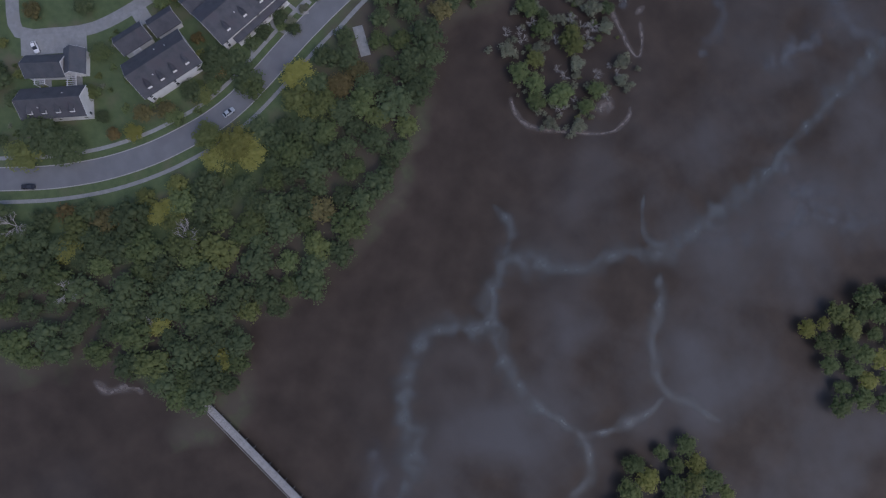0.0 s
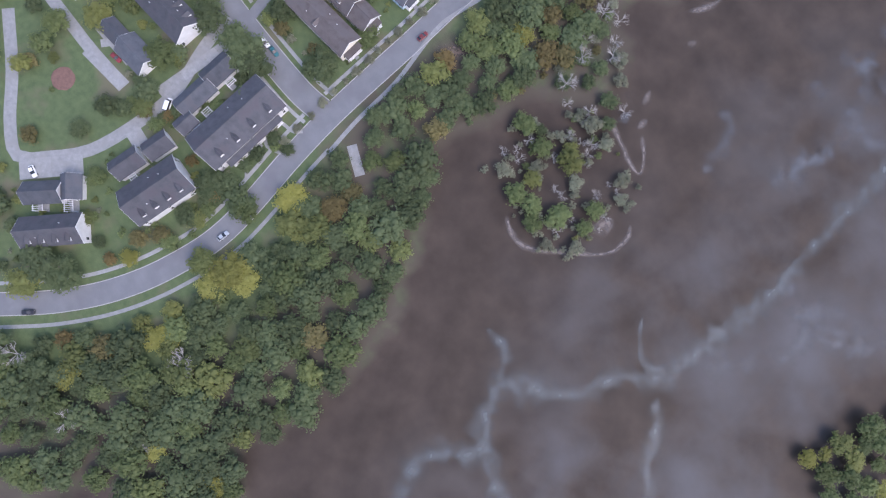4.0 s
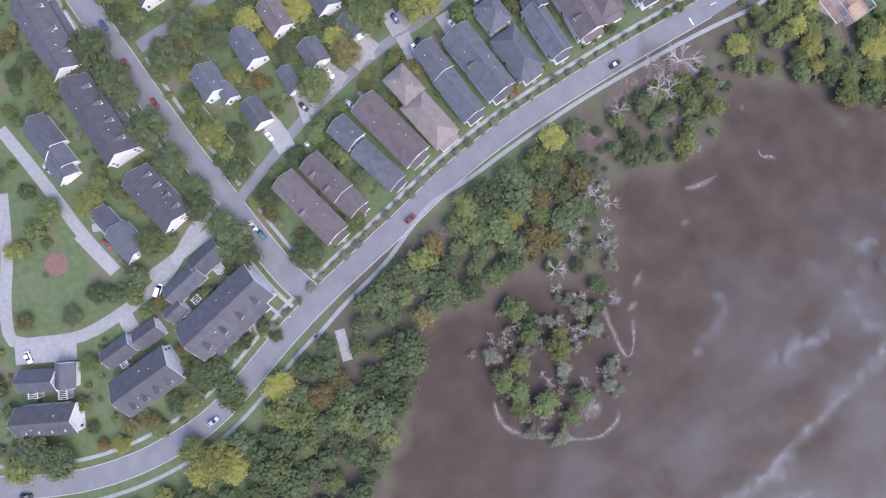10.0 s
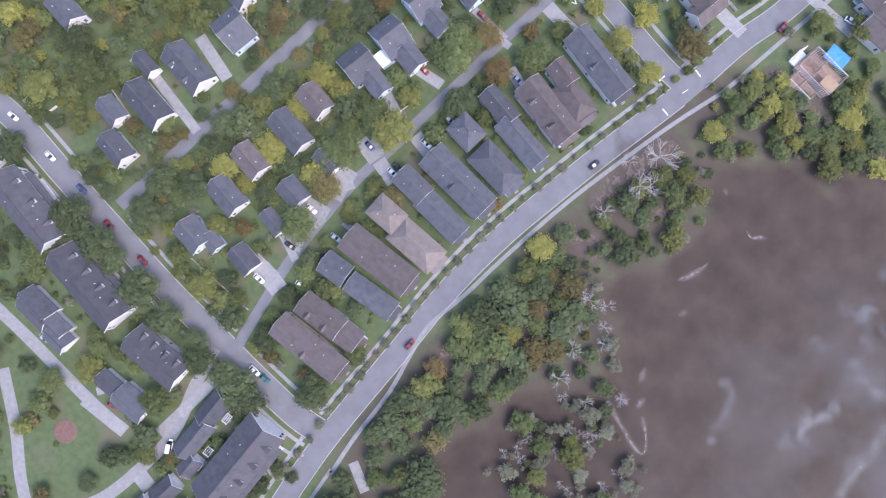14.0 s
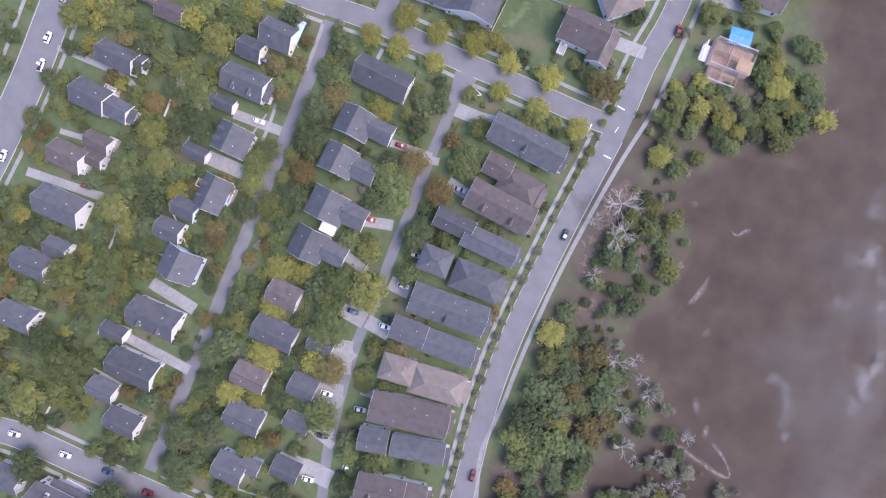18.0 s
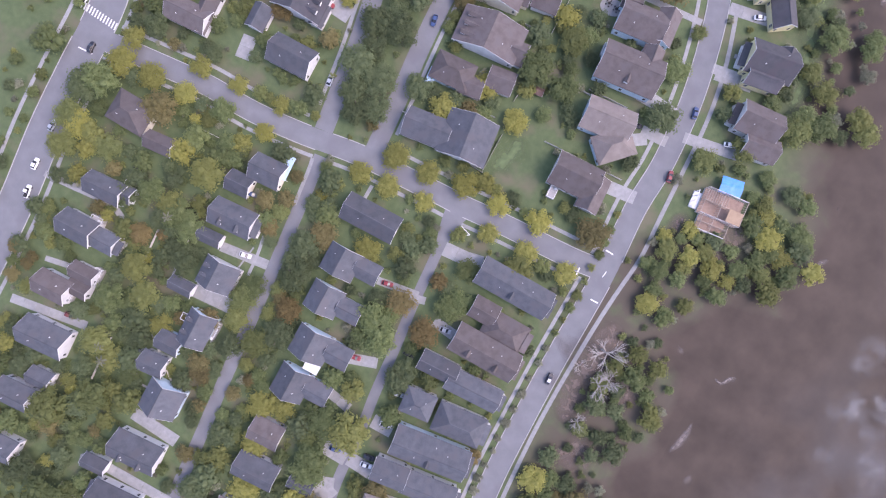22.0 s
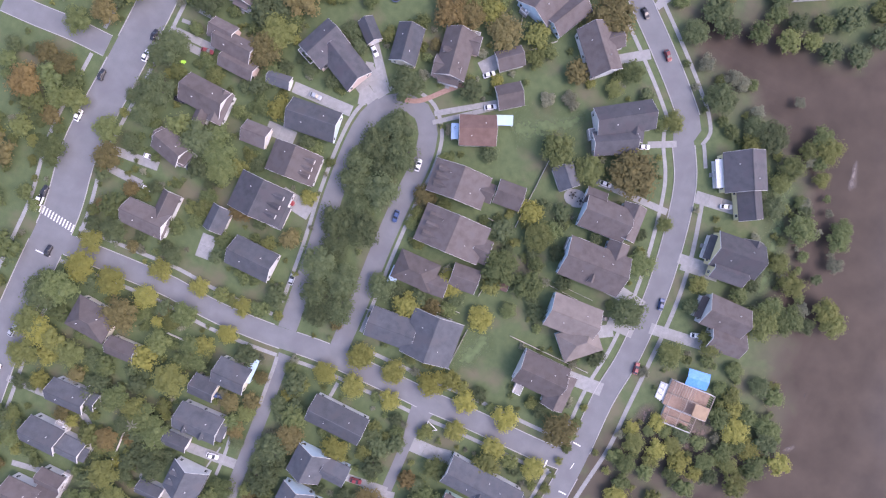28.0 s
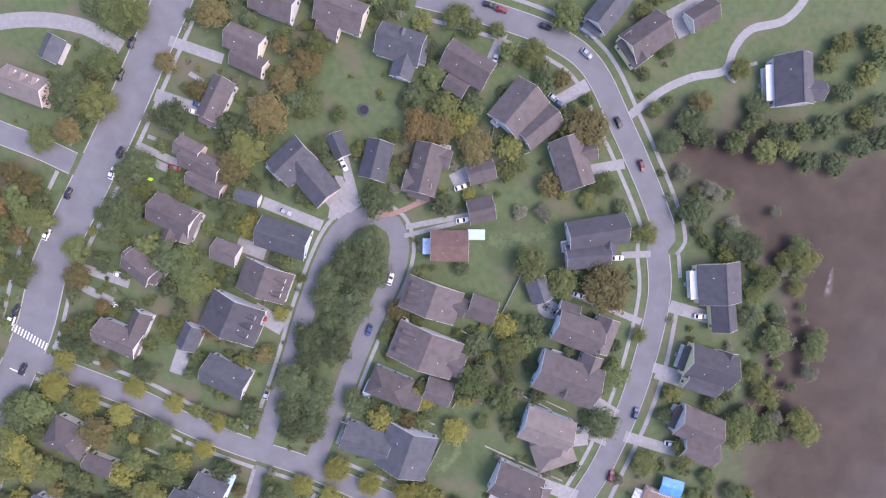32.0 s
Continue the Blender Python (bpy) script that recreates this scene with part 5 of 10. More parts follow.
garage(-139.4, -11.9, 102, 's', 'w', 14.6, 7.5)
garage(-132.5, -19.8, 102, 'd', 'w', 6.9, 5.9)
garage(-130.9, -45.5, 93.8, 'd', 'w', 11, 7.3)
garage(-130.7, -32.8, 93.8, 'd', 'w', 9.5, 7)
garage(-137.5, -76.5, 61, 's', 'w', 13, 7.7)
garage(-133.9, -66.9, -30.3, 's', 'w', 8.8, 7)
garage(-215.1, -27, 7.1, 's', 'w', 12.8, 8.1)
garage(-204.3, -26.9, 7.1, 's', 'w', 8.7, 7.7)
garage(-164.2, -22, 11.5, 's', 'w', 12.7, 9.3)
garage(-175.6, -24.4, 11.5, 's', 'w', 8.2, 6.4)
garage(-213.7, -28.7, 7, 's', 'w', 12.8, 8.1)
garage(-200.4, -28.5, 7, 's', 'w', 8.6, 7.7)
garage(-272.3, -5.8, 5.3, 's', 'w', 10.5, 9.2)

# ---- cars ----
CAR_PAINT = {
    "w": ("white", (0.75, 0.75, 0.75)), "s": ("silver-grey", (0.32, 0.35, 0.38)), "k": ("black", (0.02, 0.02, 0.025)), "n": ("navy blue", (0.04, 0.07, 0.16)),
    "r": ("red", (0.2, 0.03, 0.035)), "d": ("dark red", (0.16, 0.03, 0.03)), "t": ("dark teal", (0.03, 0.12, 0.13)), "p": ("black and white", (0.03, 0.03, 0.035)),
    "W": ("white pickup", (0.72, 0.72, 0.72)), "V": ("white van", (0.76, 0.76, 0.75)),
}
rubber = material("rubber", (0.015, 0.015, 0.015), (0.03, 0.03, 0.03), 0.3, 0.85, 0.05)
car_glass = material("car_glass", (0.015, 0.018, 0.022), (0.03, 0.033, 0.04), 1.0, 0.06, 0.5, spec=0.7)
lamp_glass = material("lamp_glass", (0.6, 0.6, 0.58), (0.7, 0.7, 0.68), 0.3, 0.2, 0.1)
PROTOS = {}


def wheel_mesh():
    bm = bmesh.new()
    bmesh.ops.create_cone(bm, segments=12, radius1=0.33, radius2=0.33, depth=0.22, cap_ends=True, matrix=Matrix.Rotation(radians(90), 4, "X"))
    me = bpy.data.meshes.new("wheel")
    bm.to_mesh(me)
    bm.free()
    me.materials.append(rubber)
    return me


WHEEL_MESH = wheel_mesh()


def loft(bm, sections):
    """Rounded cross sections (x, half width, z low, z high) joined along x."""
    rings = []
    for x, w, z0, z1 in sections:
        c = min(0.14, (z1 - z0) / 3)
        rings.append([bm.verts.new((x, a, b)) for a, b in ((-w + c, z0), (w - c, z0), (w, z0 + c), (w, z1 - c), (w - c, z1), (-w + c, z1), (-w, z1 - c), (-w, z0 + c))])
    for r, s in zip(rings, rings[1:]):
        for i in range(8):
            bm.faces.new((r[i], r[(i + 1) % 8], s[(i + 1) % 8], s[i]))
    bm.faces.new(rings[0][::-1])
    bm.faces.new(rings[-1])


def car_proto(c):
    name, col = CAR_PAINT[c]
    paint = material(name.replace(" ", "_") + "_car_paint", col, tuple(min(0.8, v * 1.15 + 0.005) for v in col), 1.0, 0.3, 0.3, spec=0.5)
    e = new("pickup" if c == "W" else "van" if c == "V" else "car")
    tagged(e, {"W": "white pickup truck standing on the road", "V": "white van parked on the lane", "p": "black and white saloon car parked at the kerb"}.get(c, f"{name} car parked on paving"), "car", "cars")
    L = 5.2 if c in "WV" else 4.6
    h = L / 2
    bm = bmesh.new()
    loft(bm, ((-h, 0.72, 0.45, 0.8), (-h + 0.15, 0.86, 0.3, 0.92), (-h * 0.4, 0.92, 0.25, 0.98), (h * 0.3, 0.92, 0.25, 0.96), (h - 0.35, 0.86, 0.28, 0.85), (h, 0.68, 0.42, 0.7)))
    part("body", bm, paint, e)
    if c == "W":
        cab = ((-0.5, 0.8, 0.9, 1.0), (-0.35, 0.76, 0.9, 1.75), (0.75, 0.76, 0.9, 1.78), (1.35, 0.8, 0.9, 1.0))
    elif c == "V":
        cab = ((-2.5, 0.86, 0.9, 1.9), (-2.3, 0.86, 0.9, 2.05), (1.2, 0.86, 0.9, 2.05), (2.0, 0.84, 0.85, 1.0))
    else:
        cab = ((-1.95, 0.78, 0.88, 0.98), (-1.25, 0.7, 0.9, 1.42), (0.15, 0.7, 0.9, 1.46), (1.05, 0.78, 0.88, 0.98))
    bm = bmesh.new()
    loft(bm, cab)
    g = part("glasshouse", bm, car_glass, e, "dark tinted windows")
    bm = bmesh.new()
    x0, x1, z, w = cab[1][0], cab[2][0], max(cab[1][3], cab[2][3]), cab[1][1]
    box(bm, x0, x1, -w + 0.06, w - 0.06, z - 0.05, z + 0.04)
    part("roof_panel", bm, WALLS["w"][1] if c == "p" else paint, e)
    for s in (1, -1):
        bm = bmesh.new()
        box(bm, h - 0.14, h - 0.02, s * 0.55 - 0.16, s * 0.55 + 0.16, 0.55, 0.7)
        part("headlight", bm, lamp_glass, e)
        for u in (-h + 0.85, h - 0.9):
            child("wheel", WHEEL_MESH, e, pose(u, s * 0.8, 0.33))
    if c == "W":
        bm = bmesh.new()
        box(bm, -h + 0.2, -0.6, -0.7, 0.7, 0.97, 1.0)
        part("load_bed", bm, rubber, e)
    return e


def car(x, y, yaw, c):
    m = pose(x, y, 0.1, 0, 0, yaw)
    if c not in PROTOS:
        PROTOS[c] = car_proto(c)
        PROTOS[c].matrix_basis = m
    else:
        copy_thing(PROTOS[c], m)
for q in ((-349.9, 326.7, 94, 'k'), (-349, 314.5, 97, 'k'), (-337.8, 288.9, 93, 'k'), (-337.3, 280.7, 93, 'w'),
        (-349, 266.9, 93, 'k'), (-350.1, 249.5, 90, 'w'), (-349.2, 218.3, 93, 'k'), (-338.6, 184.6, 90, 's'),
        (-262.3, 320.7, -38, 'w'), (-262.8, 313.6, -34, 'k'), (-274.3, 295.8, 2, 's'), (-318.8, 317.1, 8, 'n'),
        (-318.8, 314.2, 8, 'w'), (-317.7, 292.5, 8, 'r'), (-318.9, 271.7, 7, 'k'), (-319.7, 247.6, 7, 'w'),
        (-315.4, 236.7, 4, 'w'), (-265.8, 255.9, 7, 'r'), (-227.5, 269.4, -82, 'n'), (-228.6, 290.2, 98, 'w'),
        (-218, 278.8, 2, 'w'), (-251.8, 230.6, 98, 's'), (-220.2, 332.1, 44, 'w'), (-214.3, 321.6, 35, 'w'),
        (-229.2, 378.3, 98, 's'), (-203.9, 375.9, -14, 's'), (-201, 375.1, -5, 'n'), (-200.4, 395.3, -14, 's')):
    car(*q)
for q in ((-218.1, 397.3, 8, 'k'), (-234.9, 395.7, 12, 'r'), (-239.7, 395.3, 14, 'k'), (-178.7, 378.5, -36, 'k'),
        (-164, 368.5, -42, 'd'), (-162.8, 315.6, 8, 'w'), (-156.4, 334.3, 26, 'w'), (-118.5, 328.5, 23, 'w'),
        (-105.9, 280.4, 20, 'w'), (-123.2, 284.9, 103, 'n'), (-120.4, 259, 100, 'r'), (-141.5, 242.8, 7, 's'),
        (-143.6, 281.3, 13, 'k'), (-140.9, 270.2, 13, 'k'), (-336.1, 149.6, 94, 'w'), (-337.2, 165.5, 86, 's'),
        (-338.3, 198.8, 94, 'k'), (-349.2, 214.9, 94, 'W'), (-248.8, 156.6, 10, 'w'), (-228.8, 108.1, 97, 'w'),
        (-257.4, 178.3, 10, 'n'), (-296.9, 105, 10, 'd'), (-196, 172.5, 10, 'r'), (-193.7, 142, 10, 'r'),
        (-168.2, 167.3, 7, 's'), (-172.6, 137.4, 10, 's'), (-171.3, 124.9, 10, 'w'), (-176.2, 152.6, -4, 'k')):
    car(*q)
for q in ((-333.7, 138.9, 99, 'W'), (-331, 101.4, 99, 'w'), (-279, 8.6, 9, 'w'), (-258, 10.2, 5, 'w'),
        (-240.6, 11.7, 5, 'n'), (-220.1, 30.7, 93, 'k'), (-300.2, 167.1, 8, 'k'), (-171, 110.9, 8, 'k'),
        (-170.7, 107.9, 8, 'w'), (-184, 107.6, 5, 'n'), (-179.2, 75.3, 8, 'w'), (-165.1, 75.6, 14, 's'),
        (-162.9, 67.6, 20, 'k'), (-173.5, 60.2, 14, 'k'), (-171.1, 43.2, 8, 'w'), (-159.2, 54, 14, 'w'),
        (-124.7, 169.6, 92, 'p'), (-222.5, 50.8, 89, 'w'), (-223.3, 11.4, 5, 'r'), (-204.5, 12.9, 5, 'r'),
        (-160.4, 50.4, 9, 'k'), (-144.9, 20.2, 7, 'w'), (-140.1, 21.3, 7, 't'), (-142.9, -22.5, 131, 'V'),
        (-168.5, -29.8, 18, 'r'), (-147.3, -76.9, -7, 'w'), (-204.7, -34.2, 9, 's'), (-115.8, 72.1, 99, 'd')):
    car(*q)
for q in ((-103.5, -104, 58, 'k'), (-90.3, -30.6, 97, 's')):
    car(*q)

# ---- trees ----
def crown_mesh(kind, seed, leaves=1150, size=1.25, lobe_count=19):
    """A crown of radius 1: lobes set round a core, covered with small leaf sprays."""
    rnd = np.random.RandomState(seed)
    n = lobe_count if kind != "P" else 9
    lobes = []
    for i in range(n):
        a, r = i * 2.4 + rnd.uniform(-0.4, 0.4), 0.72 * math.sqrt((i + 0.3) / n)
        lobes.append((r * math.cos(a), r * math.sin(a), 1.0 - 0.5 * r * r + rnd.uniform(-0.12, 0.12), rnd.uniform(0.2, 0.42)))
    verts, faces = [], []
    for cx, cy, cz, rr in lobes:
        k0 = len(verts)
        for z, q in ((-0.8, 0.5), (-0.1, 0.82), (0.55, 0.55)):
            for j in range(6):
                a = j * math.pi / 3 + z
                w = rr * q * rnd.uniform(0.7, 0.95)
                verts.append((cx + w * math.cos(a), cy + w * math.sin(a), cz + rr * z * 0.8))
        verts += [(cx, cy, cz + rr * 0.7), (cx, cy, cz - rr * 0.9)]
        for u in (0, 6):
            for j in range(6):
                faces.append((k0 + u + j, k0 + u + (j + 1) % 6, k0 + u + 6 + (j + 1) % 6, k0 + u + 6 + j))
        for j in range(6):
            faces.append((k0 + 12 + j, k0 + 12 + (j + 1) % 6, k0 + 18))
            faces.append((k0 + (j + 1) % 6, k0 + j, k0 + 19))
    for i in range(leaves):
        cx, cy, cz, rr = lobes[rnd.randint(n)]
        d = rnd.normal(size=3)
        d[2] = abs(d[2]) * 0.9 - 0.25
        d /= np.linalg.norm(d)
        p = np.array((cx, cy, cz)) + d * rr * rnd.uniform(0.75, 1.3)
        s = rnd.uniform(0.026, 0.062) * size
        t = d * 0.7 + np.array((0, 0, 0.8)) + rnd.normal(size=3) * 0.45
        t /= np.linalg.norm(t)
        u = np.cross(t, rnd.normal(size=3))
        u /= np.linalg.norm(u)
        v = np.cross(t, u)
        k0 = len(verts)
        verts += [tuple(p + u * s), tuple(p + v * s * 0.7), tuple(p - u * s), tuple(p - v * s * 0.7)]
        faces.append((k0, k0 + 1, k0 + 2, k0 + 3))
    return mesh_of("crown", verts, faces, LEAF[kind])


def trunk_mesh(seed, mat, twigs=0):
    """A tapered trunk of height about 1 with limbs; twigs adds a bare spreading crown."""
    rnd = random.Random(seed)
    bm = bmesh.new()

    def limb(a, b, r0, r1):
        d = (b - a).normalized()
        u = d.orthogonal().normalized()
        v = d.cross(u)
        n = 5
        r0, r1 = (r0 * 0.62, r1 * 0.7) if twigs else (r0, r1)
        solid(bm, [a + (u * math.cos(k * 6.283 / n) + v * math.sin(k * 6.283 / n)) * r0 for k in range(n)], [b + (u * math.cos(k * 6.283 / n) + v * math.sin(k * 6.283 / n)) * r1 for k in range(n)])

    top = Vector((rnd.uniform(-0.05, 0.05), rnd.uniform(-0.05, 0.05), 0.75))
    limb(Vector((0, 0, -0.03)), top, 0.075, 0.045)
    for i in range(7 if twigs else 5):
        a = i * 2.4 + rnd.uniform(-0.5, 0.5)
        s = top * rnd.uniform(0.6, 1.0)
        e = s + Vector((math.cos(a) * rnd.uniform(0.4, 0.6), math.sin(a) * rnd.uniform(0.4, 0.6), rnd.uniform(0.15, 0.4)))
        limb(s, e, 0.035, 0.018)
        for j in range(twigs):
            b = a + rnd.uniform(-1.0, 1.0)
            q = s.lerp(e, rnd.uniform(0.4, 1.0))
            f = q + Vector((math.cos(b), math.sin(b), rnd.uniform(0.0, 0.6))) * rnd.uniform(0.25, 0.5)
            limb(q, f, 0.016, 0.008)
            for k in range(2):
                c = b + rnd.uniform(-0.9, 0.9)
                h = q.lerp(f, rnd.uniform(0.4, 0.95))
                limb(h, h + Vector((math.cos(c), math.sin(c), rnd.uniform(0, 0.4))) * rnd.uniform(0.12, 0.24), 0.01, 0.005)
    bmesh.ops.recalc_face_normals(bm, faces=bm.faces)
    me = bpy.data.meshes.new("trunk")
    bm.to_mesh(me)
    bm.free()
    me.materials.append(mat)
    return me


TRUNKS = [trunk_mesh(k, bark) for k in range(3)]
CROWNS = {k: [crown_mesh(k, 10 * i + ord(k)) for i in range(5)] for k in "GDYOP"}
FAR_CROWNS = {k: [crown_mesh(k, 10 * i + ord(k) + 3, 540, 1.55, 17) for i in range(5)] for k in "GDYOP"}
SHRUBS = {k: [crown_mesh(k, 10 * i + ord(k) + 7, 230, 2.0, 9) for i in range(3)] for k in "GDYOP"}
BARES = [trunk_mesh(40 + k, dead_wood, 7) for k in range(4)]
TREE_LABEL = {
    "G": ("broad green tree with a dense leafy crown", "tree"), "D": ("dark green evergreen oak with a dense crown", "tree"), "Y": ("yellow-green street tree with a rounded crown", "tree"),
    "O": ("autumn tree with brownish orange foliage", "tree"), "P": ("pale grey-green shrub with sparse leaves", "shrub"),
}
rt = random.Random(11)


def tree(x, y, r, kind):
    PLANTED.append((x, y, r))
    small = r < 1.9
    label, cat = TREE_LABEL[kind]
    if small and kind != "P":
        label, cat = "low rounded green garden shrub", "shrub"
    e = base("shrub" if cat == "shrub" else "tree", x, y, rt.uniform(0, 360), -0.05)
    h = r * rt.uniform(0.85, 1.1) * (0.6 if kind == "Y" else 0.72) if not small else r * 0.8
    e.scale = (r * 1.12, r * 1.12, h)
    tagged(e, label, cat, "shrubs" if cat == "shrub" else "trees")
    child("trunk", rt.choice(TRUNKS), e)
    child("crown", rt.choice((SHRUBS if small else CROWNS)[kind]), e)


def woodland(name, label, category, trees):
    """Many trees grown together as one mesh."""
    kinds = "GDYOP"
    vs, fs, mats, tints, start = [], [], [], [], 0
    sizes = []
    for x, y, r, kind in trees:
        small = r < 1.9
        c, s = math.cos(a := rt.uniform(0, 6.28)), math.sin(a)
        h = r * (rt.uniform(0.6, 0.82) if not small else 0.7)
        share = rt.random()
        for me, slot in ((rt.choice((SHRUBS if small else FAR_CROWNS)[kind]), kinds.index(kind)), (rt.choice(TRUNKS), 5)):
            v = np.empty(len(me.vertices) * 3, np.float32)
            me.vertices.foreach_get("co", v)
            v = v.reshape(-1, 3) * (r * 1.12, r * 1.12, h)
            vs.append(np.stack([x + c * v[:, 0] - s * v[:, 1], y + s * v[:, 0] + c * v[:, 1], v[:, 2] - 0.05], 1))
            li = np.empty(len(me.loops), np.int32)
            me.loops.foreach_get("vertex_index", li)
            lt = np.empty(len(me.polygons), np.int32)
            me.polygons.foreach_get("loop_total", lt)
            fs.append(li + start)
            sizes.append(lt)
            mats.append(np.full(len(lt), slot, np.int32))
            tints.append(np.full(len(v), share, np.float32))
            start += len(v)
    v, li, lt, mi = np.concatenate(vs), np.concatenate(fs), np.concatenate(sizes), np.concatenate(mats)
    me = bpy.data.meshes.new(name)
    me.vertices.add(len(v))
    me.vertices.foreach_set("co", v.astype(np.float32).ravel())
    me.loops.add(len(li))
    me.loops.foreach_set("vertex_index", li)
    me.polygons.add(len(lt))
    me.polygons.foreach_set("loop_start", np.concatenate([[0], np.cumsum(lt)[:-1]]).astype(np.int32))
    for k in kinds:
        me.materials.append(LEAF[k])
    me.materials.append(bark)
    me.polygons.foreach_set("material_index", mi)
    me.attributes.new("tint", "FLOAT", "POINT").data.foreach_set("value", np.concatenate(tints))
    me.update(calc_edges=True)
    me.validate()
    tagged(new(name, me), label, category, kind="stuff")


def bare_tree(x, y, r):
    e = base("bare_tree", x, y, rt.uniform(0, 360), -0.6)
    e.scale = (r, r, r * 1.1)
    tagged(e, "leafless pale grey dead tree with spreading branches", "tree", "bare trees")
    child("trunk", rt.choice(BARES), e)
for q in ((-323.6, 199.5, 6), (-311.2, 199.4, 5.7), (-296.8, 211.9, 4.6), (-281.3, 212.3, 3.9), (-297.2, 199.9, 4.8), (-262.8, 213.2, 3.9),
        (-264.1, 201.5, 3.9), (-224.8, 205.2, 4.6), (-215.9, 216.6, 5.1), (-213, 205.5, 4.6), (-201.8, 217, 4.6), (-198.5, 206.5, 4.1),
        (-187.5, 219.5, 5.3), (-172.7, 218.6, 4.6), (-171.4, 207.3, 4.1), (-156.8, 220, 5.1), (-155.3, 207.6, 4.6), (-138.6, 207.5, 4.6),
        (-324.5, 209.8, 4.6), (-208.4, 180.5, 5.1), (-215.9, 109.9, 5.7), (-327.4, 171.7, 5.7), (-263.9, 118.6, 4.6),
        (-211.5, 59.8, 5.1), (-202.4, 62.2, 4.1), (-259.5, 260.8, 3.2), (-198.1, 255.5, 5.1), (-182.2, 249.5, 5.1),):
    tree(*q, 'Y')
for q in ((-206.2, 78.1, 6.4), (-211.7, 96.1, 5.5), (-101.2, -62.9, 3.4), (-88.4, -1.7, 6),
        (-77.2, -34.4, 6.9), (-96.1, 104.5, 4.6), (-112.7, 133.4, 5.5), (-70.3, -69.8, 4.6), (-71.8, -31.8, 6), (-77.7, 254.6, 5.1),
        (-69.1, 251, 4.6), (-106.3, 212.6, 4.6),):
    tree(*q, 'Y')
for q in ((-136.6, 225.3, 6.2), (-302.5, 190.8, 6.6), (-287, 145.7, 4.4), (-225.7, 177.2, 5.3), (-224.1, 147, 4.9), (-187.9, 168.8, 5.3),
        (-175, 162.6, 5.5), (-181.8, 85.3, 5.8), (-162.7, 100.8, 4.9), (-242.4, 109.4, 4.4), (-370, 252.6, 6.2),
        (-361.3, 264.5, 4.4), (-297.4, 302, 6.2), (-221.2, 280.9, 4.4), (-156.4, 321.6, 8.9), (-288.9, 347.2, 5.8), (-293.5, 324.9, 7.1),
        (-293.7, 338.4, 5.3), (-189.3, 370.2, 8), (-356.3, 288.2, 4.9), (-332.4, 241.1, 5.3), (-326.5, 348.2, 5.8), (-335.1, 325.4, 4),
        (-279.6, 246, 4.9), (-155.6, 397.3, 4.4), (-249.6, 129.2, 4.4),):
    tree(*q, 'O')
for q in ((-244.5, 112.8, 4.4), (-76.8, 9.5, 4.9),
        (-101.4, 130.6, 3.1), (-245.4, 192.4, 2.7), (-228.1, 108.4, 3.1), (-233.2, 80.2, 3.5), (-232.4, 55.1, 2.8), (-323.5, 108.8, 3.2),
        (-299.9, 35.9, 3.7), (-251.5, 178.7, 3.7),):
    tree(*q, 'O')
for q in ((-281.2, 201.3, 4.9), (-326.7, 189.7, 6.6), (-332.3, 189.4, 4.9), (-285, 187.3, 4.9), (-313, 168.8, 5.3), (-290.3, 161.8, 5.3),
        (-275, 177, 6.6), (-277.7, 159, 5.8), (-285.2, 119.3, 5.8), (-282.4, 103, 5.8), (-171.2, 175.4, 5.5), (-188.9, 153.2, 6.6),
        (-189.6, 162.8, 4), (-328.6, 161.5, 5.8), (-281.8, 160.6, 5.3), (-191.5, 115.8, 6.6), (-190.4, 102.1, 6.2), (-177.3, 68.2, 7.1),
        (-274.1, 83.7, 6.6), (-273, 42.2, 7.5), (-278.8, 24.9, 6.6), (-169.2, 89.7, 2.9), (-166.8, 84.9, 2.7), (-171.4, 191.2, 4.9),):
    tree(*q, 'G')
for q in ((-352.3, 254.2, 4.9), (-292.8, 255.2, 5.8), (-291.3, 295.4, 4.4), (-221, 274.1, 2.7), (-221.1, 269.7, 2.7), (-215.5, 264.3, 2.7),
        (-184.5, 269.6, 7.1), (-172.2, 268.7, 5.8), (-176.6, 286.3, 5.8), (-171.3, 316.8, 5.8), (-138.1, 294.6, 5.3), (-219.8, 296, 3.5), (-213.2, 280.7, 3.1), (-184.8, 317.8, 6.6), (-176.3, 348.2, 3.5), (-151.2, 347, 4), (-136.5, 311.9, 3.1),
        (-331.7, 172.8, 5.8), (-288.5, 355.3, 4.9), (-295.5, 309.8, 6.6), (-281.4, 334.9, 4), (-246, 364, 4.9),
        (-247.7, 385.5, 5.3), (-218, 386.3, 5.3), (-232.9, 388.2, 3.1), (-213, 402.6, 5.8),):
    tree(*q, 'G')
for q in ((-351.2, 336, 5.8), (-358.2, 331.7, 5.8), (-353.4, 315.7, 5.8), (-351.1, 301.9, 7.5), (-364.2, 281, 4.9), (-352, 233.9, 5.8),
        (-336.3, 250, 5.3), (-295.1, 259.4, 6.2), (-148.3, 414.2, 4), (-173.1, 356.4, 4.4), (-189.4, 94.9, 6.6), (-161.7, 58.6, 4), (-170.4, 87.4, 2.7), (-168.9, 83.8, 2.2), (-166, 72.1, 2.7), (-182.1, 117.6, 8), (-168.8, 178.9, 5.3), (-155.3, 200.2, 5.8), (-239.5, 52.8, 4), (-230.6, -14.9, 6.6),):
    tree(*q, 'G')
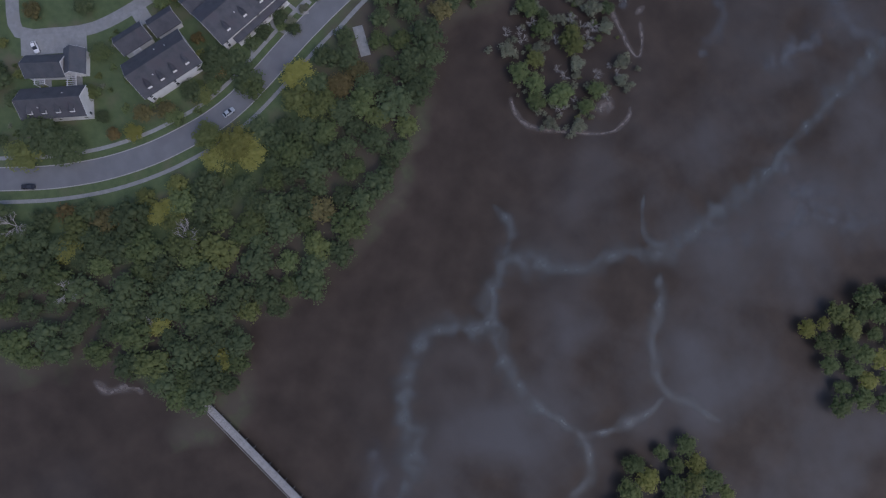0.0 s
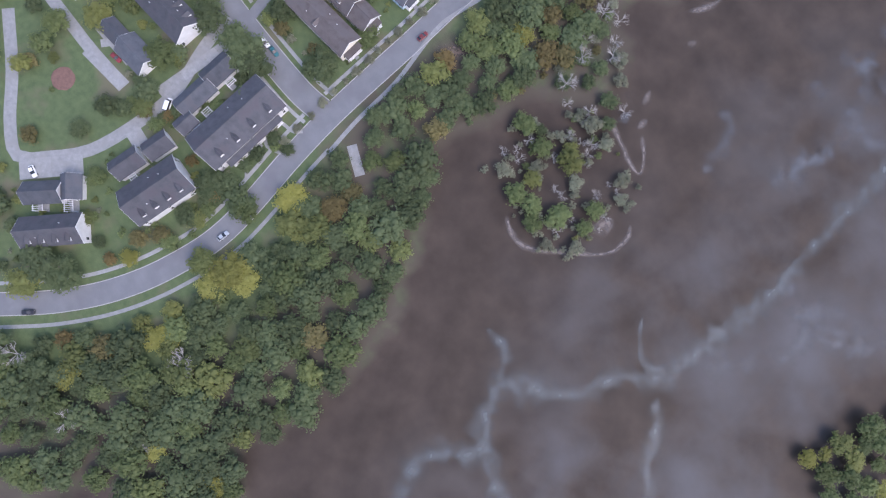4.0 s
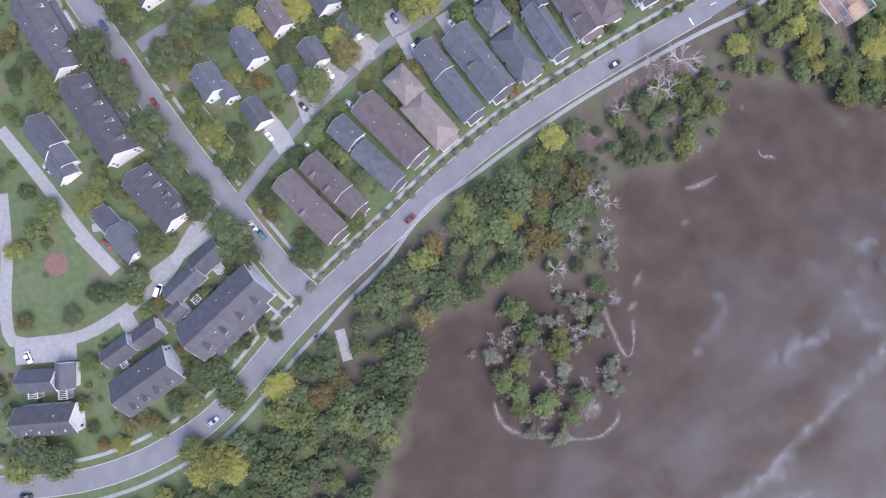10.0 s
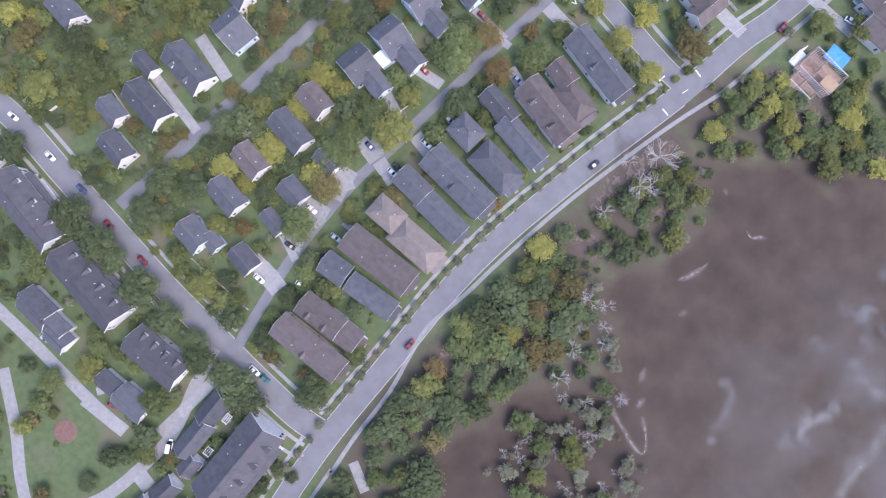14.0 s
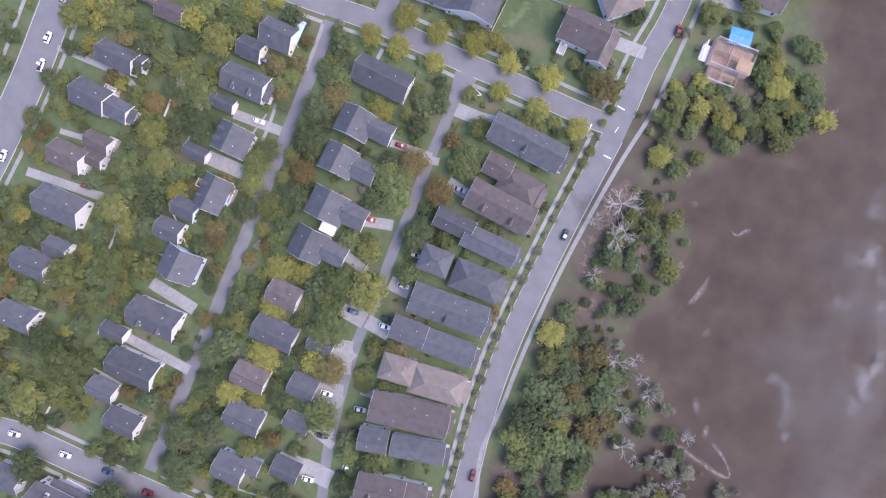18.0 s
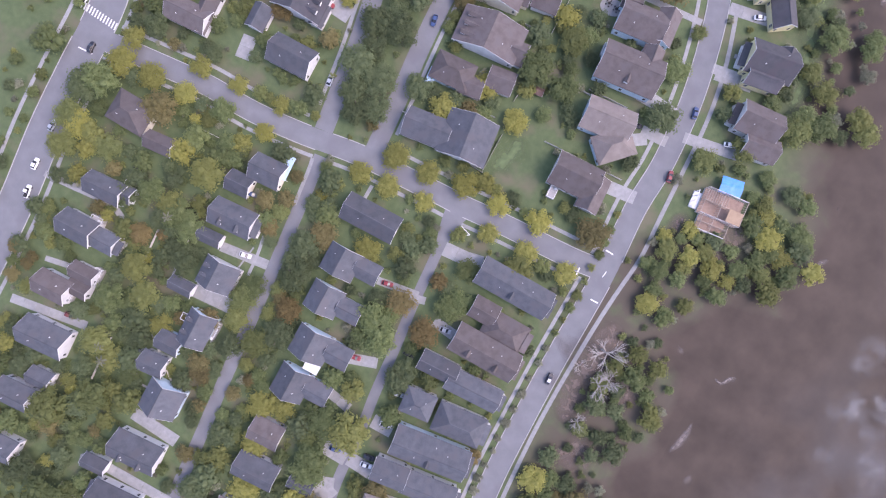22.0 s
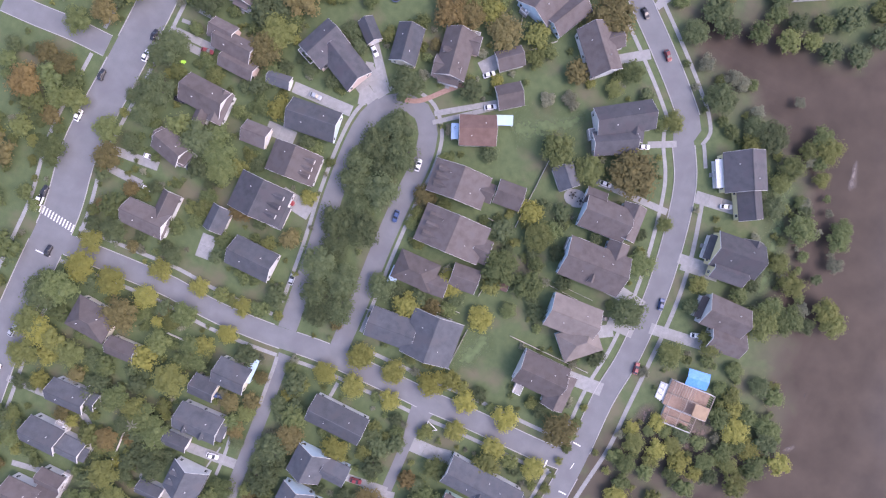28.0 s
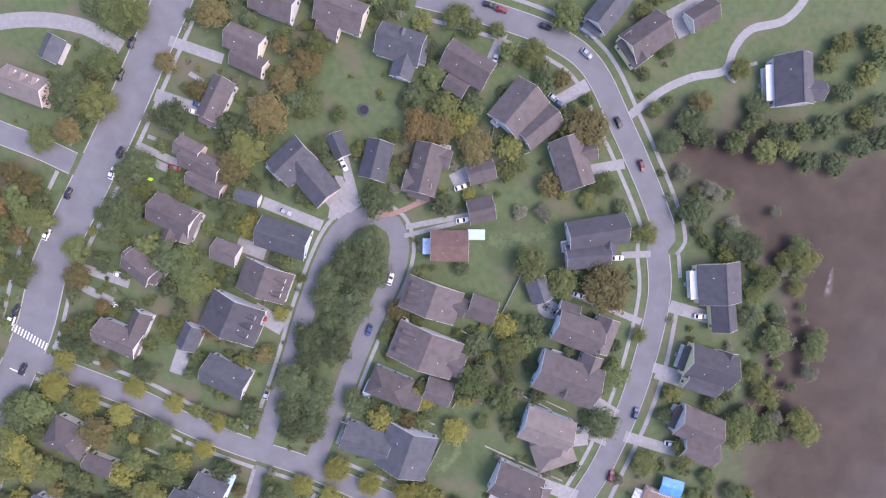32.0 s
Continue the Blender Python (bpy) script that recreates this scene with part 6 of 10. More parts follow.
for q in ((-181.8, 26, 5.8), (-196.9, 44.2, 4), (-183.8, -26.7, 5.8), (-159.1, -14.8, 5.8), (-180.2, -49.1, 2.2), (-190.1, -40.8, 4.9),
        (-113.2, -98, 6.2), (-145.9, -30.3, 4), (-100, -35.1, 3.5), (-122.1, -68.6, 3.1), (-98.4, -47.9, 3.5), (-126, 53.6, 4.9), (-98.6, 366.6, 4.4), (-101.5, 360.1, 3.5), (-76.7, 340.1, 4), (-90.9, 332.5, 5.8), (-68.2, 310.2, 4.9),
        (-94.7, 342.3, 2.7), (-104.5, 351.5, 4.9), (-91.9, 353, 3.1), (-76.4, 335.3, 4.4), (-94.7, 363.4, 4.9), (-63.5, 306.9, 4.9),
        (-86.3, 301.3, 5.3), (-79.8, 300.5, 5.8), (-105.3, 344.9, 4), (-84.1, 313.2, 4.9), (-87, 295.4, 5.8), (-92.1, 294.9, 4.9),):
    tree(*q, 'G')
for q in ((-239.9, 147.8, 4.9), (-241.6, 142.1, 5.3), (-240.1, 134.4, 4.9), (-229, 129.8, 5.8), (-282.1, 133.7, 5.8), (-274.4, 125.9, 5.8),
        (-274.9, 99.3, 5.3), (-266, 96.4, 4), (-285.5, 73.3, 7.5), (-271.3, 156.1, 5.8),
        (-194.5, 159, 6.2), (-85.5, -41, 5.3), (-108.5, 92.4, 5.3), (-109.2, 233.7, 4.4),
        (-108.1, 225.4, 4), (-95.8, 239.1, 4), (-105.6, 240.1, 2.4), (-89, 266.5, 2.7), (-87.6, 275, 3.5), (-101.1, 280.2, 4.9),
        (-91, 229.6, 3.5), (-82, 239.2, 4), (-72.9, 241.6, 3.5), (-112.5, 269.4, 4.9), (-67.9, 261.6, 4.4), (-91.9, 318.1, 4),):
    tree(*q, 'G')
for q in ((-108.5, 7.1, 2.0), (-110.4, 13.4, 2.0), (-111.6, 20.2, 1.7), (-113.7, 26.7, 2.1), (-115, 32.2, 1.6), (-116.2, 38.1, 1.4),
        (-117.1, 43.5, 2.1), (-118.3, 49.9, 2.0), (-119.6, 55, 1.6), (-120.8, 59.9, 1.6), (-121.9, 65.2, 2.0), (-123, 70.7, 1.8),
        (-123.8, 77, 2.1), (-125.5, 83.1, 2.0), (-126.3, 88.7, 1.6), (-127.2, 93.9, 1.7), (-128.1, 100.6, 1.8), (-128.9, 106.2, 2.0),
        (-129.5, 112.2, 1.7), (-130.1, 118.6, 2.1), (-131, 123.5, 2.0), (-131.2, 129.1, 1.7), (-130.8, 135.3, 1.4), (-131.5, 140.6, 1.6),
        (-131.6, 147.1, 2.1), (-131.3, 153, 1.8), (-131.2, 159.5, 2.0), (-131.6, 166.1, 1.4), (-131.1, 173, 1.7), (-131.5, 179.4, 1.7),):
    tree(*q, 'P')
for q in ((-131.1, 186.2, 1.7), (-130.7, 191.9, 1.4), (-130.8, 197.2, 2.1), (-130.3, 202.4, 2.1), (-130.4, 208.4, 1.6), (-130.6, 214.6, 1.7),
        (-130.2, 220.1, 2.1), (-130.7, 225.2, 2.0), (-131.1, 230.4, 2.1), (-131.4, 236.7, 1.6), (-237.1, 200.3, 2.7), (-244.4, 177.8, 3.5),
        (-231.8, 151.4, 2.9), (-230.6, 141.2, 3.1), (-228.9, 120.3, 3), (-237.7, 103.9, 3.3), (-227.7, 99.2, 3), (-222.2, 49.7, 3.1),
        (-230.9, 41.2, 3.2), (-276.6, 17.5, 3.7), (-284.7, 196.3, 3.7), (-172.7, 276.9, 3.2), (-242.5, -37.7, 3.7), (-174, 256.7, 3.2),
        (-289.8, 283.4, 3.7), (-330.3, 356.2, 3.7), (-198.3, 183.8, 3.2), (-306.2, 15.2, 3.7), (-317.6, 92, 3.2), (-193.8, -17.3, 3.2),):
    tree(*q, 'G')
for q in ((-168.9, 388.1, 3.2), (-188.9, -19.8, 3.7), (-218.7, 115.7, 3.2), (-133, -57.9, 3.7), (-214.5, 39.1, 3.7), 
        (-274.4, 191.4, 3.7), (-271.3, 336.3, 3.2),):
    tree(*q, 'G')
for q in ((-284.6, 47.5, 5.5), (-175.1, 147.7, 4.4), (-212.8, 46.9, 5.8), (-327.4, 262, 5.3),
        (-331.5, 284, 4.9), (-304.9, 261.6, 6.2), (-134.2, 276.4, 6.2), (-245.2, 314.2, 6.2), (-220.5, 243.5, 5.3),
        (-332.1, 184.3, 6.6), (-360.7, 300.7, 7.5), (-324, 309.1, 6.2), (-328, 288.4, 6.2), (-326.7, 271.2, 6.6),
        (-318.1, 217.8, 4.9), (-137, 405.3, 4.4), (-155.5, 389.3, 5.8), (-159.2, 379.9, 4.9), (-224.8, 70.3, 5.3), (-158.4, 47.9, 4),
        (-174.9, 142.8, 5.8), (-232.9, 4.5, 8), (-218.8, 5.3, 7.5), (-195.6, 6.9, 8), (-211.2, 5.8, 5.8), (-267.2, 2.2, 6.6),):
    tree(*q, 'D')
for q in ((-226.5, -3.8, 5.3), (-222.2, 38.6, 6.2), (-217.1, 26.9, 6.2), (-143.5, 12.4, 7.5), (-150.8, 11.6, 5.8), (-167.1, 9.8, 5.8),
        (-151.7, -54, 3.5), (-124.6, 32.9, 6.6), (-114.9, -89, 7.5), (-107.5, -84.8, 6.6), (-108, -24.4, 5.8), (-161.2, 7.6, 6.2),
        (-180.8, 7.5, 6.6), (-151.2, 32.5, 5.3), (-125.6, 5.6, 6.6), (-138.1, 13.1, 6.6), (-116.2, 358.1, 6.2),
        (-122.9, 358.9, 4.4), (-140.4, 361.7, 5.8), (-91.9, 339.9, 2.9), (-70.9, 302.1, 3.1), (-230.5, 170.7, 5.8),
        (-227.8, 159.1, 6.2), (-223.1, 136.6, 5.8), (-237.7, 124, 4.9), (-267.5, 143.8, 5.3), (-299, 155.6, 4.9), (-283.4, 154.3, 4),):
    tree(*q, 'D')
for q in ((-76.5, 273.7, 4), (-103, 335.9, 4.4), (-235.2, 186.2, 3.4), (-242.9, 166.4, 3), (-232.7, 163, 3.3),
        (-238.3, 113, 3.5), (-236.8, 91.9, 2.9), (-225.2, 88.7, 2.9), (-233.4, 65.4, 2.8), (-223.8, 60.6, 2.9), (-231.5, 31.3, 2.7),
        (-222.6, 25.3, 2.8), (-232.7, 19.4, 3.5), (-175.1, 408.9, 3.2), (-167.3, 284.1, 3.2), (-179.8, 297.3, 3.2), (-163.8, -94.6, 3.2),
        (-266.5, 20.8, 3.2), (-242.9, -18.9, 3.7), (-195.4, 65.5, 3.7), (-196.9, 165.7, 3.7), (-360.3, 308.7, 3.7), (-251.7, 371.1, 3.7),
        (-312.2, 29, 3.7), (-193.3, 252.1, 3.2), (-240.7, -26.8, 3.2), (-288.8, 300.1, 3.2), (-294.8, 218.5, 3.7), (-194.9, 85.1, 3.2),):
    tree(*q, 'D')
for q in ((-272.2, 376.6, 3.7), (-223.4, -29.3, 3.2), (-280.5, 304.3, 3.2), (-174.8, 181.7, 3.2), (-240.9, 18.3, 3.7), (-272.3, 323.6, 3.7),
        (-135.8, 5.5, 3.2), (-371.3, 212.5, 3.7), (-243.5, 119.1, 3.7),):
    tree(*q, 'D')
for q in ((-189.4, 337.2, 3.1), (-196.8, 333.5, 3.1), (-112.1, 374.9, 2.2), (-73.1, 327.4, 2.9), (-82.9, 343.7, 1.8),
        (-139, 371.6, 3.3), (-134.8, 371.3, 3.1), (-98.2, 357.5, 2.7), (-117.7, 259, 2.4),):
    tree(*q, 'P')
for q in ((-246.2, 289.9, 6.2), (-241.5, 299.3, 6.0), (-235.6, 290.9, 6.2), (-246.7, 274.3, 6.2), (-236, 275.3, 6.6), (-249, 281.5, 5.0), (-246.2, 257.8, 6.2), (-236.3, 259.2, 6.4), (-245, 240.8, 6.6), (-234, 239, 6.4), (-238.6, 283.3, 4.8), (-242.5, 249.5, 5.4),
        (-236.6, 225.2, 6.2), (-230.6, 228.8, 5.6), (-241.5, 230.5, 5.6), (-241, 266.5, 4.4),):
    tree(*q, 'D')
for q in ((-75.5, -102.7, 5.2), (-69.8, -64.8, 4.8), (-36.9, -89.9, 4.6), (-19.8, -81.4, 4.8), (-13.8, -78.8, 4.6), (-75.8, -42.5, 5.8),):
    tree(*q, 'Y')
for q in ((-223.1, 307.2, 2.9),):
    tree(*q, 'P')
for q in ((-221.6, 347, 6.6), (-243.5, 345.2, 6.2), (-235.9, 347.9, 5.8),):
    tree(*q, 'O')
GREEN = []
GREEN += [(-90.2, -104.7, 4, 'D'), (-74.3, -15.1, 4.1, 'D'), (-84.9, 30.8, 3.9, 'G'), (-55.7, -84.1, 4.8, 'G'), (-30.7, -61.6, 6.4, 'D'), (-56.8, -52.4, 4.4, 'G'), (-74.3, 28.9, 3.9, 'D'), (-25.2, -33.9, 5.2, 'D'),
    (-41, -68.3, 6.5, 'D'), (-51.5, -92, 6.9, 'D'), (-70.5, -49.9, 5.6, 'D'), (-84.2, -90.5, 4.4, 'D'), (-46.9, -26.3, 6.2, 'D'), (-80.8, -6.5, 5.8, 'G'), (-73.4, 0.6, 5.7, 'G'), (-67, 12.5, 5.7, 'G'),
    (-41, -20.9, 5.4, 'O'), (-66.7, -86.9, 6.3, 'D'), (-76.2, -112.3, 5.7, 'D'), (-82.2, -125.3, 4.1, 'G'), (-76, -59.7, 4.1, 'G'), (-68.5, -110.8, 5.8, 'G'), (-55.2, -15.6, 6.2, 'D'), (-59.9, 32.2, 5.6, 'D'),
    (-85.1, 17.3, 4.8, 'D'), (-64.8, -67.4, 4.3, 'G'), (-62.2, -79.9, 6.4, 'G'), (-56.5, -68.2, 6.5, 'G'), (-45, 15, 4.3, 'D'), (-72, 17.9, 4.8, 'D'), (-45.3, -75.1, 5.2, 'D'), (-24, -23.4, 5.2, 'D')]
GREEN += [(-25.9, -52, 5.6, 'D'), (-80.3, -96.7, 5.4, 'G'), (-77.6, -130.4, 4, 'D'), (-63.1, 38.8, 4.3, 'D'), (-41.1, -11.7, 4.5, 'D'), (-46.8, -59.4, 6.9, 'G'), (-64, -55.1, 6, 'D'), (-74.4, -123.7, 4.1, 'D'),
    (-51.2, 21.9, 4.6, 'G'), (-67.6, 5, 5.5, 'D'), (-95, -125.9, 4.7, 'D'), (-80.4, 37.9, 4.3, 'G'), (-71.4, -116.7, 4.1, 'D'), (-56.5, -0.6, 4, 'D'), (-76.3, -139.2, 5.7, 'O'), (-62.9, -47.8, 3.9, 'D'),
    (-70.4, -100.4, 4.8, 'D'), (-31.1, -15, 6.7, 'G'), (-88.5, 10.5, 4.9, 'D'), (-63.2, -39.7, 4.2, 'D'), (-59.3, -29.6, 4.5, 'G'), (-50.1, -43.6, 5.4, 'G'), (-40.4, -83, 6.8, 'D'), (-50.5, -34.3, 5.4, 'D'),
    (-42.8, -36, 6.1, 'D'), (-19.2, -52.7, 3.9, 'D'), (-60.4, 22.6, 6.8, 'D'), (-82.2, 2.3, 5.1, 'D'), (-97.6, -118, 6.7, 'D'), (-91.6, 36.3, 4.1, 'D'), (-59.2, 14.4, 5.1, 'G'), (-101.5, -124.8, 5, 'D')]
GREEN += [(-61.9, -114.1, 4.3, 'D'), (-70.8, -21.6, 4.7, 'D'), (-39.9, -28.7, 4, 'G'), (-64.1, -17.8, 6.6, 'G'), (-77.7, -24.8, 5.3, 'D'), (-47.7, -3.4, 4.7, 'G'), (-78, -85.7, 4.9, 'O'), (-69, -129, 4.1, 'G'),
    (-23.4, -44.9, 4.2, 'G'), (-19.4, -38.3, 5.9, 'D'), (-31.4, -40.6, 4.3, 'G'), (-55.2, -102.2, 4, 'D'), (-68.4, 44.8, 4.3, 'D'), (-30.4, -28.7, 5.3, 'G'), (-42.7, 9, 3.9, 'D'), (-36.4, -50.4, 6.4, 'D'),
    (-77.7, -104.4, 4.4, 'D'), (-77.8, -71.3, 4, 'G'), (-83.3, -109.3, 4.7, 'D'), (-61.9, -10.4, 3.9, 'D'), (-37.8, -75.4, 5.4, 'G'), (-47.4, -82.1, 4.3, 'D'), (-48.4, -50.2, 4.3, 'G'), (-27.7, -68.9, 5.2, 'D'),
    (-38, 2.1, 5.8, 'D'), (-64.7, -4.6, 4.9, 'G'), (-52, 9.2, 5.7, 'D'), (-35.7, -6.1, 5.3, 'D'), (-42.6, -91.5, 4.5, 'D'), (-65, -96, 4.4, 'G'), (-48.7, -68.9, 5.3, 'G'), (-56.9, -60.4, 4.5, 'D')]
GREEN += [(-65, -26.1, 3.9, 'D'), (-23.7, -61.5, 4.3, 'G'), (-49, -17.9, 4, 'D'), (-88.8, -112.8, 4.3, 'D'), (-69.7, -10.4, 5, 'D'), (-82.5, -136.1, 4.7, 'D'), (-73.7, -78.3, 6.7, 'D'), (-55.5, -38.9, 4.7, 'D'),
    (-74.3, -5.9, 4.2, 'G'), (-42.1, -45, 4.2, 'D'), (-53.3, -77.5, 5.3, 'D'), (-87.5, -97, 4.1, 'O'), (-55.8, -7.4, 5.3, 'D'), (-72.8, -41.3, 5.3, 'G'), (-88.9, -121.2, 5.2, 'G'), (-68.2, 23.1, 4.7, 'D'),
    (-78.7, 18, 4.2, 'O'), (-88.5, -132.4, 4.2, 'G'), (-52.4, -108.5, 4.7, 'D'), (-92.1, 20.8, 4, 'D'), (-75.7, 46.5, 6.8, 'D'), (-61.1, 5.5, 4.5, 'D'), (-81.7, -118.4, 6.4, 'D'), (-61, -105.2, 5.5, 'D'),
    (-68.9, 33.1, 4.8, 'D'), (-58.4, -22.9, 4.6, 'D'), (-72.6, 38.5, 5.1, 'D'), (-45.9, -97.6, 5.2, 'D'), (-72.9, -92.5, 5.4, 'D'), (-69, -60.9, 5.5, 'G'), (-64.5, -124, 4.3, 'D'), (-39, -111.9, 4.8, 'G')]
GREEN += [(-22.1, -86.6, 6.5, 'D'), (-25.2, -97.9, 6.1, 'G'), (-44.1, -104.7, 4.3, 'D'), (-10.3, -73.8, 4.2, 'G'), (-46.8, -121.3, 5.6, 'D'), (-54, -122.8, 5, 'D'), (-12.4, -84.1, 6.2, 'D'), (-30.5, -77.7, 6.3, 'D'),
    (-28.9, -104.6, 5.7, 'D'), (-57.4, -133.4, 5.5, 'G'), (-37.8, -98.2, 6.4, 'G'), (-30.4, -89.4, 3.9, 'D'), (-16.1, -69.7, 5.2, 'D'), (-17.5, -98.1, 5.3, 'D'), (-7, -90.6, 5.7, 'D'), (-11.1, -96.4, 4.8, 'G'),
    (-61.5, -141.1, 4.6, 'D'), (-22.1, -77.5, 6.5, 'D'), (-50.7, -131.9, 4.5, 'G'), (-50.2, -114.9, 4.4, 'D'), (-6.4, -80.8, 4.2, 'D'), (-14.9, -91.3, 4.6, 'G'), (-91.2, 89.1, 4.2, 'D'), (-93.4, 125.3, 3.9, 'G'),
    (-100.5, 59.3, 4.8, 'D'), (-94.9, 97.4, 6, 'G'), (-87.3, 83.3, 3.8, 'D'), (-84.3, 120.1, 5.6, 'D'), (-108.8, 112.2, 5.6, 'D'), (-100.7, 137.6, 3.9, 'D'), (-96.3, 47.2, 6, 'D'), (-91, 69.2, 5.7, 'D')]
GREEN += [(-106.9, 136.3, 3.9, 'G'), (-97.2, 81.6, 3.7, 'D'), (-80.9, 88.3, 4.5, 'G'), (-81.1, 77.8, 4.9, 'D'), (-110.4, 123.4, 4.9, 'G'), (-86.8, 99.6, 5.6, 'D'), (-104, 85.8, 4.8, 'G'), (-102.9, 73.8, 4.3, 'O'),
    (-84.2, 106.9, 5.7, 'O'), (-83.5, 63, 4.4, 'D'), (-100.5, 110.4, 5.9, 'D'), (-108.6, 101.1, 5.8, 'D'), (-92.3, 55, 3.9, 'G'), (-82.1, 56.9, 4.8, 'O'), (-102.1, 103.2, 4, 'D'), (-91.5, 113.9, 4.1, 'G'),
    (-88.8, 46.4, 4.5, 'D'), (-101.5, 123.8, 5.5, 'D'), (-100.8, 67.7, 5.4, 'G'), (-95.4, 133.2, 4.7, 'O'), (-93.3, 75.8, 4.2, 'D'), (-111.5, 143.7, 4.1, 'D'), (-81.6, 95, 4.7, 'D'), (-81, 113.6, 5, 'O'),
    (-87.3, 127.3, 5.5, 'D'), (-102.6, 96.3, 4.3, 'D'), (-104, 116.5, 4.3, 'D'), (-101.1, 52.1, 3.9, 'D'), (-98, 89.9, 4.8, 'G'), (-93.7, 63.3, 4.4, 'D'), (-84.3, 71.1, 4.8, 'D'), (-106.5, 128.9, 3.9, 'G')]
GREEN += [(-96.6, 118.2, 4.3, 'O'), (-98.2, 40.4, 4.2, 'D'), (-97.4, 170.7, 3.5, 'D'), (-97.2, 184.7, 4.7, 'G'), (-105.7, 169.4, 4.7, 'D'), (-105.9, 158.3, 3.3, 'G'), (-107.3, 176.7, 4.1, 'G'), (-85, 174.4, 4.8, 'G'),
    (-90.9, 192, 3.9, 'G'), (-98.2, 159.1, 3.6, 'D'), (-99.9, 193.4, 3.9, 'G'), (-97.9, 151.5, 3, 'D'), (-89.7, 181.3, 3.2, 'G'), (-89.8, 164.9, 3, 'G'), (-105.6, 185.7, 4.1, 'G'), (-90.9, 156.4, 4.6, 'D'),
    (-99.8, 177.7, 3.1, 'D'), (-85.3, 256.6, 4.4, 'G'), (-64.4, 245.8, 4.9, 'G'), (-68.3, 236.6, 4.9, 'G'), (-64.6, 255.9, 4.8, 'D'), (-77.6, 245.4, 4, 'G'), (-84.6, 226.9, 3.8, 'G'), (-92.8, 218, 3.4, 'G'),
    (-95, 245, 3.9, 'D'), (-100.1, 225.6, 3.4, 'G'), (-100.8, 235.4, 4, 'Y'), (-74.7, 261.1, 3.6, 'G')]
GREEN += [(-77.6, 235.1, 3.5, 'D'), (-56.3, 251.3, 4.6, 'Y'), (-98, 210.7, 4.1, 'G'), (-91.3, 235.1, 4.8, 'Y'), (-84.3, 265.8, 3.7, 'G'), (-106.3, 218, 3.7, 'G'), (-104.6, 244.5, 3.5, 'Y'), (-111.8, 237.9, 3.2, 'Y'),
    (-87, 244.4, 3.2, 'G'), (-63.2, 261.4, 2.8, 'G'), (-100.4, 242.9, 3, 'G'), (-81.3, 261.8, 3.8, 'Y'), (-100.2, 230.4, 3.5, 'G'), (-83.2, 233.3, 3.3, 'Y'), (-113, 226, 3.3, 'G'), (-69.5, 272.4, 3.9, 'G'),
    (-74.2, 249.7, 3.5, 'G'), (-100.9, 418.2, 4.7, 'G'), (-97.1, 408.1, 4.4, 'D'), (-111.3, 422.5, 4.2, 'D'), (-111.3, 395.6, 4.3, 'D'), (-110.5, 409.7, 5.2, 'D'), (-120.7, 430.3, 4.1, 'G'), (-119.3, 396.2, 3.7, 'G'),
    (-106.8, 431.8, 4.7, 'G'), (-101.3, 399.5, 4.6, 'D'), (-137.8, 390.3, 4.4, 'G'), (-110.9, 445.1, 4.6, 'G'), (-126.7, 400, 4, 'D'), (-119.9, 438.3, 4.3, 'G'), (-103.8, 439.8, 4.9, 'G'), (-96.9, 424.9, 4.3, 'D')]
GREEN += [(-148.5, 386.7, 4.4, 'D'), (-117.8, 404, 4.1, 'G'), (-90.7, 415, 5.2, 'D'), (-127.1, 391.9, 4.6, 'G'), (-135, 399.1, 3.9, 'G'), (-135.2, 364.1, 2.4, 'D'), (-129.8, 354, 3, 'G'), (-149.9, 372.3, 3.4, 'P'),
    (-142.3, 369.2, 2.3, 'G'), (-121.6, 353.1, 4.3, 'G'), (-124.8, 364.9, 2.7, 'P'), (-130.8, 372.6, 2.4, 'G')]
GREEN += [(108.1, 117.8, 4.4, 'G'), (101.6, 147.2, 4.1, 'Y'), (134.6, 125.7, 3.8, 'G'), (126.9, 111.3, 4.4, 'G'),
    (120.2, 144.4, 3.5, 'G'), (101.8, 129.4, 3.9, 'G'), (129.7, 142.9, 4.2, 'G'), (138.2, 142.4, 3.7, 'G'), (120, 107.5, 3.2, 'G'), (117.9, 133.6, 3, 'G'), (107.9, 168.1, 3.8, 'Y'), (126.2, 124, 3.1, 'G')]
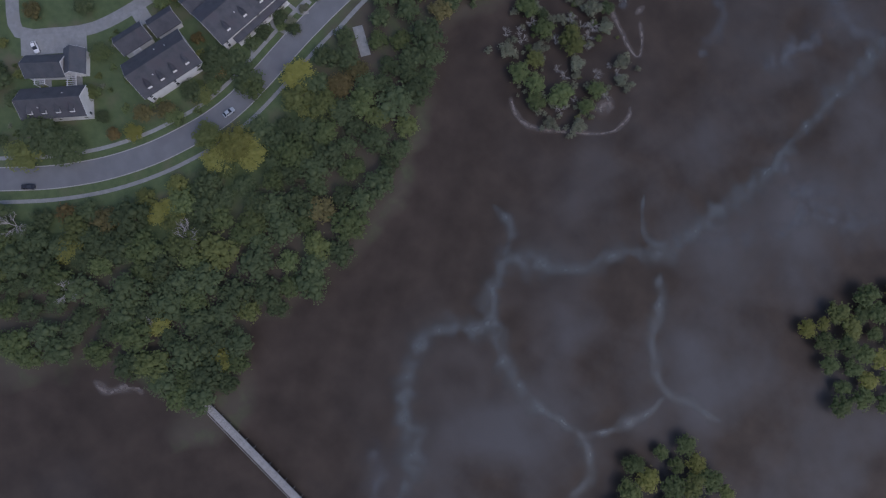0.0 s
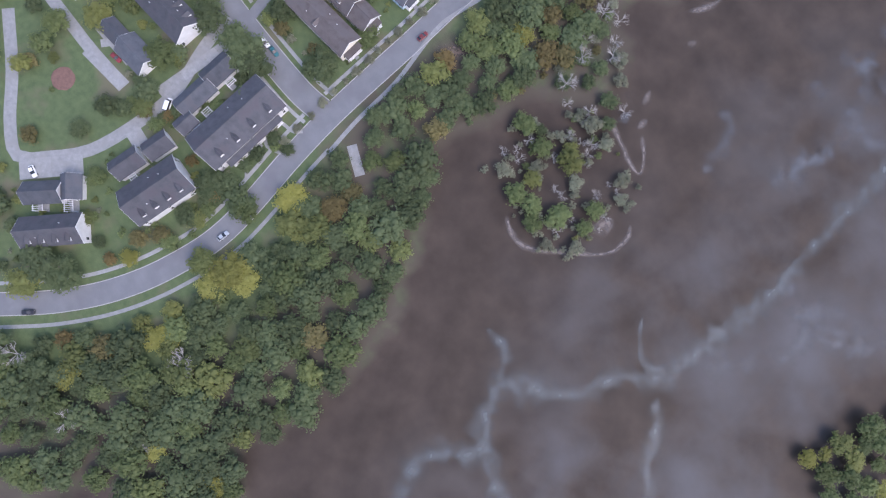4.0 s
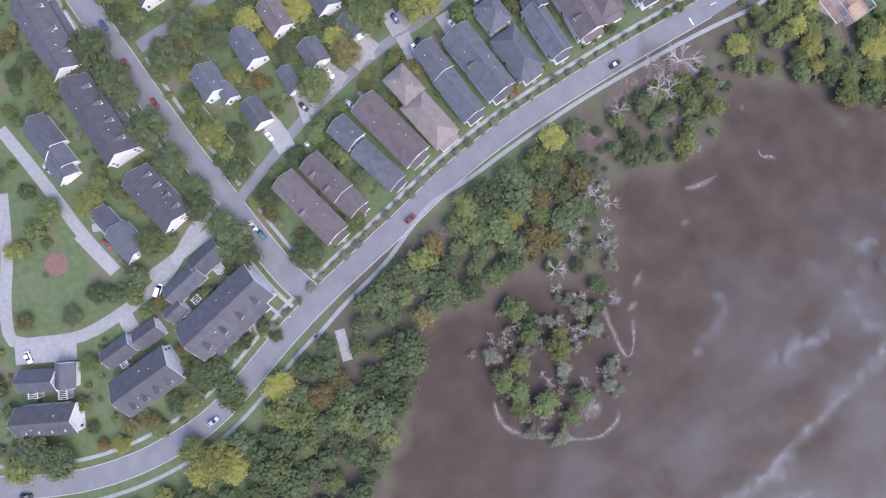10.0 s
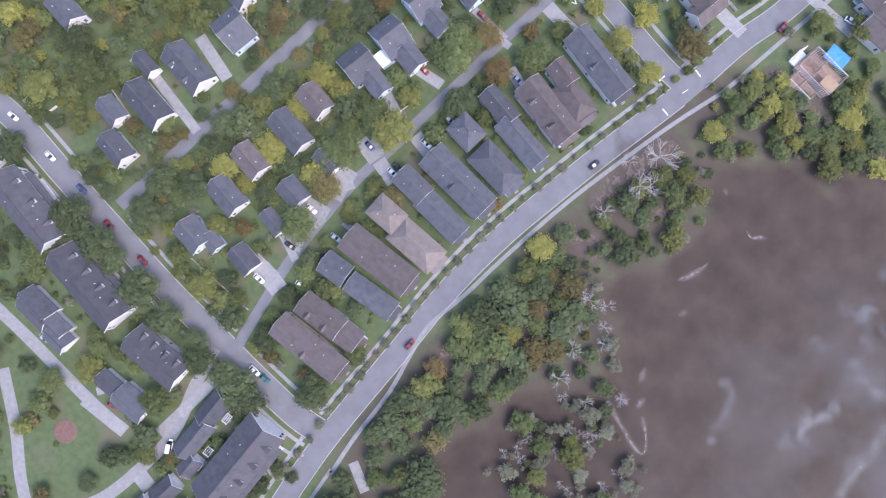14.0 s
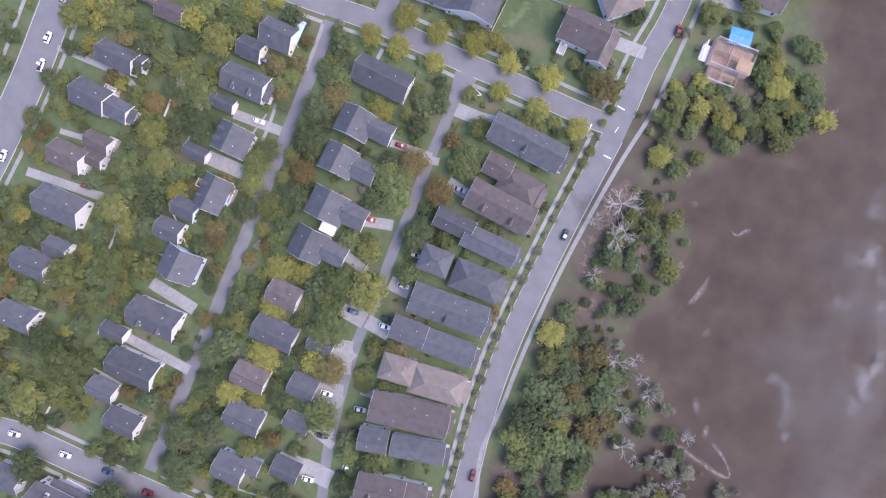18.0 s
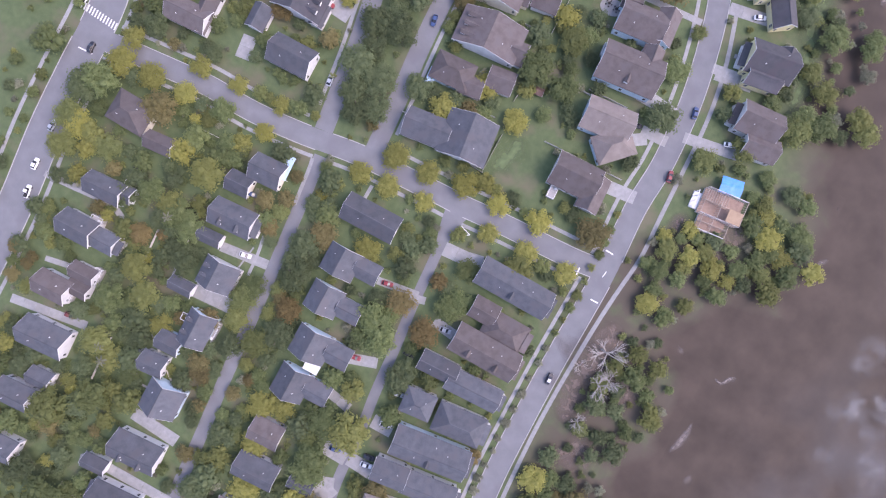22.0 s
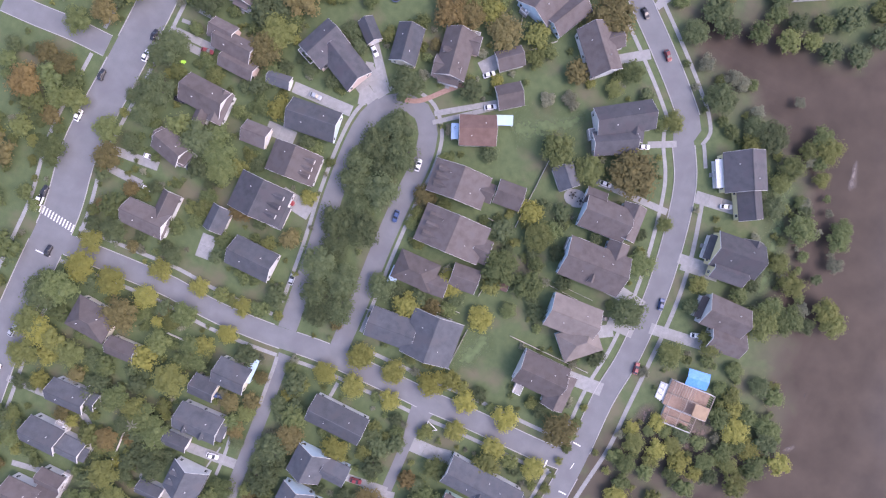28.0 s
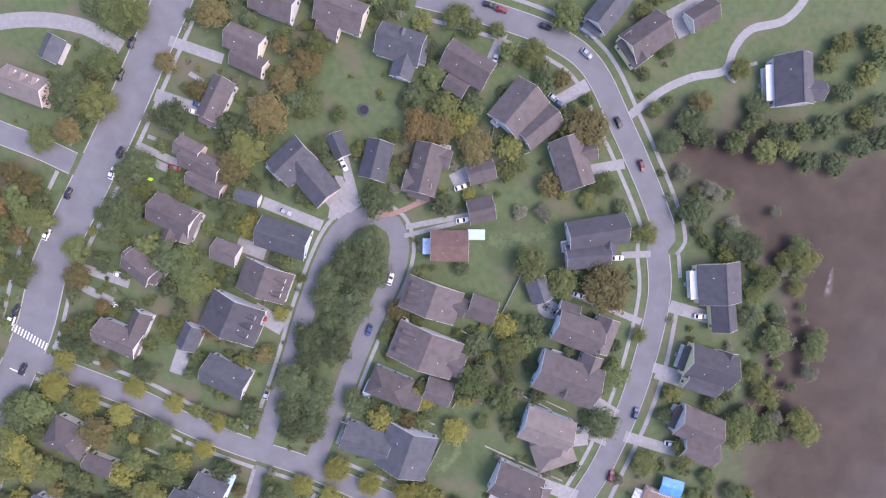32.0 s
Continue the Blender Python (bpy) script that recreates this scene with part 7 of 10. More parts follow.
GREEN += [(115.7, 158.1, 3, 'G'), (125.5, 134, 3, 'G'), (111.3, 130.4, 3.1, 'G'), (106.8, 142.8, 3.3, 'G'), (95.8, 122.1, 4.5, 'G'), (126, 149.9, 3.9, 'G'), (115.3, 150.8, 4.4, 'Y'), (114, 165.5, 3.6, 'Y'),
    (96.7, 135.3, 4.7, 'G'), (135.7, 134.7, 3.2, 'Y'), (110.1, 107.9, 3.8, 'G'), (108.9, 160, 4.7, 'G'), (96.6, 115.3, 3, 'Y'), (104.6, 135.4, 4.6, 'G'), (116.2, 114.9, 3.7, 'G'), (143.8, 133.8, 3.8, 'G'),
    (102.7, 111.2, 4.7, 'G'), (133.6, 117.9, 4.2, 'G'), (114.3, 121.5, 4, 'G'), (103.9, 123, 4.7, 'G'), (119.5, 126.2, 4.3, 'Y'), (122.7, 157.7, 4.6, 'Y'), (134.1, 149.9, 4.1, 'G'), (112.4, 139.2, 4, 'G'),
    (94.5, 108.9, 3.7, 'Y'), (107.4, 151.9, 4.7, 'G'), (123, 117, 3.9, 'Y'), (102.7, 157.6, 4.7, 'Y'), (145, 141, 3.4, 'Y'), (124.5, 102.4, 4.5, 'G'), (113.9, 18.3, 4.7, 'Y'), (125.7, 47.9, 3.2, 'G')]
GREEN += [(105.3, 26.2, 4.5, 'Y'), (118.3, 45.1, 4.7, 'G'), (135.1, 34.7, 4.1, 'G'), (113.7, 9.1, 3.6, 'Y'), (120.4, 21, 4.7, 'Y'), (104.6, 18, 4.5, 'G'), (129.4, 28.8, 4.1, 'G'), (110.9, 44.1, 4, 'Y'),
    (112.7, 32.2, 4.8, 'G'), (98, 24.6, 4, 'G'), (120.2, 13.6, 4.7, 'G'), (100.4, 35.7, 3, 'G'), (121.9, 32.4, 3.2, 'Y'), (133.2, 41.8, 3.5, 'Y'), (117.3, 26.9, 3.5, 'G'), (103.4, 44.8, 4.2, 'G'),
    (126.7, 40.1, 3.2, 'G'), (107, 37.8, 3.3, 'G'), (116, 38.7, 4.7, 'G'), (107.4, 11.7, 4.1, 'G'), (-86.1, 347.9, 1.7, 'G'), (-75.9, 319.4, 2.2, 'D'), (-84.2, 324.7, 2.4, 'G'), (-94.9, 336.8, 1.5, 'G'),
    (-82.9, 335.7, 1.6, 'P'), (-78.4, 310.2, 2.2, 'G'), (-75.2, 329.9, 1.7, 'P'), (-93.8, 326.2, 1.9, 'G'), (-88.2, 314.8, 1.7, 'P'), (-50.1, 113.9, 3, 'D'), (-77.8, 117.6, 3.1, 'D'), (-61.4, 127.2, 3.1, 'P')]
GREEN += [(-72.5, 107.7, 3.2, 'D'), (-57.1, 118.7, 3.7, 'D'), (-69.7, 123.1, 3.3, 'D'), (-67.6, 116.3, 3.1, 'D'), (-82.1, 131.5, 3.7, 'D'), (-68.2, 130.8, 3.6, 'P'), (-89.1, 226, 1.8, 'G'), (-103.7, 189.2, 1.6, 'G'),
    (-106.2, 229.5, 2, 'G'), (-93.3, 211.6, 1.5, 'P'), (-114.8, 233.8, 2, 'P'), (-97.4, 199.1, 2.1, 'P'), (-76.5, 241, 2.1, 'G'), (-91.2, 186.9, 2.3, 'G'), (-101.3, 217.6, 1.7, 'G'), (-94.6, 272.7, 1.5, 'G'),
    (-76.5, 264.7, 1.5, 'G'), (-99.2, 174, 2.1, 'G'), (-113.1, 219.3, 1.8, 'G'), (-107.5, 207.6, 1.8, 'G'), (-88.2, 238.2, 2.1, 'G'), (-109.5, 241.5, 1.3, 'G'), (-71.3, 254.9, 2.1, 'G'), (-86.1, 261.2, 2, 'G'),
    (-97.5, 233, 1.9, 'P'), (-82, 248.6, 2.1, 'P'), (-67, 266.2, 1.6, 'G'), (-67, 242.1, 2.3, 'G'), (-85, 272.3, 2.1, 'G'), (-90.5, 177.6, 1.4, 'G'), (-71, 276.2, 2.3, 'G'), (-98.7, 245.5, 1.6, 'G')]
GREEN += [(-78.8, 231.5, 1.6, 'P'), (-60.5, 258.9, 1.9, 'G'), (-106.2, 181, 1.4, 'P'), (-60.9, 249.9, 1.7, 'G'), (-107.9, 196.7, 1.7, 'G'), (-101, 167.7, 1.8, 'G'), (-89.6, 188.8, 1.3, 'P'), (-92.8, 145.2, 1.3, 'D'),
    (-93.1, 175.1, 1.5, 'G'), (-109.3, 165.2, 2.3, 'G'), (-106.3, 149.9, 2.1, 'D'), (-84.7, 165.7, 2.2, 'D'), (-99.9, 147.5, 1.8, 'G'), (-86.9, 159.8, 1.5, 'G'), (-81.3, 178.6, 2, 'P'), (-105, 173.7, 1.7, 'G'),
    (-101.7, 158, 1.7, 'D'), (-110.2, 157.2, 1.5, 'D'), (-101.8, 183.2, 2.3, 'G'), (-93, 151.6, 1.7, 'D'), (-96.6, 189.5, 1.9, 'G'), (-103.5, 197, 2.3, 'D'), (-88.9, 197.2, 1.3, 'G'), (-92.1, 167.4, 2.1, 'G'),
    (-93.8, 161, 2, 'D'), (-94.9, 201, 2.2, 'D'), (-82.8, 187.1, 1.9, 'G'), (-108.7, 180, 1.6, 'D'), (-101.9, 203.5, 1.5, 'D'), (-94.5, 181.1, 1.3, 'G'), (-111.4, 171.2, 1.3, 'G'), (-105.4, 190.8, 1.5, 'G')]
GREEN += [(-81.1, 170.8, 1.7, 'G'), (-87.7, 178.2, 1.9, 'G'), (-83.4, 319.2, 1.7, 'G'), (-97.1, 326.8, 1.6, 'G'), (-98.6, 337.4, 2.1, 'G'), (-127.9, 361.8, 1.7, 'G'), (-112.9, 347.6, 2.4, 'G'), (-87.4, 309.9, 1.2, 'G'),
    (-87.2, 326.6, 1.2, 'P'), (-125.4, 352.2, 1.5, 'G'), (-140.2, 367.1, 1.4, 'G'), (-77.6, 306.7, 1.7, 'G'), (-134.5, 355.8, 2.3, 'G'), (-107, 337.7, 1.2, 'P'), (-94.9, 320.2, 1.5, 'G'), (-142.6, 356.7, 1.5, 'G'),
    (-149.4, 362.7, 1.8, 'P'), (-102.8, 347.5, 1.3, 'G'), (-81.2, 296.3, 1.2, 'G'), (-110.2, 353.7, 2, 'G'), (-156.1, 369, 1.6, 'G'), (-80.2, 313.2, 1.3, 'G'), (-92.4, 140.1, 2.4, 'P'), (-77.7, 110, 2.3, 'P'),
    (-82.4, 82.9, 1.8, 'O'), (-89.7, 132.8, 1.7, 'O'), (-81.4, 99.3, 1.8, 'O'), (-85.2, 137.6, 2, 'G'), (-74.9, 119.8, 2.1, 'G'), (-88.2, 141.1, 2.2, 'P'), (-76.2, 125.8, 2, 'O'), (-78.9, 103.5, 1.6, 'O')]
GREEN += [(-92.1, 128.8, 1.7, 'O'), (-97.3, 137.2, 1.3, 'P'), (-85.5, 114.8, 1.6, 'D'), (-101.3, 141.2, 1.3, 'D'), (-89, 121.6, 2, 'D'), (-78.8, 69.7, 1.6, 'D'), (-78.1, 93, 1.5, 'O'), (-80.4, 73.7, 1.5, 'D'),
    (-80.4, 127.5, 2.3, 'P'), (-80, 121.6, 1.4, 'O'), (-96.9, 143.1, 1.8, 'G'), (-84.7, 91.8, 1.7, 'D'), (-85.2, 132.2, 1.3, 'G'), (-88.2, 111.4, 2.3, 'P'), (-76.3, 114.4, 1.3, 'G'), (-376.1, 219.7, 4, 'O'),
    (-369.9, 207.3, 4, 'O'), (-368.8, 225.4, 5.9, 'O'), (-352, 194.1, 6, 'G'),
    (-358.2, 245, 3.7, 'O'), (-366.3, 236.7, 4.6, 'G'), (-363.7, 257.7, 5.3, 'G'), (-369.2, 265, 4.4, 'O'), (-365.1, 246.1, 5, 'G'), (-356.1, 259.4, 3.9, 'G'), (-358.7, 252.1, 4.1, 'G'), (-186.6, -49.4, 4.6, 'G')]
GREEN += [(-224.2, -54.1, 3.8, 'D'), (-212.4, -52.6, 4.2, 'D'), (-207, -61.7, 3.5, 'D'), (-200.5, -45.1, 3.2, 'D'), (-192.5, -67.1, 2.9, 'G'), (-183.3, -59.5, 4, 'G')]
ri = random.Random(5)
for x, y, r, kind in ((-66.5, 86.5, 4.6, "G"), (-55.8, 70.6, 3.6, "P"), (-55.7, 87.3, 4.2, "G"), (-45.4, 93.5, 5.2, "G"), (-49.5, 96.5, 3.2, "G"), (-46.2, 69.5, 4.6, "G"), (-30.4, 78.6, 5.0, "G"), (-37.9, 91.2, 3.2, "P"), (-28.7, 106.1, 3.2, "P"),
        (-24.8, 91.7, 3.8, "G"), (-17.0, 77.7, 3.2, "P"), (-33.7, 69.2, 4.0, "G"), (-23.6, 69.1, 2.8, "P"), (-58.8, 107.5, 2.2, "P"), (-55.4, 96.1, 2.4, "P"), (-47.4, 78.0, 3.6, "G"), (-23.2, 102.5, 2.8, "P"), (-43.5, 109.2, 3.0, "P"), (-52.8, 108.8, 3.8, "P"), (-39.5, 72.5, 4.0, "G"), (-21.5, 84.5, 3.4, "G"), (-50.5, 82.0, 3.0, "P"), (-61.5, 91.0, 2.4, "D")):
    GREEN.append((x, y, r, kind))
    for i in range(5):
        GREEN.append((x + ri.uniform(-1, 1) * (r + 2.2), y + ri.uniform(-1, 1) * (r + 2.2), ri.uniform(0.8, 1.9), ri.choice("GPPP")))
woodland('woodland', 'dense mixed green and autumn woodland beside the marsh', 'woodland', GREEN)
GREEN = []
GREEN += [(-167, -12.3, 1.1, 'G'), (-269.1, 121.7, 2, 'G'), (-137.7, 237.1, 1.5, 'P'), (-304.3, 35.6, 1.5, 'G'), (-298.8, 236.3, 1.1, 'G'), (-291.7, 59.9, 2.6, 'G'), (-315.7, 54, 2.6, 'D'), (-231.3, 144.6, 1.5, 'G'),
    (-264.4, 185.7, 2.6, 'D'), (-305.3, 332.1, 1.5, 'P'), (-358, 227.2, 2, 'G'), (-296, 354.8, 1.1, 'G'), (-139.8, 183.3, 1.1, 'P'), (-348.4, 111.3, 1.1, 'G'), (-151.4, -33.3, 2, 'G'), (-188, 52.9, 1.1, 'P'),
    (-183, 280.6, 2, 'G'), (-220.1, 46.6, 2.6, 'D'), (-136.7, 167.9, 1.5, 'G'), (-304.3, 319.3, 1.1, 'G'), (-288.7, 317.5, 1.1, 'G'), (-324.2, 129.4, 1.5, 'G'), (-109.4, -17.4, 1.5, 'P'),
    (-257, 243.8, 1.5, 'G'), (-317, 331.7, 1.1, 'G'), (-296.7, 367, 1.5, 'G'), (-276.3, 240.1, 1.1, 'G'), (-135.4, -25.6, 1.1, 'G'), (-354.4, 220.9, 1.5, 'G'), (-302.1, 147.8, 2, 'G'), (-254.2, 376.4, 1.1, 'G')]
GREEN += [(-360, 236.1, 1.1, 'G'), (-294.6, 248.8, 2.6, 'D'), (-320.6, 274.8, 2, 'G'), (-276.7, 379.5, 2.6, 'D'), (-207.1, 34, 1.5, 'G'), (-193.1, 201, 2.6, 'D'), (-197.2, 200.2, 1.5, 'G'), (-355.2, 310, 2.6, 'O'),
    (-266.4, 125.8, 2, 'G'), (-303.4, 329.4, 2, 'G'), (-279.8, 57.9, 1.1, 'G'), (-308.1, 61.9, 2, 'G'), (-133.3, -4.4, 1.5, 'G'), (-280.8, 224.9, 2.6, 'D'), (-216.4, 90.6, 2, 'G'), (-186.4, 84.3, 1.1, 'G'),
    (-218.2, 80.5, 1.5, 'G'), (-301.8, 314.5, 2.6, 'D'), (-125.2, -45.3, 1.5, 'G'), (-310.7, 265.5, 1.1, 'G'), (-169.4, -90, 2.6, 'D'), (-200.3, 145.6, 1.1, 'G'), (-373.8, 285.8, 1.1, 'P'),
    (-105.6, -34, 1.5, 'G'), (-122, 42.9, 1.1, 'G'), (-140.5, 29.3, 2, 'P'), (-269.7, -14.9, 1.5, 'G'), (-165.1, 319.7, 2.6, 'D'), (-164.9, 176.5, 1.1, 'G'), (-216, 86.6, 1.1, 'G')]
GREEN += [(-234.1, 251.2, 1.5, 'G'), (-288.7, 37.5, 1.1, 'G'), (-240.3, 23, 2.6, 'G'), (-172.5, -80.1, 1.5, 'G'), (-301.9, 220.6, 1.5, 'G'), (-105.1, 270.5, 2, 'G'), (-274.5, 58, 2, 'G'), (-279.1, 36.8, 2.6, 'G'),
    (-134.7, 361.2, 1.1, 'P'), (-201.1, -15.7, 1.5, 'G'), (-190.6, 109.5, 1.1, 'P'), (-114.4, -27.6, 2, 'G'), (-380.5, 251.1, 2, 'G'), (-187.4, -4.9, 2, 'G'), (-151.9, -99.2, 1.5, 'G'), (-222.5, 130.9, 2, 'G'),
    (-202.8, -63.1, 2.6, 'D'), (-320.7, 48.8, 2, 'P'), (-194.6, 70.2, 2.6, 'D'), (-223.5, 356.2, 1.1, 'G'), (-332.3, 72.8, 1.5, 'G'),
    (-298.4, 320.6, 1.1, 'G'), (-329.6, 194.9, 2.6, 'D'), (-349, 173.5, 2.6, 'G'), (-373.2, 246.1, 2.6, 'D'), (-141.1, -86.3, 2, 'G'), (-288.9, 87.3, 1.5, 'G'), (-322.5, 241.3, 1.5, 'G'), (-246.3, 330, 2, 'G')]
GREEN += [(-280.7, 340.4, 1.1, 'G'), (-302.6, 106.4, 1.5, 'P'), (-251.9, 196.4, 1.1, 'G'), (-295.2, 150.9, 2, 'G'), (-175, -92.6, 2, 'G'), (-178.2, 397.6, 2.6, 'D'), (-180.8, 56.1, 1.5, 'P'), (-380.2, 269.2, 1.5, 'G'),
    (-129.8, -106.4, 2, 'P'), (-365.8, 219.9, 2, 'G'), (-354.1, 162.5, 2, 'G'), (-318.3, 286.7, 2, 'G'), (-261.6, 350.2, 1.5, 'G'), (-152.7, 250.8, 1.1, 'G'), (-264.5, 82.2, 2, 'G'), (-186, 279.6, 1.5, 'G'),
    (-301.2, 306.1, 1.1, 'G'), (-351.6, 151.3, 2, 'G'), (-331.4, 349.6, 1.1, 'G'), (-266.6, 261.5, 1.1, 'P'), (-217.1, 328.7, 1.1, 'G'), (-223.3, 328.7, 1.1, 'P'), (-196.4, 376.2, 2, 'G'), (-174.7, 200.3, 1.5, 'G'),
    (-348.1, 162.9, 2, 'G'), (-255.9, 225.7, 1.1, 'P'), (-318.2, 85.9, 1.5, 'G'), (-261.2, 77.5, 1.5, 'G'), (-313.8, 74.2, 1.5, 'G'), (-123, -103.5, 2.6, 'D'), (-290.4, 172.6, 2.6, 'D')]
GREEN += [(-142, 251.8, 1.1, 'G'), (-274.9, 223, 1.1, 'G'), (-263.4, 224.3, 2, 'G'), (-193.3, 192.9, 2, 'G'), (-245.4, 397.1, 1.1, 'G'), (-149.5, 333.3, 1.5, 'G'), (-145.9, 59.9, 2, 'G'), (-300.7, 61.4, 1.5, 'G'),
    (-287, 176.6, 1.1, 'G'), (-153.2, -92.9, 1.1, 'G'), (-243.3, 327.2, 2, 'G'), (-271.9, 367.5, 1.1, 'G'), (-209.8, 224.1, 1.5, 'G'), (-187.2, 22.1, 2, 'G'), (-131.6, 65.6, 1.1, 'G'), (-272.2, 169.5, 1.5, 'P'),
    (-202.3, -73, 1.5, 'P'), (-162.9, 247, 1.5, 'P'), (-364.6, 337.8, 1.5, 'G'), (-166.2, 272.2, 2, 'P'), (-271, 26.9, 2.6, 'G'), (-197.5, 283, 2, 'G'), (-97.5, 312.6, 2.6, 'D'), (-202.4, 2.9, 2, 'P'),
    (-139, 199.9, 1.5, 'P'), (-188.4, 416.8, 3.7, 'G'), (-254.2, 222.3, 3.7, 'D'), (-134.1, -11.3, 2.6, 'G'), (-124.3, -40.2, 2, 'P'), (-209.5, -17.9, 2, 'P'), (-206.6, 305.6, 3.2, 'D'), (-354.4, 293.4, 3.2, 'D')]
GREEN += [(-285.4, 83.5, 3.2, 'G'), (-320.8, 114.8, 2.6, 'O'), (-141.3, -103.7, 1.5, 'G'), (-177.6, 23.3, 1.1, 'P'), (-169.6, -82.4, 2, 'P'), (-165.9, 393.4, 2, 'G'), (-231.5, 233.5, 1.1, 'G'), (-219.7, -19.7, 1.1, 'G'),
    (-225.1, 341.7, 1.1, 'G'), (-202.3, -19.2, 1.5, 'G'), (-239.9, 66.3, 1.1, 'P'), (-315.1, 353.3, 3.2, 'D'), (-223.2, 102, 2, 'G'), (-292.6, 156, 2, 'G'), (-261.3, 45.9, 1.5, 'G'), (-323.4, 259.7, 1.5, 'G'),
    (-145.7, -91.8, 3.2, 'D'), (-165.5, 257, 1.1, 'G'), (-230.6, 196.8, 3.2, 'G'), (-270.9, 162.8, 2, 'G'), (-233.2, 33.8, 1.5, 'P'), (-377, 282.4, 1.1, 'G'), (-271, -11.7, 1.5, 'G'), (-171.6, 29.8, 3.7, 'D'),
    (-292.7, 42.6, 3.7, 'D'), (-250.6, 337.9, 3.2, 'G'), (-333.7, 77, 2.6, 'D'), (-308, 35, 3.7, 'G'), (-186.6, 284.9, 1.1, 'P'), (-359, 337.1, 2.6, 'D'), (-191.3, 79.3, 1.1, 'P'), (-354.1, 242, 2.6, 'G')]
GREEN += [(-194.6, 366.1, 2, 'G'), (-172.6, 203.5, 1.1, 'P'), (-234.3, -54.6, 1.5, 'G'), (-233.7, 191.4, 1.5, 'P'), (-206.4, 335.8, 1.5, 'G'), (-270.9, 223.7, 2, 'G'), (-249, 162.1, 1.5, 'G'), (-252.9, 174.7, 1.5, 'G'),
    (-267.6, 191.7, 3.2, 'G'), (-289.6, 330.9, 3.2, 'D'), (-150.5, 229.5, 2.6, 'G'), (-200.8, 100.2, 1.5, 'G'), (-283.7, 284.9, 3.2, 'O'), (-222.1, 369.7, 2, 'G'), (-304.6, 245.6, 1.1, 'G'), (-319.8, 164, 2, 'G'),
    (-260.5, 52.9, 1.1, 'G'), (-321.7, 103.8, 1.1, 'P'), (-220.3, 85.2, 1.1, 'P'), (-230.4, -35.3, 3.2, 'G'), (-232.2, 182.6, 3.2, 'D'), (-309.4, 220, 2.6, 'D'), (-350, 200.6, 1.5, 'P'), (-225.4, 119.9, 1.1, 'G'),
    (-127.7, 322.1, 1.5, 'P'), (-231.3, 190.7, 1.1, 'G'), (-153.5, 224.9, 1.1, 'G'), (-286.5, 340.8, 3.2, 'G'), (-157.1, 38.9, 3.2, 'G'), (-198.8, 118.2, 1.1, 'G'), (-159.9, 275, 3.2, 'D'), (-206.1, 37.3, 1.1, 'G')]
GREEN += [(-96.6, 310, 1.5, 'G'), (-133.4, -52.6, 1.5, 'P'), (-196.6, 147.3, 3.7, 'D'), (-356, 264.1, 1.5, 'G'), (-188.1, -84.1, 3.7, 'O'), (-304.3, 211.6, 1.1, 'G'), (-122.3, -63.9, 1.1, 'P'), (-209.5, 379, 3.7, 'D'),
    (-142, -108.5, 2, 'P'), (-322, 249.3, 1.5, 'G'), (-333.8, 278.1, 1.5, 'G'), (-275.1, 104, 1.5, 'G'), (-301.1, 84, 2.6, 'G'), (-199.4, 167.4, 1.1, 'G'), (-204.5, -46.5, 1.1, 'G'),
    (-160.7, -28.9, 1.5, 'P'), (-356.3, 152.1, 1.5, 'G'), (-306.4, 147, 3.2, 'O'), (-173.1, 101.5, 1.5, 'G'), (-180.2, -83.7, 1.1, 'G'), (-248.4, 17.8, 3.7, 'G'), (-283.8, 40, 1.1, 'G'), (-274.7, 166.6, 2, 'P'),
    (-326, 247.9, 2.6, 'D'), (-229.4, 361.6, 3.7, 'D'), (-177, 35.4, 3.2, 'D'), (-325.6, 59.7, 1.5, 'G'), (-288.2, 14.5, 3.7, 'G'), (-272.3, 66, 2, 'G'), (-289.3, 199.7, 3.2, 'D'), (-193.6, 60.1, 2, 'G')]
GREEN += [(-172.3, 291, 3.7, 'G'), (-175.3, 8.1, 1.5, 'G'), (-288.6, 80.6, 1.5, 'P'), (-303.2, 310.4, 2.6, 'G'), (-253.4, -21.8, 3.7, 'O'), (-180.5, 188.3, 1.5, 'G'), (-381.8, 256.4, 3.7, 'G'), (-278.1, 146.3, 2, 'G'),
    (-210.8, -20.1, 1.5, 'G'), (-216.8, 66.8, 3.2, 'D'), (-222.7, 199.1, 1.5, 'G'), (-349.4, 180.9, 2.6, 'G'), (-274.4, 73.2, 2, 'G'), (-212.6, 415, 2.6, 'D'), (-190, 289.2, 2, 'G'), (-351.8, 328.4, 1.5, 'G'),
    (-222, 382.2, 1.5, 'G'), (-140.7, 275.6, 2, 'G'), (-208.5, -67.6, 3.2, 'D'), (-296.5, 347.1, 1.1, 'P'), (-273.5, 350.6, 1.1, 'G'), (-300.6, 20.7, 2, 'G'), (-222.6, 86, 1.5, 'P'),
    (-169.6, 295, 2, 'G'), (-229.5, 355, 2.6, 'G'), (-262.1, 57.1, 1.5, 'G'), (-294.6, 239.5, 1.1, 'G'), (-372.8, 231.3, 1.5, 'G'), (-270.7, 238.3, 2, 'G'), (-303.3, 79.4, 3.7, 'D')]
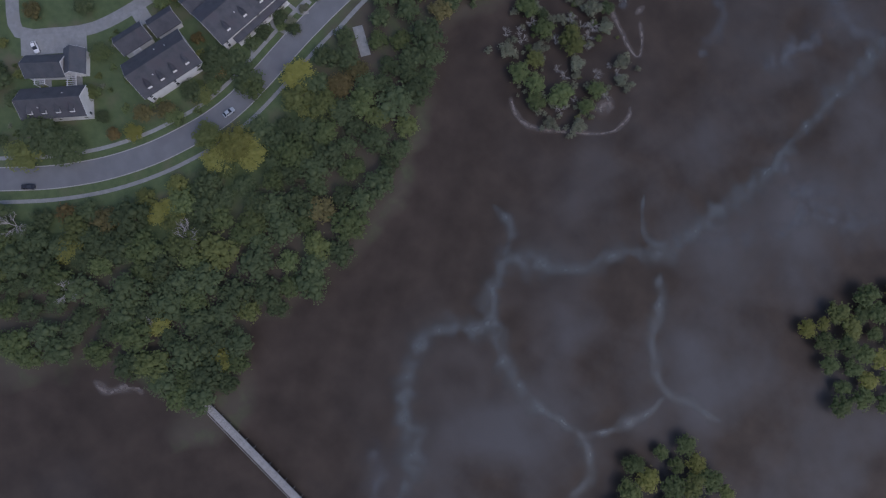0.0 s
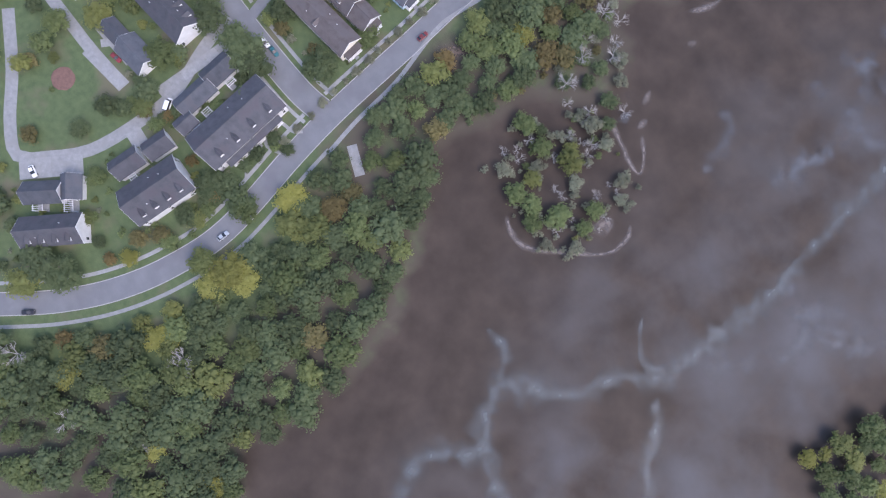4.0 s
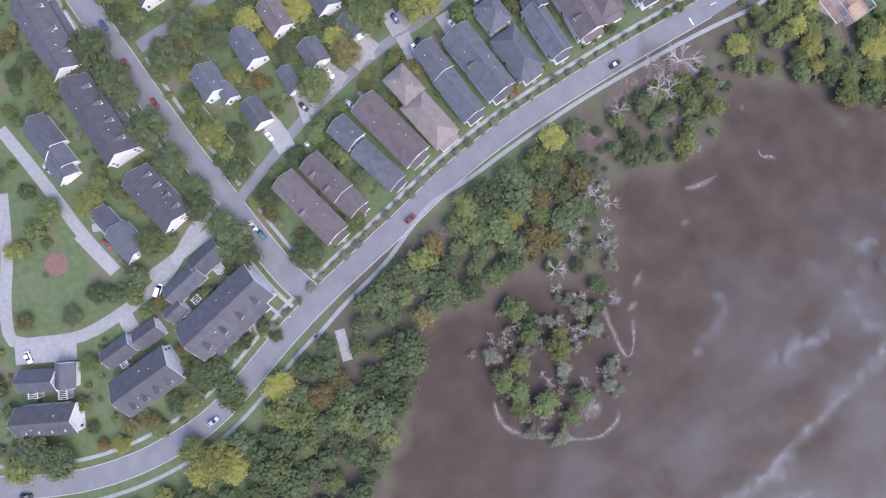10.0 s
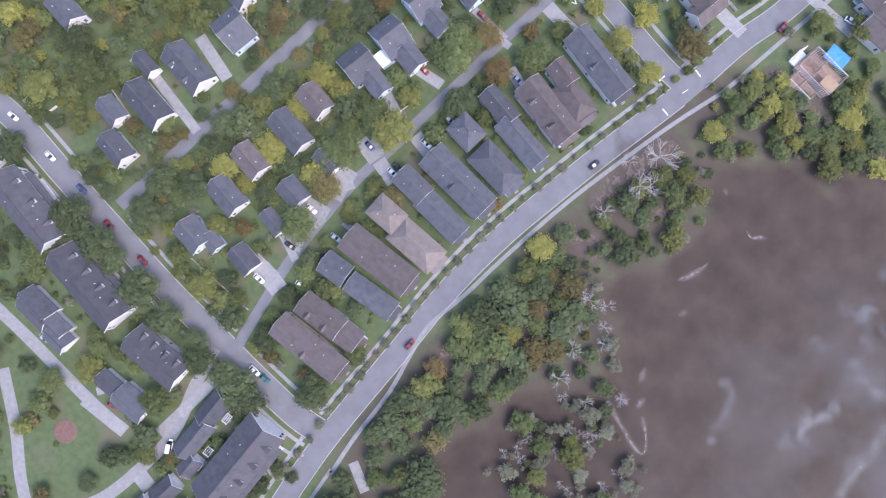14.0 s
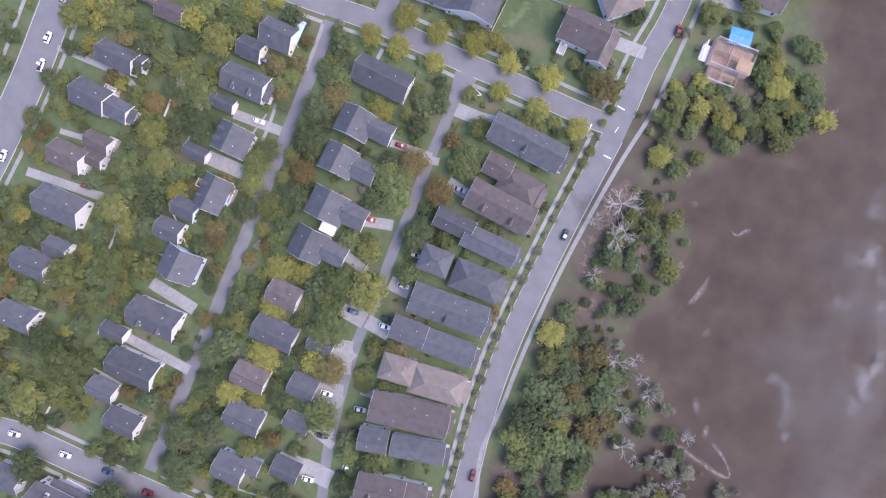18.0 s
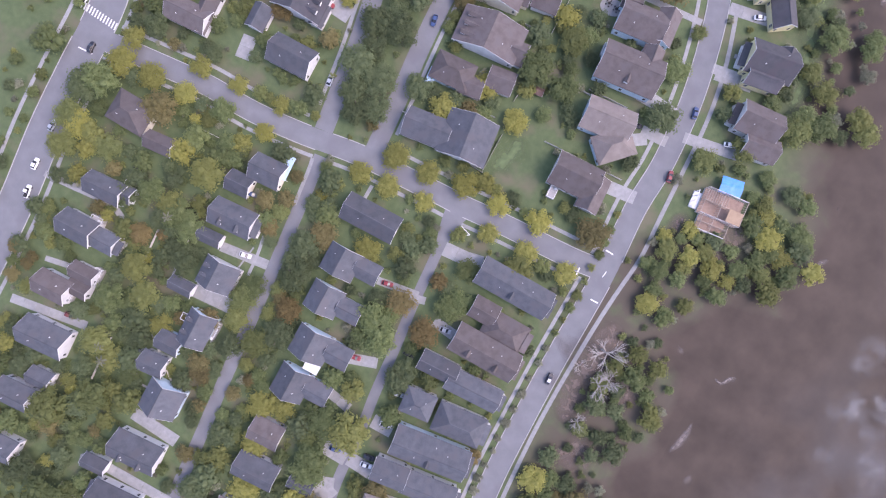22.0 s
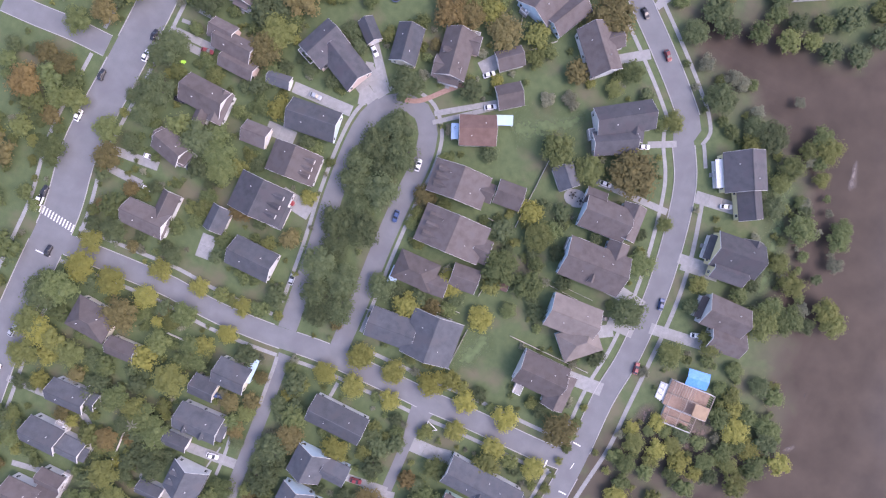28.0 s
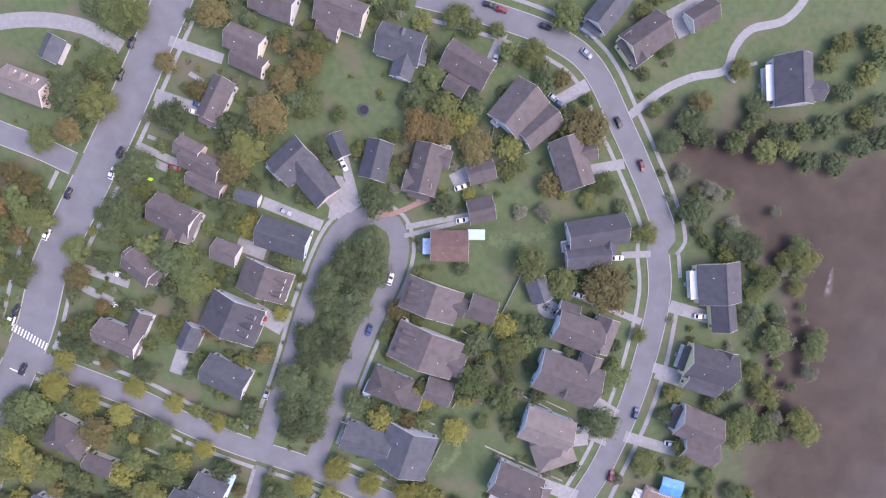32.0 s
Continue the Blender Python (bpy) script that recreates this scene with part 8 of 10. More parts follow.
GREEN += [(-132.3, -81.7, 1.5, 'G'), (-313.5, 80, 2.6, 'D'), (-315, 214.7, 1.1, 'G'), (-299.5, 239.3, 1.1, 'G'), (-157.6, 139.6, 1.5, 'G'), (-189, 194.6, 2, 'G'), (-197.3, 353.3, 1.5, 'G'), (-259.9, -14.8, 1.1, 'G'),
    (-245.3, 189.6, 1.1, 'G'), (-305.8, 243, 2, 'G'), (-282.6, 140.8, 2, 'G'), (-200.2, 71.9, 1.1, 'G'), (-162, 326.8, 1.5, 'P'), (-187.3, 54.6, 1.5, 'G'), (-154.4, 343.9, 2.6, 'G'), (-368, 230.8, 2, 'G'),
    (-154.7, -100.7, 3.2, 'G'), (-139.7, 299, 2, 'G'), (-238.7, -21.8, 1.1, 'G'), (-347.8, 144.1, 3.2, 'D'), (-276.1, 61.8, 2.6, 'D'), (-311.1, 239.7, 2, 'P'), (-109.7, 338.2, 2.6, 'D'), (-147.3, 205.9, 3.2, 'G'),
    (-238.2, 70.1, 2.6, 'G'), (-194.8, -78.2, 1.5, 'G'), (-294.3, 289.3, 3.7, 'D'), (-280.9, 196, 2, 'P'), (-252.5, 355.2, 1.5, 'P'), (-160.9, 87.6, 2.6, 'G'), (-262.8, 68.5, 2, 'G'), (-139.3, -102.8, 1.1, 'G')]
GREEN += [(-286.5, 378.6, 3.7, 'D'), (-162.6, 116.9, 1.1, 'G'), (-319.7, 142.1, 1.5, 'G'), (-270.9, 303.4, 3.2, 'D'), (-217.6, -63.1, 2.6, 'D'), (-307.4, 25.8, 1.1, 'G'), (-269.2, 187.1, 3.7, 'G'), (-187.6, -72.6, 3.2, 'G'),
    (-251.7, 232.5, 1.5, 'G'), (-155.3, 310.9, 1.5, 'G'), (-323.2, 280.7, 3.2, 'G'), (-323, 88.2, 2, 'G'), (-324.4, 356.2, 3.7, 'D'), (-310.6, 33, 1.1, 'P'), (-251.8, -26.9, 2.6, 'D'), (-221.4, 92.8, 3.2, 'D'),
    (-292.1, 245.2, 1.5, 'G'), (-363.4, 183.4, 1.5, 'G'), (-249, -15.6, 1.5, 'G'), (-112.2, 295.4, 1.1, 'G'), (-299.6, 338.9, 2.6, 'G'), (-325.2, 90.5, 1.5, 'G'), (-126.5, -57.2, 1.5, 'G'), (-287.9, 95.4, 2, 'G'),
    (-190.4, 64.9, 2, 'G'), (-292.4, 333.2, 2, 'G'), (-305.5, 22.5, 3.7, 'D'), (-254.1, -30.7, 2, 'G'), (-179.4, 182.6, 3.7, 'O'), (-367.1, 331.7, 3.7, 'D'), (-273.6, 197.8, 1.1, 'G'), (-351.2, 288.9, 1.1, 'G')]
GREEN += [(-227.6, 114.1, 2, 'P'), (-243.8, -28.8, 2, 'G'), (-285.3, 291.4, 2, 'G'), (-208.8, 406.7, 1.1, 'G'), (-316.7, 151.2, 2, 'P'), (-308.8, 39.5, 2.6, 'G'), (-296.4, 163.9, 2.6, 'D'), (-184, 262.2, 3.7, 'G'),
    (-199.6, -70.5, 2, 'P'), (-310.5, 24.8, 1.5, 'P'), (-326.9, 64.2, 3.2, 'O'), (-141.1, -92.6, 3.7, 'D'), (-198.7, -64.3, 2.6, 'D'), (-149, -105.2, 2, 'G'), (-279, 116.8, 1.1, 'G'), (-273.2, 150.8, 1.1, 'G'),
    (-156.1, -26.7, 2.6, 'D'), (-290.8, 118.3, 1.1, 'G'), (-190.9, 191.3, 1.5, 'G'), (-313.3, 233.4, 1.5, 'G'), (-348.1, 157.4, 1.5, 'G'), (-220.1, 63.8, 1.5, 'P'), (-311.7, 67.8, 3.2, 'G'), (-326.7, 278.6, 2, 'G'),
    (-344.6, 110, 1.5, 'P'), (-157, 116.4, 1.1, 'G'), (-267.1, 148.9, 2.6, 'D'), (-250.1, 357.5, 1.5, 'G'), (-201.2, 260.1, 2, 'P'), (-132, -108.8, 1.5, 'G'), (-371, 237.2, 2, 'P')]
GREEN += [(-241.1, -42.2, 1.5, 'P'), (-294.4, 269.2, 1.5, 'G'), (-136.6, 130.3, 3.2, 'O'), (-354.3, 144.5, 3.2, 'D'), (-105.2, -37.9, 3.2, 'D'), (-135.2, -50.8, 1.1, 'G'), (-221, 20.3, 1.1, 'G'), (-172.8, 183.7, 1.1, 'G'),
    (-98.3, 273.4, 2.6, 'G'), (-322.7, 254.8, 1.1, 'G'), (-255.4, 180.3, 2, 'P'), (-199.3, 421.2, 2.6, 'D'), (-264.6, 112.5, 1.5, 'G'), (-203.8, 205, 2, 'G'), (-212.3, 383.5, 3.2, 'D'), (-211.9, -59.1, 3.2, 'O'),
    (-133.2, -92.5, 3.2, 'D'), (-191.6, 225.6, 2.6, 'G'), (-324, 238.6, 1.5, 'G'), (-135, -109.4, 2.6, 'D'), (-326.3, 150.1, 3.2, 'D'), (-258.2, -24.2, 2, 'P'), (-364, 340.8, 2, 'P'), (-309.7, 43.9, 3.7, 'G'),
    (-310.9, 73.2, 2, 'G'), (-147.4, 132.7, 1.5, 'G'), (-318.5, 40.8, 1.5, 'G'), (-215.8, 183.7, 2, 'G'), (-291, 250, 1.5, 'G'), (-225.3, 383.4, 1.5, 'G'), (-264.2, 85.8, 1.5, 'G'), (-198.8, -75.1, 2, 'G')]
GREEN += [(-194.2, 254.8, 1.1, 'G'), (-276, 135.7, 3.7, 'D'), (-222.7, -50.6, 2, 'G'), (-237.3, 203.7, 2, 'P'), (-167.6, 264.5, 2.6, 'D'), (-281.7, 181.8, 1.5, 'G'), (-357.8, 224.9, 1.1, 'G'), (-158.1, 228.3, 1.5, 'G'),
    (-296.4, 84.4, 1.5, 'G'), (-323.8, 125, 1.5, 'G'), (-306.6, 305.1, 1.1, 'G'), (-197.4, 106, 2, 'G'), (-221.9, 75.7, 3.2, 'D'), (-221.2, -63.5, 1.5, 'G'), (-175.9, 390.7, 1.5, 'G'),
    (-96.9, 306.4, 3.2, 'D'), (-169, 223.3, 3.2, 'D'), (-219.1, 55.5, 1.1, 'P'), (-374.8, 242.4, 1.1, 'G'), (-193.3, 286.1, 2, 'G'), (-320.5, 72, 3.7, 'D'), (-110.8, 263, 1.1, 'G'), (-254.7, 226.9, 1.1, 'G'),
    (-155.7, 249.1, 1.5, 'G'), (-299.8, 167.9, 1.1, 'P'), (-310, 331.8, 2, 'P'), (-234.2, 28.7, 1.1, 'G'), (-307.6, 244.3, 1.1, 'G'), (-206.9, 28.9, 3.2, 'G'), (-198.6, 224.1, 2.6, 'G')]
GREEN += [(-351.1, 135, 3.2, 'G'), (-350.5, 199, 1.1, 'G'), (-150.8, 105.9, 1.5, 'G'), (-320.1, 322.1, 2, 'G'), (-235, 215.1, 1.1, 'G'), (-355, 167.7, 1.5, 'P'), (-248.5, 289.7, 1.1, 'G'), (-259.2, 48.7, 2, 'G'),
    (-145, -86.2, 1.1, 'G'), (-263.5, 54, 2.6, 'D'), (-282.4, 82.5, 1.1, 'G'), (-232.8, 47.6, 1.1, 'G'), (-110.4, -61.7, 1.5, 'G'), (-133.2, -112.1, 1.1, 'G'), (-302.2, 326.8, 2, 'P'), (-238.8, 96, 3.2, 'D'),
    (-245.1, 170.4, 3.7, 'O'), (-330, 209.6, 1.5, 'G'), (-111.8, -60.3, 1.1, 'G'), (-285.4, 20.6, 2, 'G'), (-239.7, 42.3, 1.5, 'G'), (-294.5, 109.4, 1.5, 'G'), (-300.1, 41.6, 3.7, 'G'), (-324.4, 139.2, 2, 'G'),
    (-303.6, 306.4, 1.5, 'G'), (-248.2, 85.6, 1.1, 'P'), (-264.4, 222, 1.1, 'G'), (-364.6, 311.5, 1.5, 'G'), (-260.5, 64.7, 1.1, 'G'), (-237.1, -17.1, 3.7, 'D'), (-272.4, 165.5, 1.5, 'G'), (-132.9, 34.4, 2.6, 'O')]
GREEN += [(-272.4, 213.6, 3.2, 'G'), (-219.5, 102.6, 2, 'G'), (-317.2, 309.8, 1.1, 'G'), (-319.5, 129, 3.2, 'G'), (-306.8, 168.7, 1.1, 'G'), (-136.7, 163.4, 1.1, 'G'), (-334.3, 265.4, 3.2, 'D'),
    (-284.3, 330.2, 2, 'G'), (-112.3, -21.7, 1.1, 'G'), (-149.9, 328.9, 2.6, 'D'), (-317.9, 62.5, 1.5, 'G'), (-302.3, 354.6, 2, 'G'), (-138.2, -20.7, 2.6, 'D'), (-230, -52.7, 1.1, 'P'),
    (-334.4, 269.3, 2, 'P'), (-321.1, 350.3, 1.1, 'G'), (-367.9, 319, 1.1, 'G'), (-225.9, 307.5, 1.1, 'G'), (-323.6, 244.2, 1.1, 'G'), (-292.9, 198.4, 2, 'G'), (-300.9, 201.3, 1.1, 'G'), (-358.4, 171.7, 2.6, 'D'),
    (-142.4, 304.4, 2.6, 'D'), (-291.7, 343.8, 1.1, 'G'), (-265.8, 278.3, 3.2, 'G'), (-257.5, 215.4, 3.7, 'G'), (-271.4, 133.3, 2, 'G'), (-329.8, 220.5, 2.6, 'G'), (-202.6, 164.1, 1.5, 'P'), (-302.3, 216.6, 1.5, 'G')]
GREEN += [(-240.1, -45.5, 1.1, 'P'), (-319.9, 234, 3.2, 'O'), (-185.1, 346.1, 2, 'G'), (-217.6, 70.5, 1.1, 'P'), (-327.3, 77.4, 2.6, 'D'), (-195.1, 205.5, 1.1, 'P'), (-303.4, 29.9, 2, 'G'), (-174.3, -15, 2, 'G'),
    (-137.9, 104.9, 1.1, 'P'), (-214.8, 80, 1.1, 'G'), (-172, -12.2, 1.5, 'G'), (-360.7, 233.4, 2.6, 'G'), (-198.6, 80.6, 3.7, 'D'), (-246.8, 104, 2, 'P'), (-282.1, 263.7, 3.2, 'D'), (-316.6, 68.6, 2, 'P'),
    (-114.7, 1.5, 1.1, 'P'), (-242.8, 333.9, 1.5, 'G'), (-241.5, 129.4, 1.5, 'G'), (-160.5, 202.2, 1.1, 'P'), (-364.4, 209.4, 3.2, 'D'), (-271.4, 108.9, 2.6, 'D'), (-267.9, 70.9, 2.6, 'O'), (-281.9, 378.2, 2, 'P'),
    (-261.8, 240.1, 1.1, 'G'), (-145.8, 187, 1.5, 'G'), (-291.4, 36.2, 1.1, 'G'), (-130.1, -92.9, 1.5, 'G'), (-252.8, 102.5, 1.5, 'G'), (-290.4, 196, 1.1, 'P'), (-316.5, 233.5, 2, 'G'), (-150.1, 62.5, 3.7, 'G')]
GREEN += [(-167.4, 201.4, 1.1, 'G'), (-251.1, -32.1, 1.1, 'G'), (-323.4, 223.7, 2.6, 'G'), (-238, 115.9, 1.1, 'G'), (-148.5, -28.2, 1.1, 'G'), (-363.5, 175.8, 1.1, 'G'), (-252, 350.7, 2.6, 'D'), (-346.5, 132.8, 3.7, 'D'),
    (-180.9, 201.5, 3.2, 'G'), (-145.7, 327.1, 1.1, 'G'), (-322.5, 235.8, 1.1, 'P'), (-365.4, 261.6, 1.1, 'G'), (-168.3, -80.5, 1.1, 'G'), (-198.6, 130.6, 1.1, 'G'), (-226.8, 378.5, 1.5, 'P'),
    (-167, 32.7, 1.5, 'P'), (-232.3, 72.1, 1.5, 'G'), (-326.9, 215.8, 3.2, 'D'), (-249.8, -20, 1.5, 'P'), (-195.1, 421.8, 1.1, 'G'), (-182.5, 38.3, 1.5, 'G'), (-238, 48.9, 1.5, 'G'), (-377.5, 263.2, 1.5, 'G'),
    (-304.1, 351, 2.6, 'D'), (-315.4, 236.2, 2, 'G'), (-157.1, 89.6, 2.6, 'G'), (-291.6, 314.5, 2.6, 'D'), (-172.9, 22.5, 2.6, 'D'), (-176.9, 51.7, 2, 'G'), (-312.8, 291.4, 2, 'G'), (-355.6, 173.5, 2, 'P')]
GREEN += [(-310.4, 306.2, 1.5, 'G'), (-318.4, 135.3, 2.6, 'D'), (-172.8, 404.4, 1.1, 'G'), (-232.4, 156.2, 2, 'G'), (-300, 349.5, 3.7, 'O'), (-119.4, 223.3, 1.5, 'G'), (-194.8, 220.1, 2, 'P'), (-136.3, -98.7, 1.1, 'G'),
    (-227.9, -62, 2.6, 'D'), (-164.1, 260.9, 3.7, 'D'), (-219.4, 299.7, 1.1, 'G'), (-259.7, 348.5, 1.1, 'G'), (-143, 30.5, 1.1, 'G'), (-189.5, 55.4, 1.1, 'G'), (-142.9, 249.7, 2, 'P'),
    (-290.5, 28, 3.2, 'O'), (-264.1, 29.7, 3.2, 'G'), (-120, -25.6, 2.6, 'O'), (-137.5, 286.6, 1.1, 'G'), (-278, 143.3, 2, 'G'), (-207.2, 164.3, 2.6, 'D'), (-325.5, 253.3, 1.5, 'G'), (-191, 270.2, 1.1, 'G'),
    (-211.5, 38.1, 1.1, 'P'), (-126.7, -110, 2, 'P'), (-181.2, -74.8, 1.5, 'G'), (-276.6, 49, 3.2, 'D'), (-133.2, 67.7, 1.1, 'G'), (-229.3, 217, 1.1, 'G')]
GREEN += [(-323.3, 217, 2, 'G'), (-225.5, 327.2, 2, 'G'), (-201.5, 150.6, 2, 'P'), (-192.6, -22.7, 1.1, 'G'), (-159.3, 231.1, 1.5, 'G'), (-253.3, 198.3, 1.1, 'P'), (-113.6, 289.3, 3.2, 'D'), (-312.2, 95.9, 1.5, 'G'),
    (-169.3, 132.2, 1.5, 'P'), (-221.1, 79.4, 2, 'G'), (-176.7, 276.2, 1.1, 'G'), (-333.9, 350.5, 1.1, 'G'), (-205.5, 60.3, 1.5, 'G'), (-321.8, 65.3, 3.7, 'G'), (-239.9, 350.9, 1.5, 'G'), (-289, 134.3, 2.6, 'D'),
    (-212.5, 239.4, 2.6, 'D'), (-243, 354.5, 2, 'G'), (-319.2, 269.5, 1.5, 'G'), (-319.4, 118.5, 1.1, 'G'), (-350.7, 222.6, 1.1, 'P'), (-293.4, 281.8, 2, 'G'), (-308.8, 241.9, 1.1, 'G'),
    (-145, -95.8, 1.5, 'G'), (-271.5, 145.4, 1.1, 'G'), (-263.3, 36.3, 1.5, 'G'), (-138.2, -29.8, 3.2, 'G'), (-273.3, 90.5, 2.6, 'G'), (-322.2, 84.1, 1.1, 'G'), (-274.7, 93.7, 2.6, 'G')]
GREEN += [(-279.5, 41.5, 1.1, 'G'), (-293.3, 284.3, 1.5, 'G'), (-117.5, 319.4, 1.5, 'G'), (-162.8, 148.8, 2, 'G'), (-335.1, 258.1, 2, 'G'), (-235.9, 256, 1.1, 'G'), (-228.9, 187.6, 3.7, 'D'), (-316.7, 212.1, 1.1, 'P'),
    (-154.1, -11.8, 1.5, 'G'), (-369.5, 334.7, 1.1, 'G'), (-350, 212.1, 2.6, 'G'), (-332, 230.1, 1.1, 'G'), (-138.8, -106.3, 2, 'G'), (-122.5, -98, 1.5, 'G'), (-212.8, 148.8, 1.5, 'G'), (-197.5, 75.4, 1.5, 'G'),
    (-186.4, 423.7, 3.2, 'G'), (-266.4, -19.6, 2.6, 'G'), (-115.2, 297.6, 3.7, 'G'), (-214.6, 244.3, 3.2, 'D'), (-223.1, 115.9, 2, 'G'), (-272.1, 34.9, 2.6, 'G'), (-141.2, -98.6, 3.2, 'G'),
    (-188.7, 282.4, 2, 'G'), (-244.6, 359.9, 1.5, 'G'), (-214.6, 20.8, 3.7, 'D'), (-310.3, 192.1, 1.5, 'G'), (-184.8, 276.6, 2.6, 'D'), (-287.3, 260.6, 1.5, 'G'), (-154.6, 63.1, 2, 'G'), (-182.4, 427.8, 2.6, 'O')]
GREEN += [(-303.2, 143.9, 1.5, 'G'), (-213.2, 375.6, 1.5, 'G'), (-231.2, 405.1, 1.5, 'G'), (-257.9, 247.3, 2, 'G'), (-166.2, -96.8, 1.1, 'G'), (-279.6, 300.9, 1.5, 'P'),
    (-280.9, -3, 3.7, 'G'), (-149.1, -94.9, 1.1, 'G'), (-198.3, 177.1, 1.5, 'G'), (-292.8, 236.1, 2, 'G'), (-221, 17.7, 1.1, 'G'), (-168.8, 145, 1.5, 'G'), (-206, -73.6, 3.7, 'O'), (-291.6, 147.6, 1.1, 'G'),
    (-146, 63.7, 1.1, 'P'), (-268.6, 67.8, 1.5, 'G'), (-213, -45.2, 2, 'G'), (-293.1, 189.6, 2, 'G'), (-304.4, 326, 1.1, 'G'), (-207.4, 375, 1.1, 'G'), (-203.6, -70, 1.5, 'G'), (-199, 294.5, 1.1, 'G'),
    (-110.7, 255.5, 1.1, 'G'), (-176.8, -87.2, 2, 'G'), (-325.1, 82, 3.7, 'D'), (-150.3, -37.4, 3.2, 'D'), (-297.5, 358.1, 1.5, 'P'), (-275.8, 33.4, 2.6, 'G'), (-218.2, 53.1, 1.1, 'G'), (-276.7, 112.2, 2, 'G')]
GREEN += [(-372.2, 303.2, 1.5, 'G'), (-365.5, 285.2, 1.1, 'G'), (-218.4, 263.9, 1.5, 'G'), (-263.1, 150.6, 1.1, 'G'), (-174.5, 135.9, 2, 'G'), (-234.9, 320.2, 1.1, 'G'), (-219.7, 231.6, 1.1, 'G'), (-297.2, 28.3, 3.7, 'G'),
    (-142.5, 48.5, 1.1, 'G'), (-361.2, 240.8, 2, 'G'), (-261.2, 348.4, 1.1, 'G'), (-280.9, 50.5, 1.5, 'G'), (-295.9, 38, 1.5, 'G'), (-358.7, 312.9, 2.6, 'G'), (-267.8, 32, 2.6, 'G'), (-144.3, 203.6, 2.6, 'D'),
    (-237.5, 352.9, 1.5, 'P'), (-164, 202.1, 1.1, 'P'), (-197, 24.3, 3.7, 'G'), (-261.6, -24, 1.1, 'G'), (-259.6, 330.4, 2, 'G'), (-270.5, 168.9, 1.1, 'G'), (-242.2, 102.7, 1.1, 'G'),
    (-214.1, 53.9, 2.6, 'D'), (-202.5, 200.2, 1.1, 'P'), (-331.8, 234.4, 3.2, 'D'), (-212.8, 336.3, 1.5, 'P'), (-204.2, 48, 1.1, 'G'), (-239.9, 316.8, 1.1, 'G'), (-216.4, 300.9, 1.5, 'G'), (-215.9, 410.7, 2, 'G')]
GREEN += [(-253.5, 105.4, 2, 'G'), (-325.9, 72.3, 1.1, 'G'), (-286.8, 285.4, 1.5, 'G'), (-288.7, 266.3, 1.5, 'G'), (-260.2, 88.7, 2, 'P'), (-156.6, -9.6, 3.2, 'G'), (-195.3, -81.9, 2.6, 'G'), (-146.6, 158.9, 1.5, 'G'), (-206.7, 39.8, 2, 'P'), (-188.5, -2, 1.5, 'G'), (-246, 42.2, 3.7, 'O'), (-225.9, 337.8, 2, 'P'), (-187.1, 33.9, 1.1, 'G'), (-271.1, 183.4, 1.5, 'G'), (-267.5, 381.5, 2.6, 'G'),
    (-192.2, -80, 2.6, 'D'), (-104.5, -29.6, 2.6, 'D'), (-291.5, 242.5, 2, 'G'), (-114.7, 6.2, 1.5, 'P'), (-106.8, -49.5, 1.5, 'G'), (-187.2, 0.1, 1.1, 'G'), (-219.9, -56.7, 1.5, 'G'), (-329.2, 68.7, 3.2, 'G'),
    (-207.7, 112.4, 2.6, 'G'), (-135.4, 231, 1.1, 'G'), (-283.2, 15.5, 2, 'G'), (-284.5, 32.9, 2, 'G'), (-220.8, 143.5, 2.6, 'D'), (-157.1, 295.6, 2.6, 'D'), (-365.5, 292.9, 1.1, 'G')]
GREEN += [(-126.3, -98.5, 1.1, 'P'), (-326, 120.8, 3.7, 'D'), (-268.1, 213.6, 2.6, 'G'), (-287.9, 130.2, 1.1, 'G'), (-135.7, 201.4, 2, 'G'), (-319.5, 241.6, 1.5, 'P'), (-279.8, 149, 2.6, 'O'), (-210.6, 20.4, 2, 'G'),
    (-382, 262.8, 3.2, 'D'), (-98.3, 318.7, 2.6, 'G'), (-314.1, 48.8, 2, 'G'), (-319, 77.7, 1.1, 'P'), (-243.6, 130.8, 1.5, 'P'), (-105.8, 272.9, 1.5, 'P'), (-289.2, 191.7, 2, 'G'), (-288.5, 66.1, 1.5, 'P'),
    (-192, 22.8, 3.7, 'G'), (-191.8, 414.1, 1.1, 'P'), (-277.5, 71.3, 1.1, 'G'), (-106.5, -52.8, 1.5, 'G'), (-271.3, 16.8, 3.2, 'G'), (-267.9, 319.2, 3.2, 'D'), (-239.8, 352.8, 1.1, 'G'), (-299.2, 11, 3.7, 'D'),
    (-297.5, 60.3, 2.6, 'D'), (-175.4, 279.8, 2.6, 'D'), (-369.6, 239.2, 1.5, 'P'), (-137, 175.3, 2.6, 'D'), (-313.6, 34.8, 3.2, 'D'), (-128.6, -73.8, 2, 'G'), (-328.6, 352.3, 1.1, 'P'), (-197.6, 363.3, 1.5, 'G')]
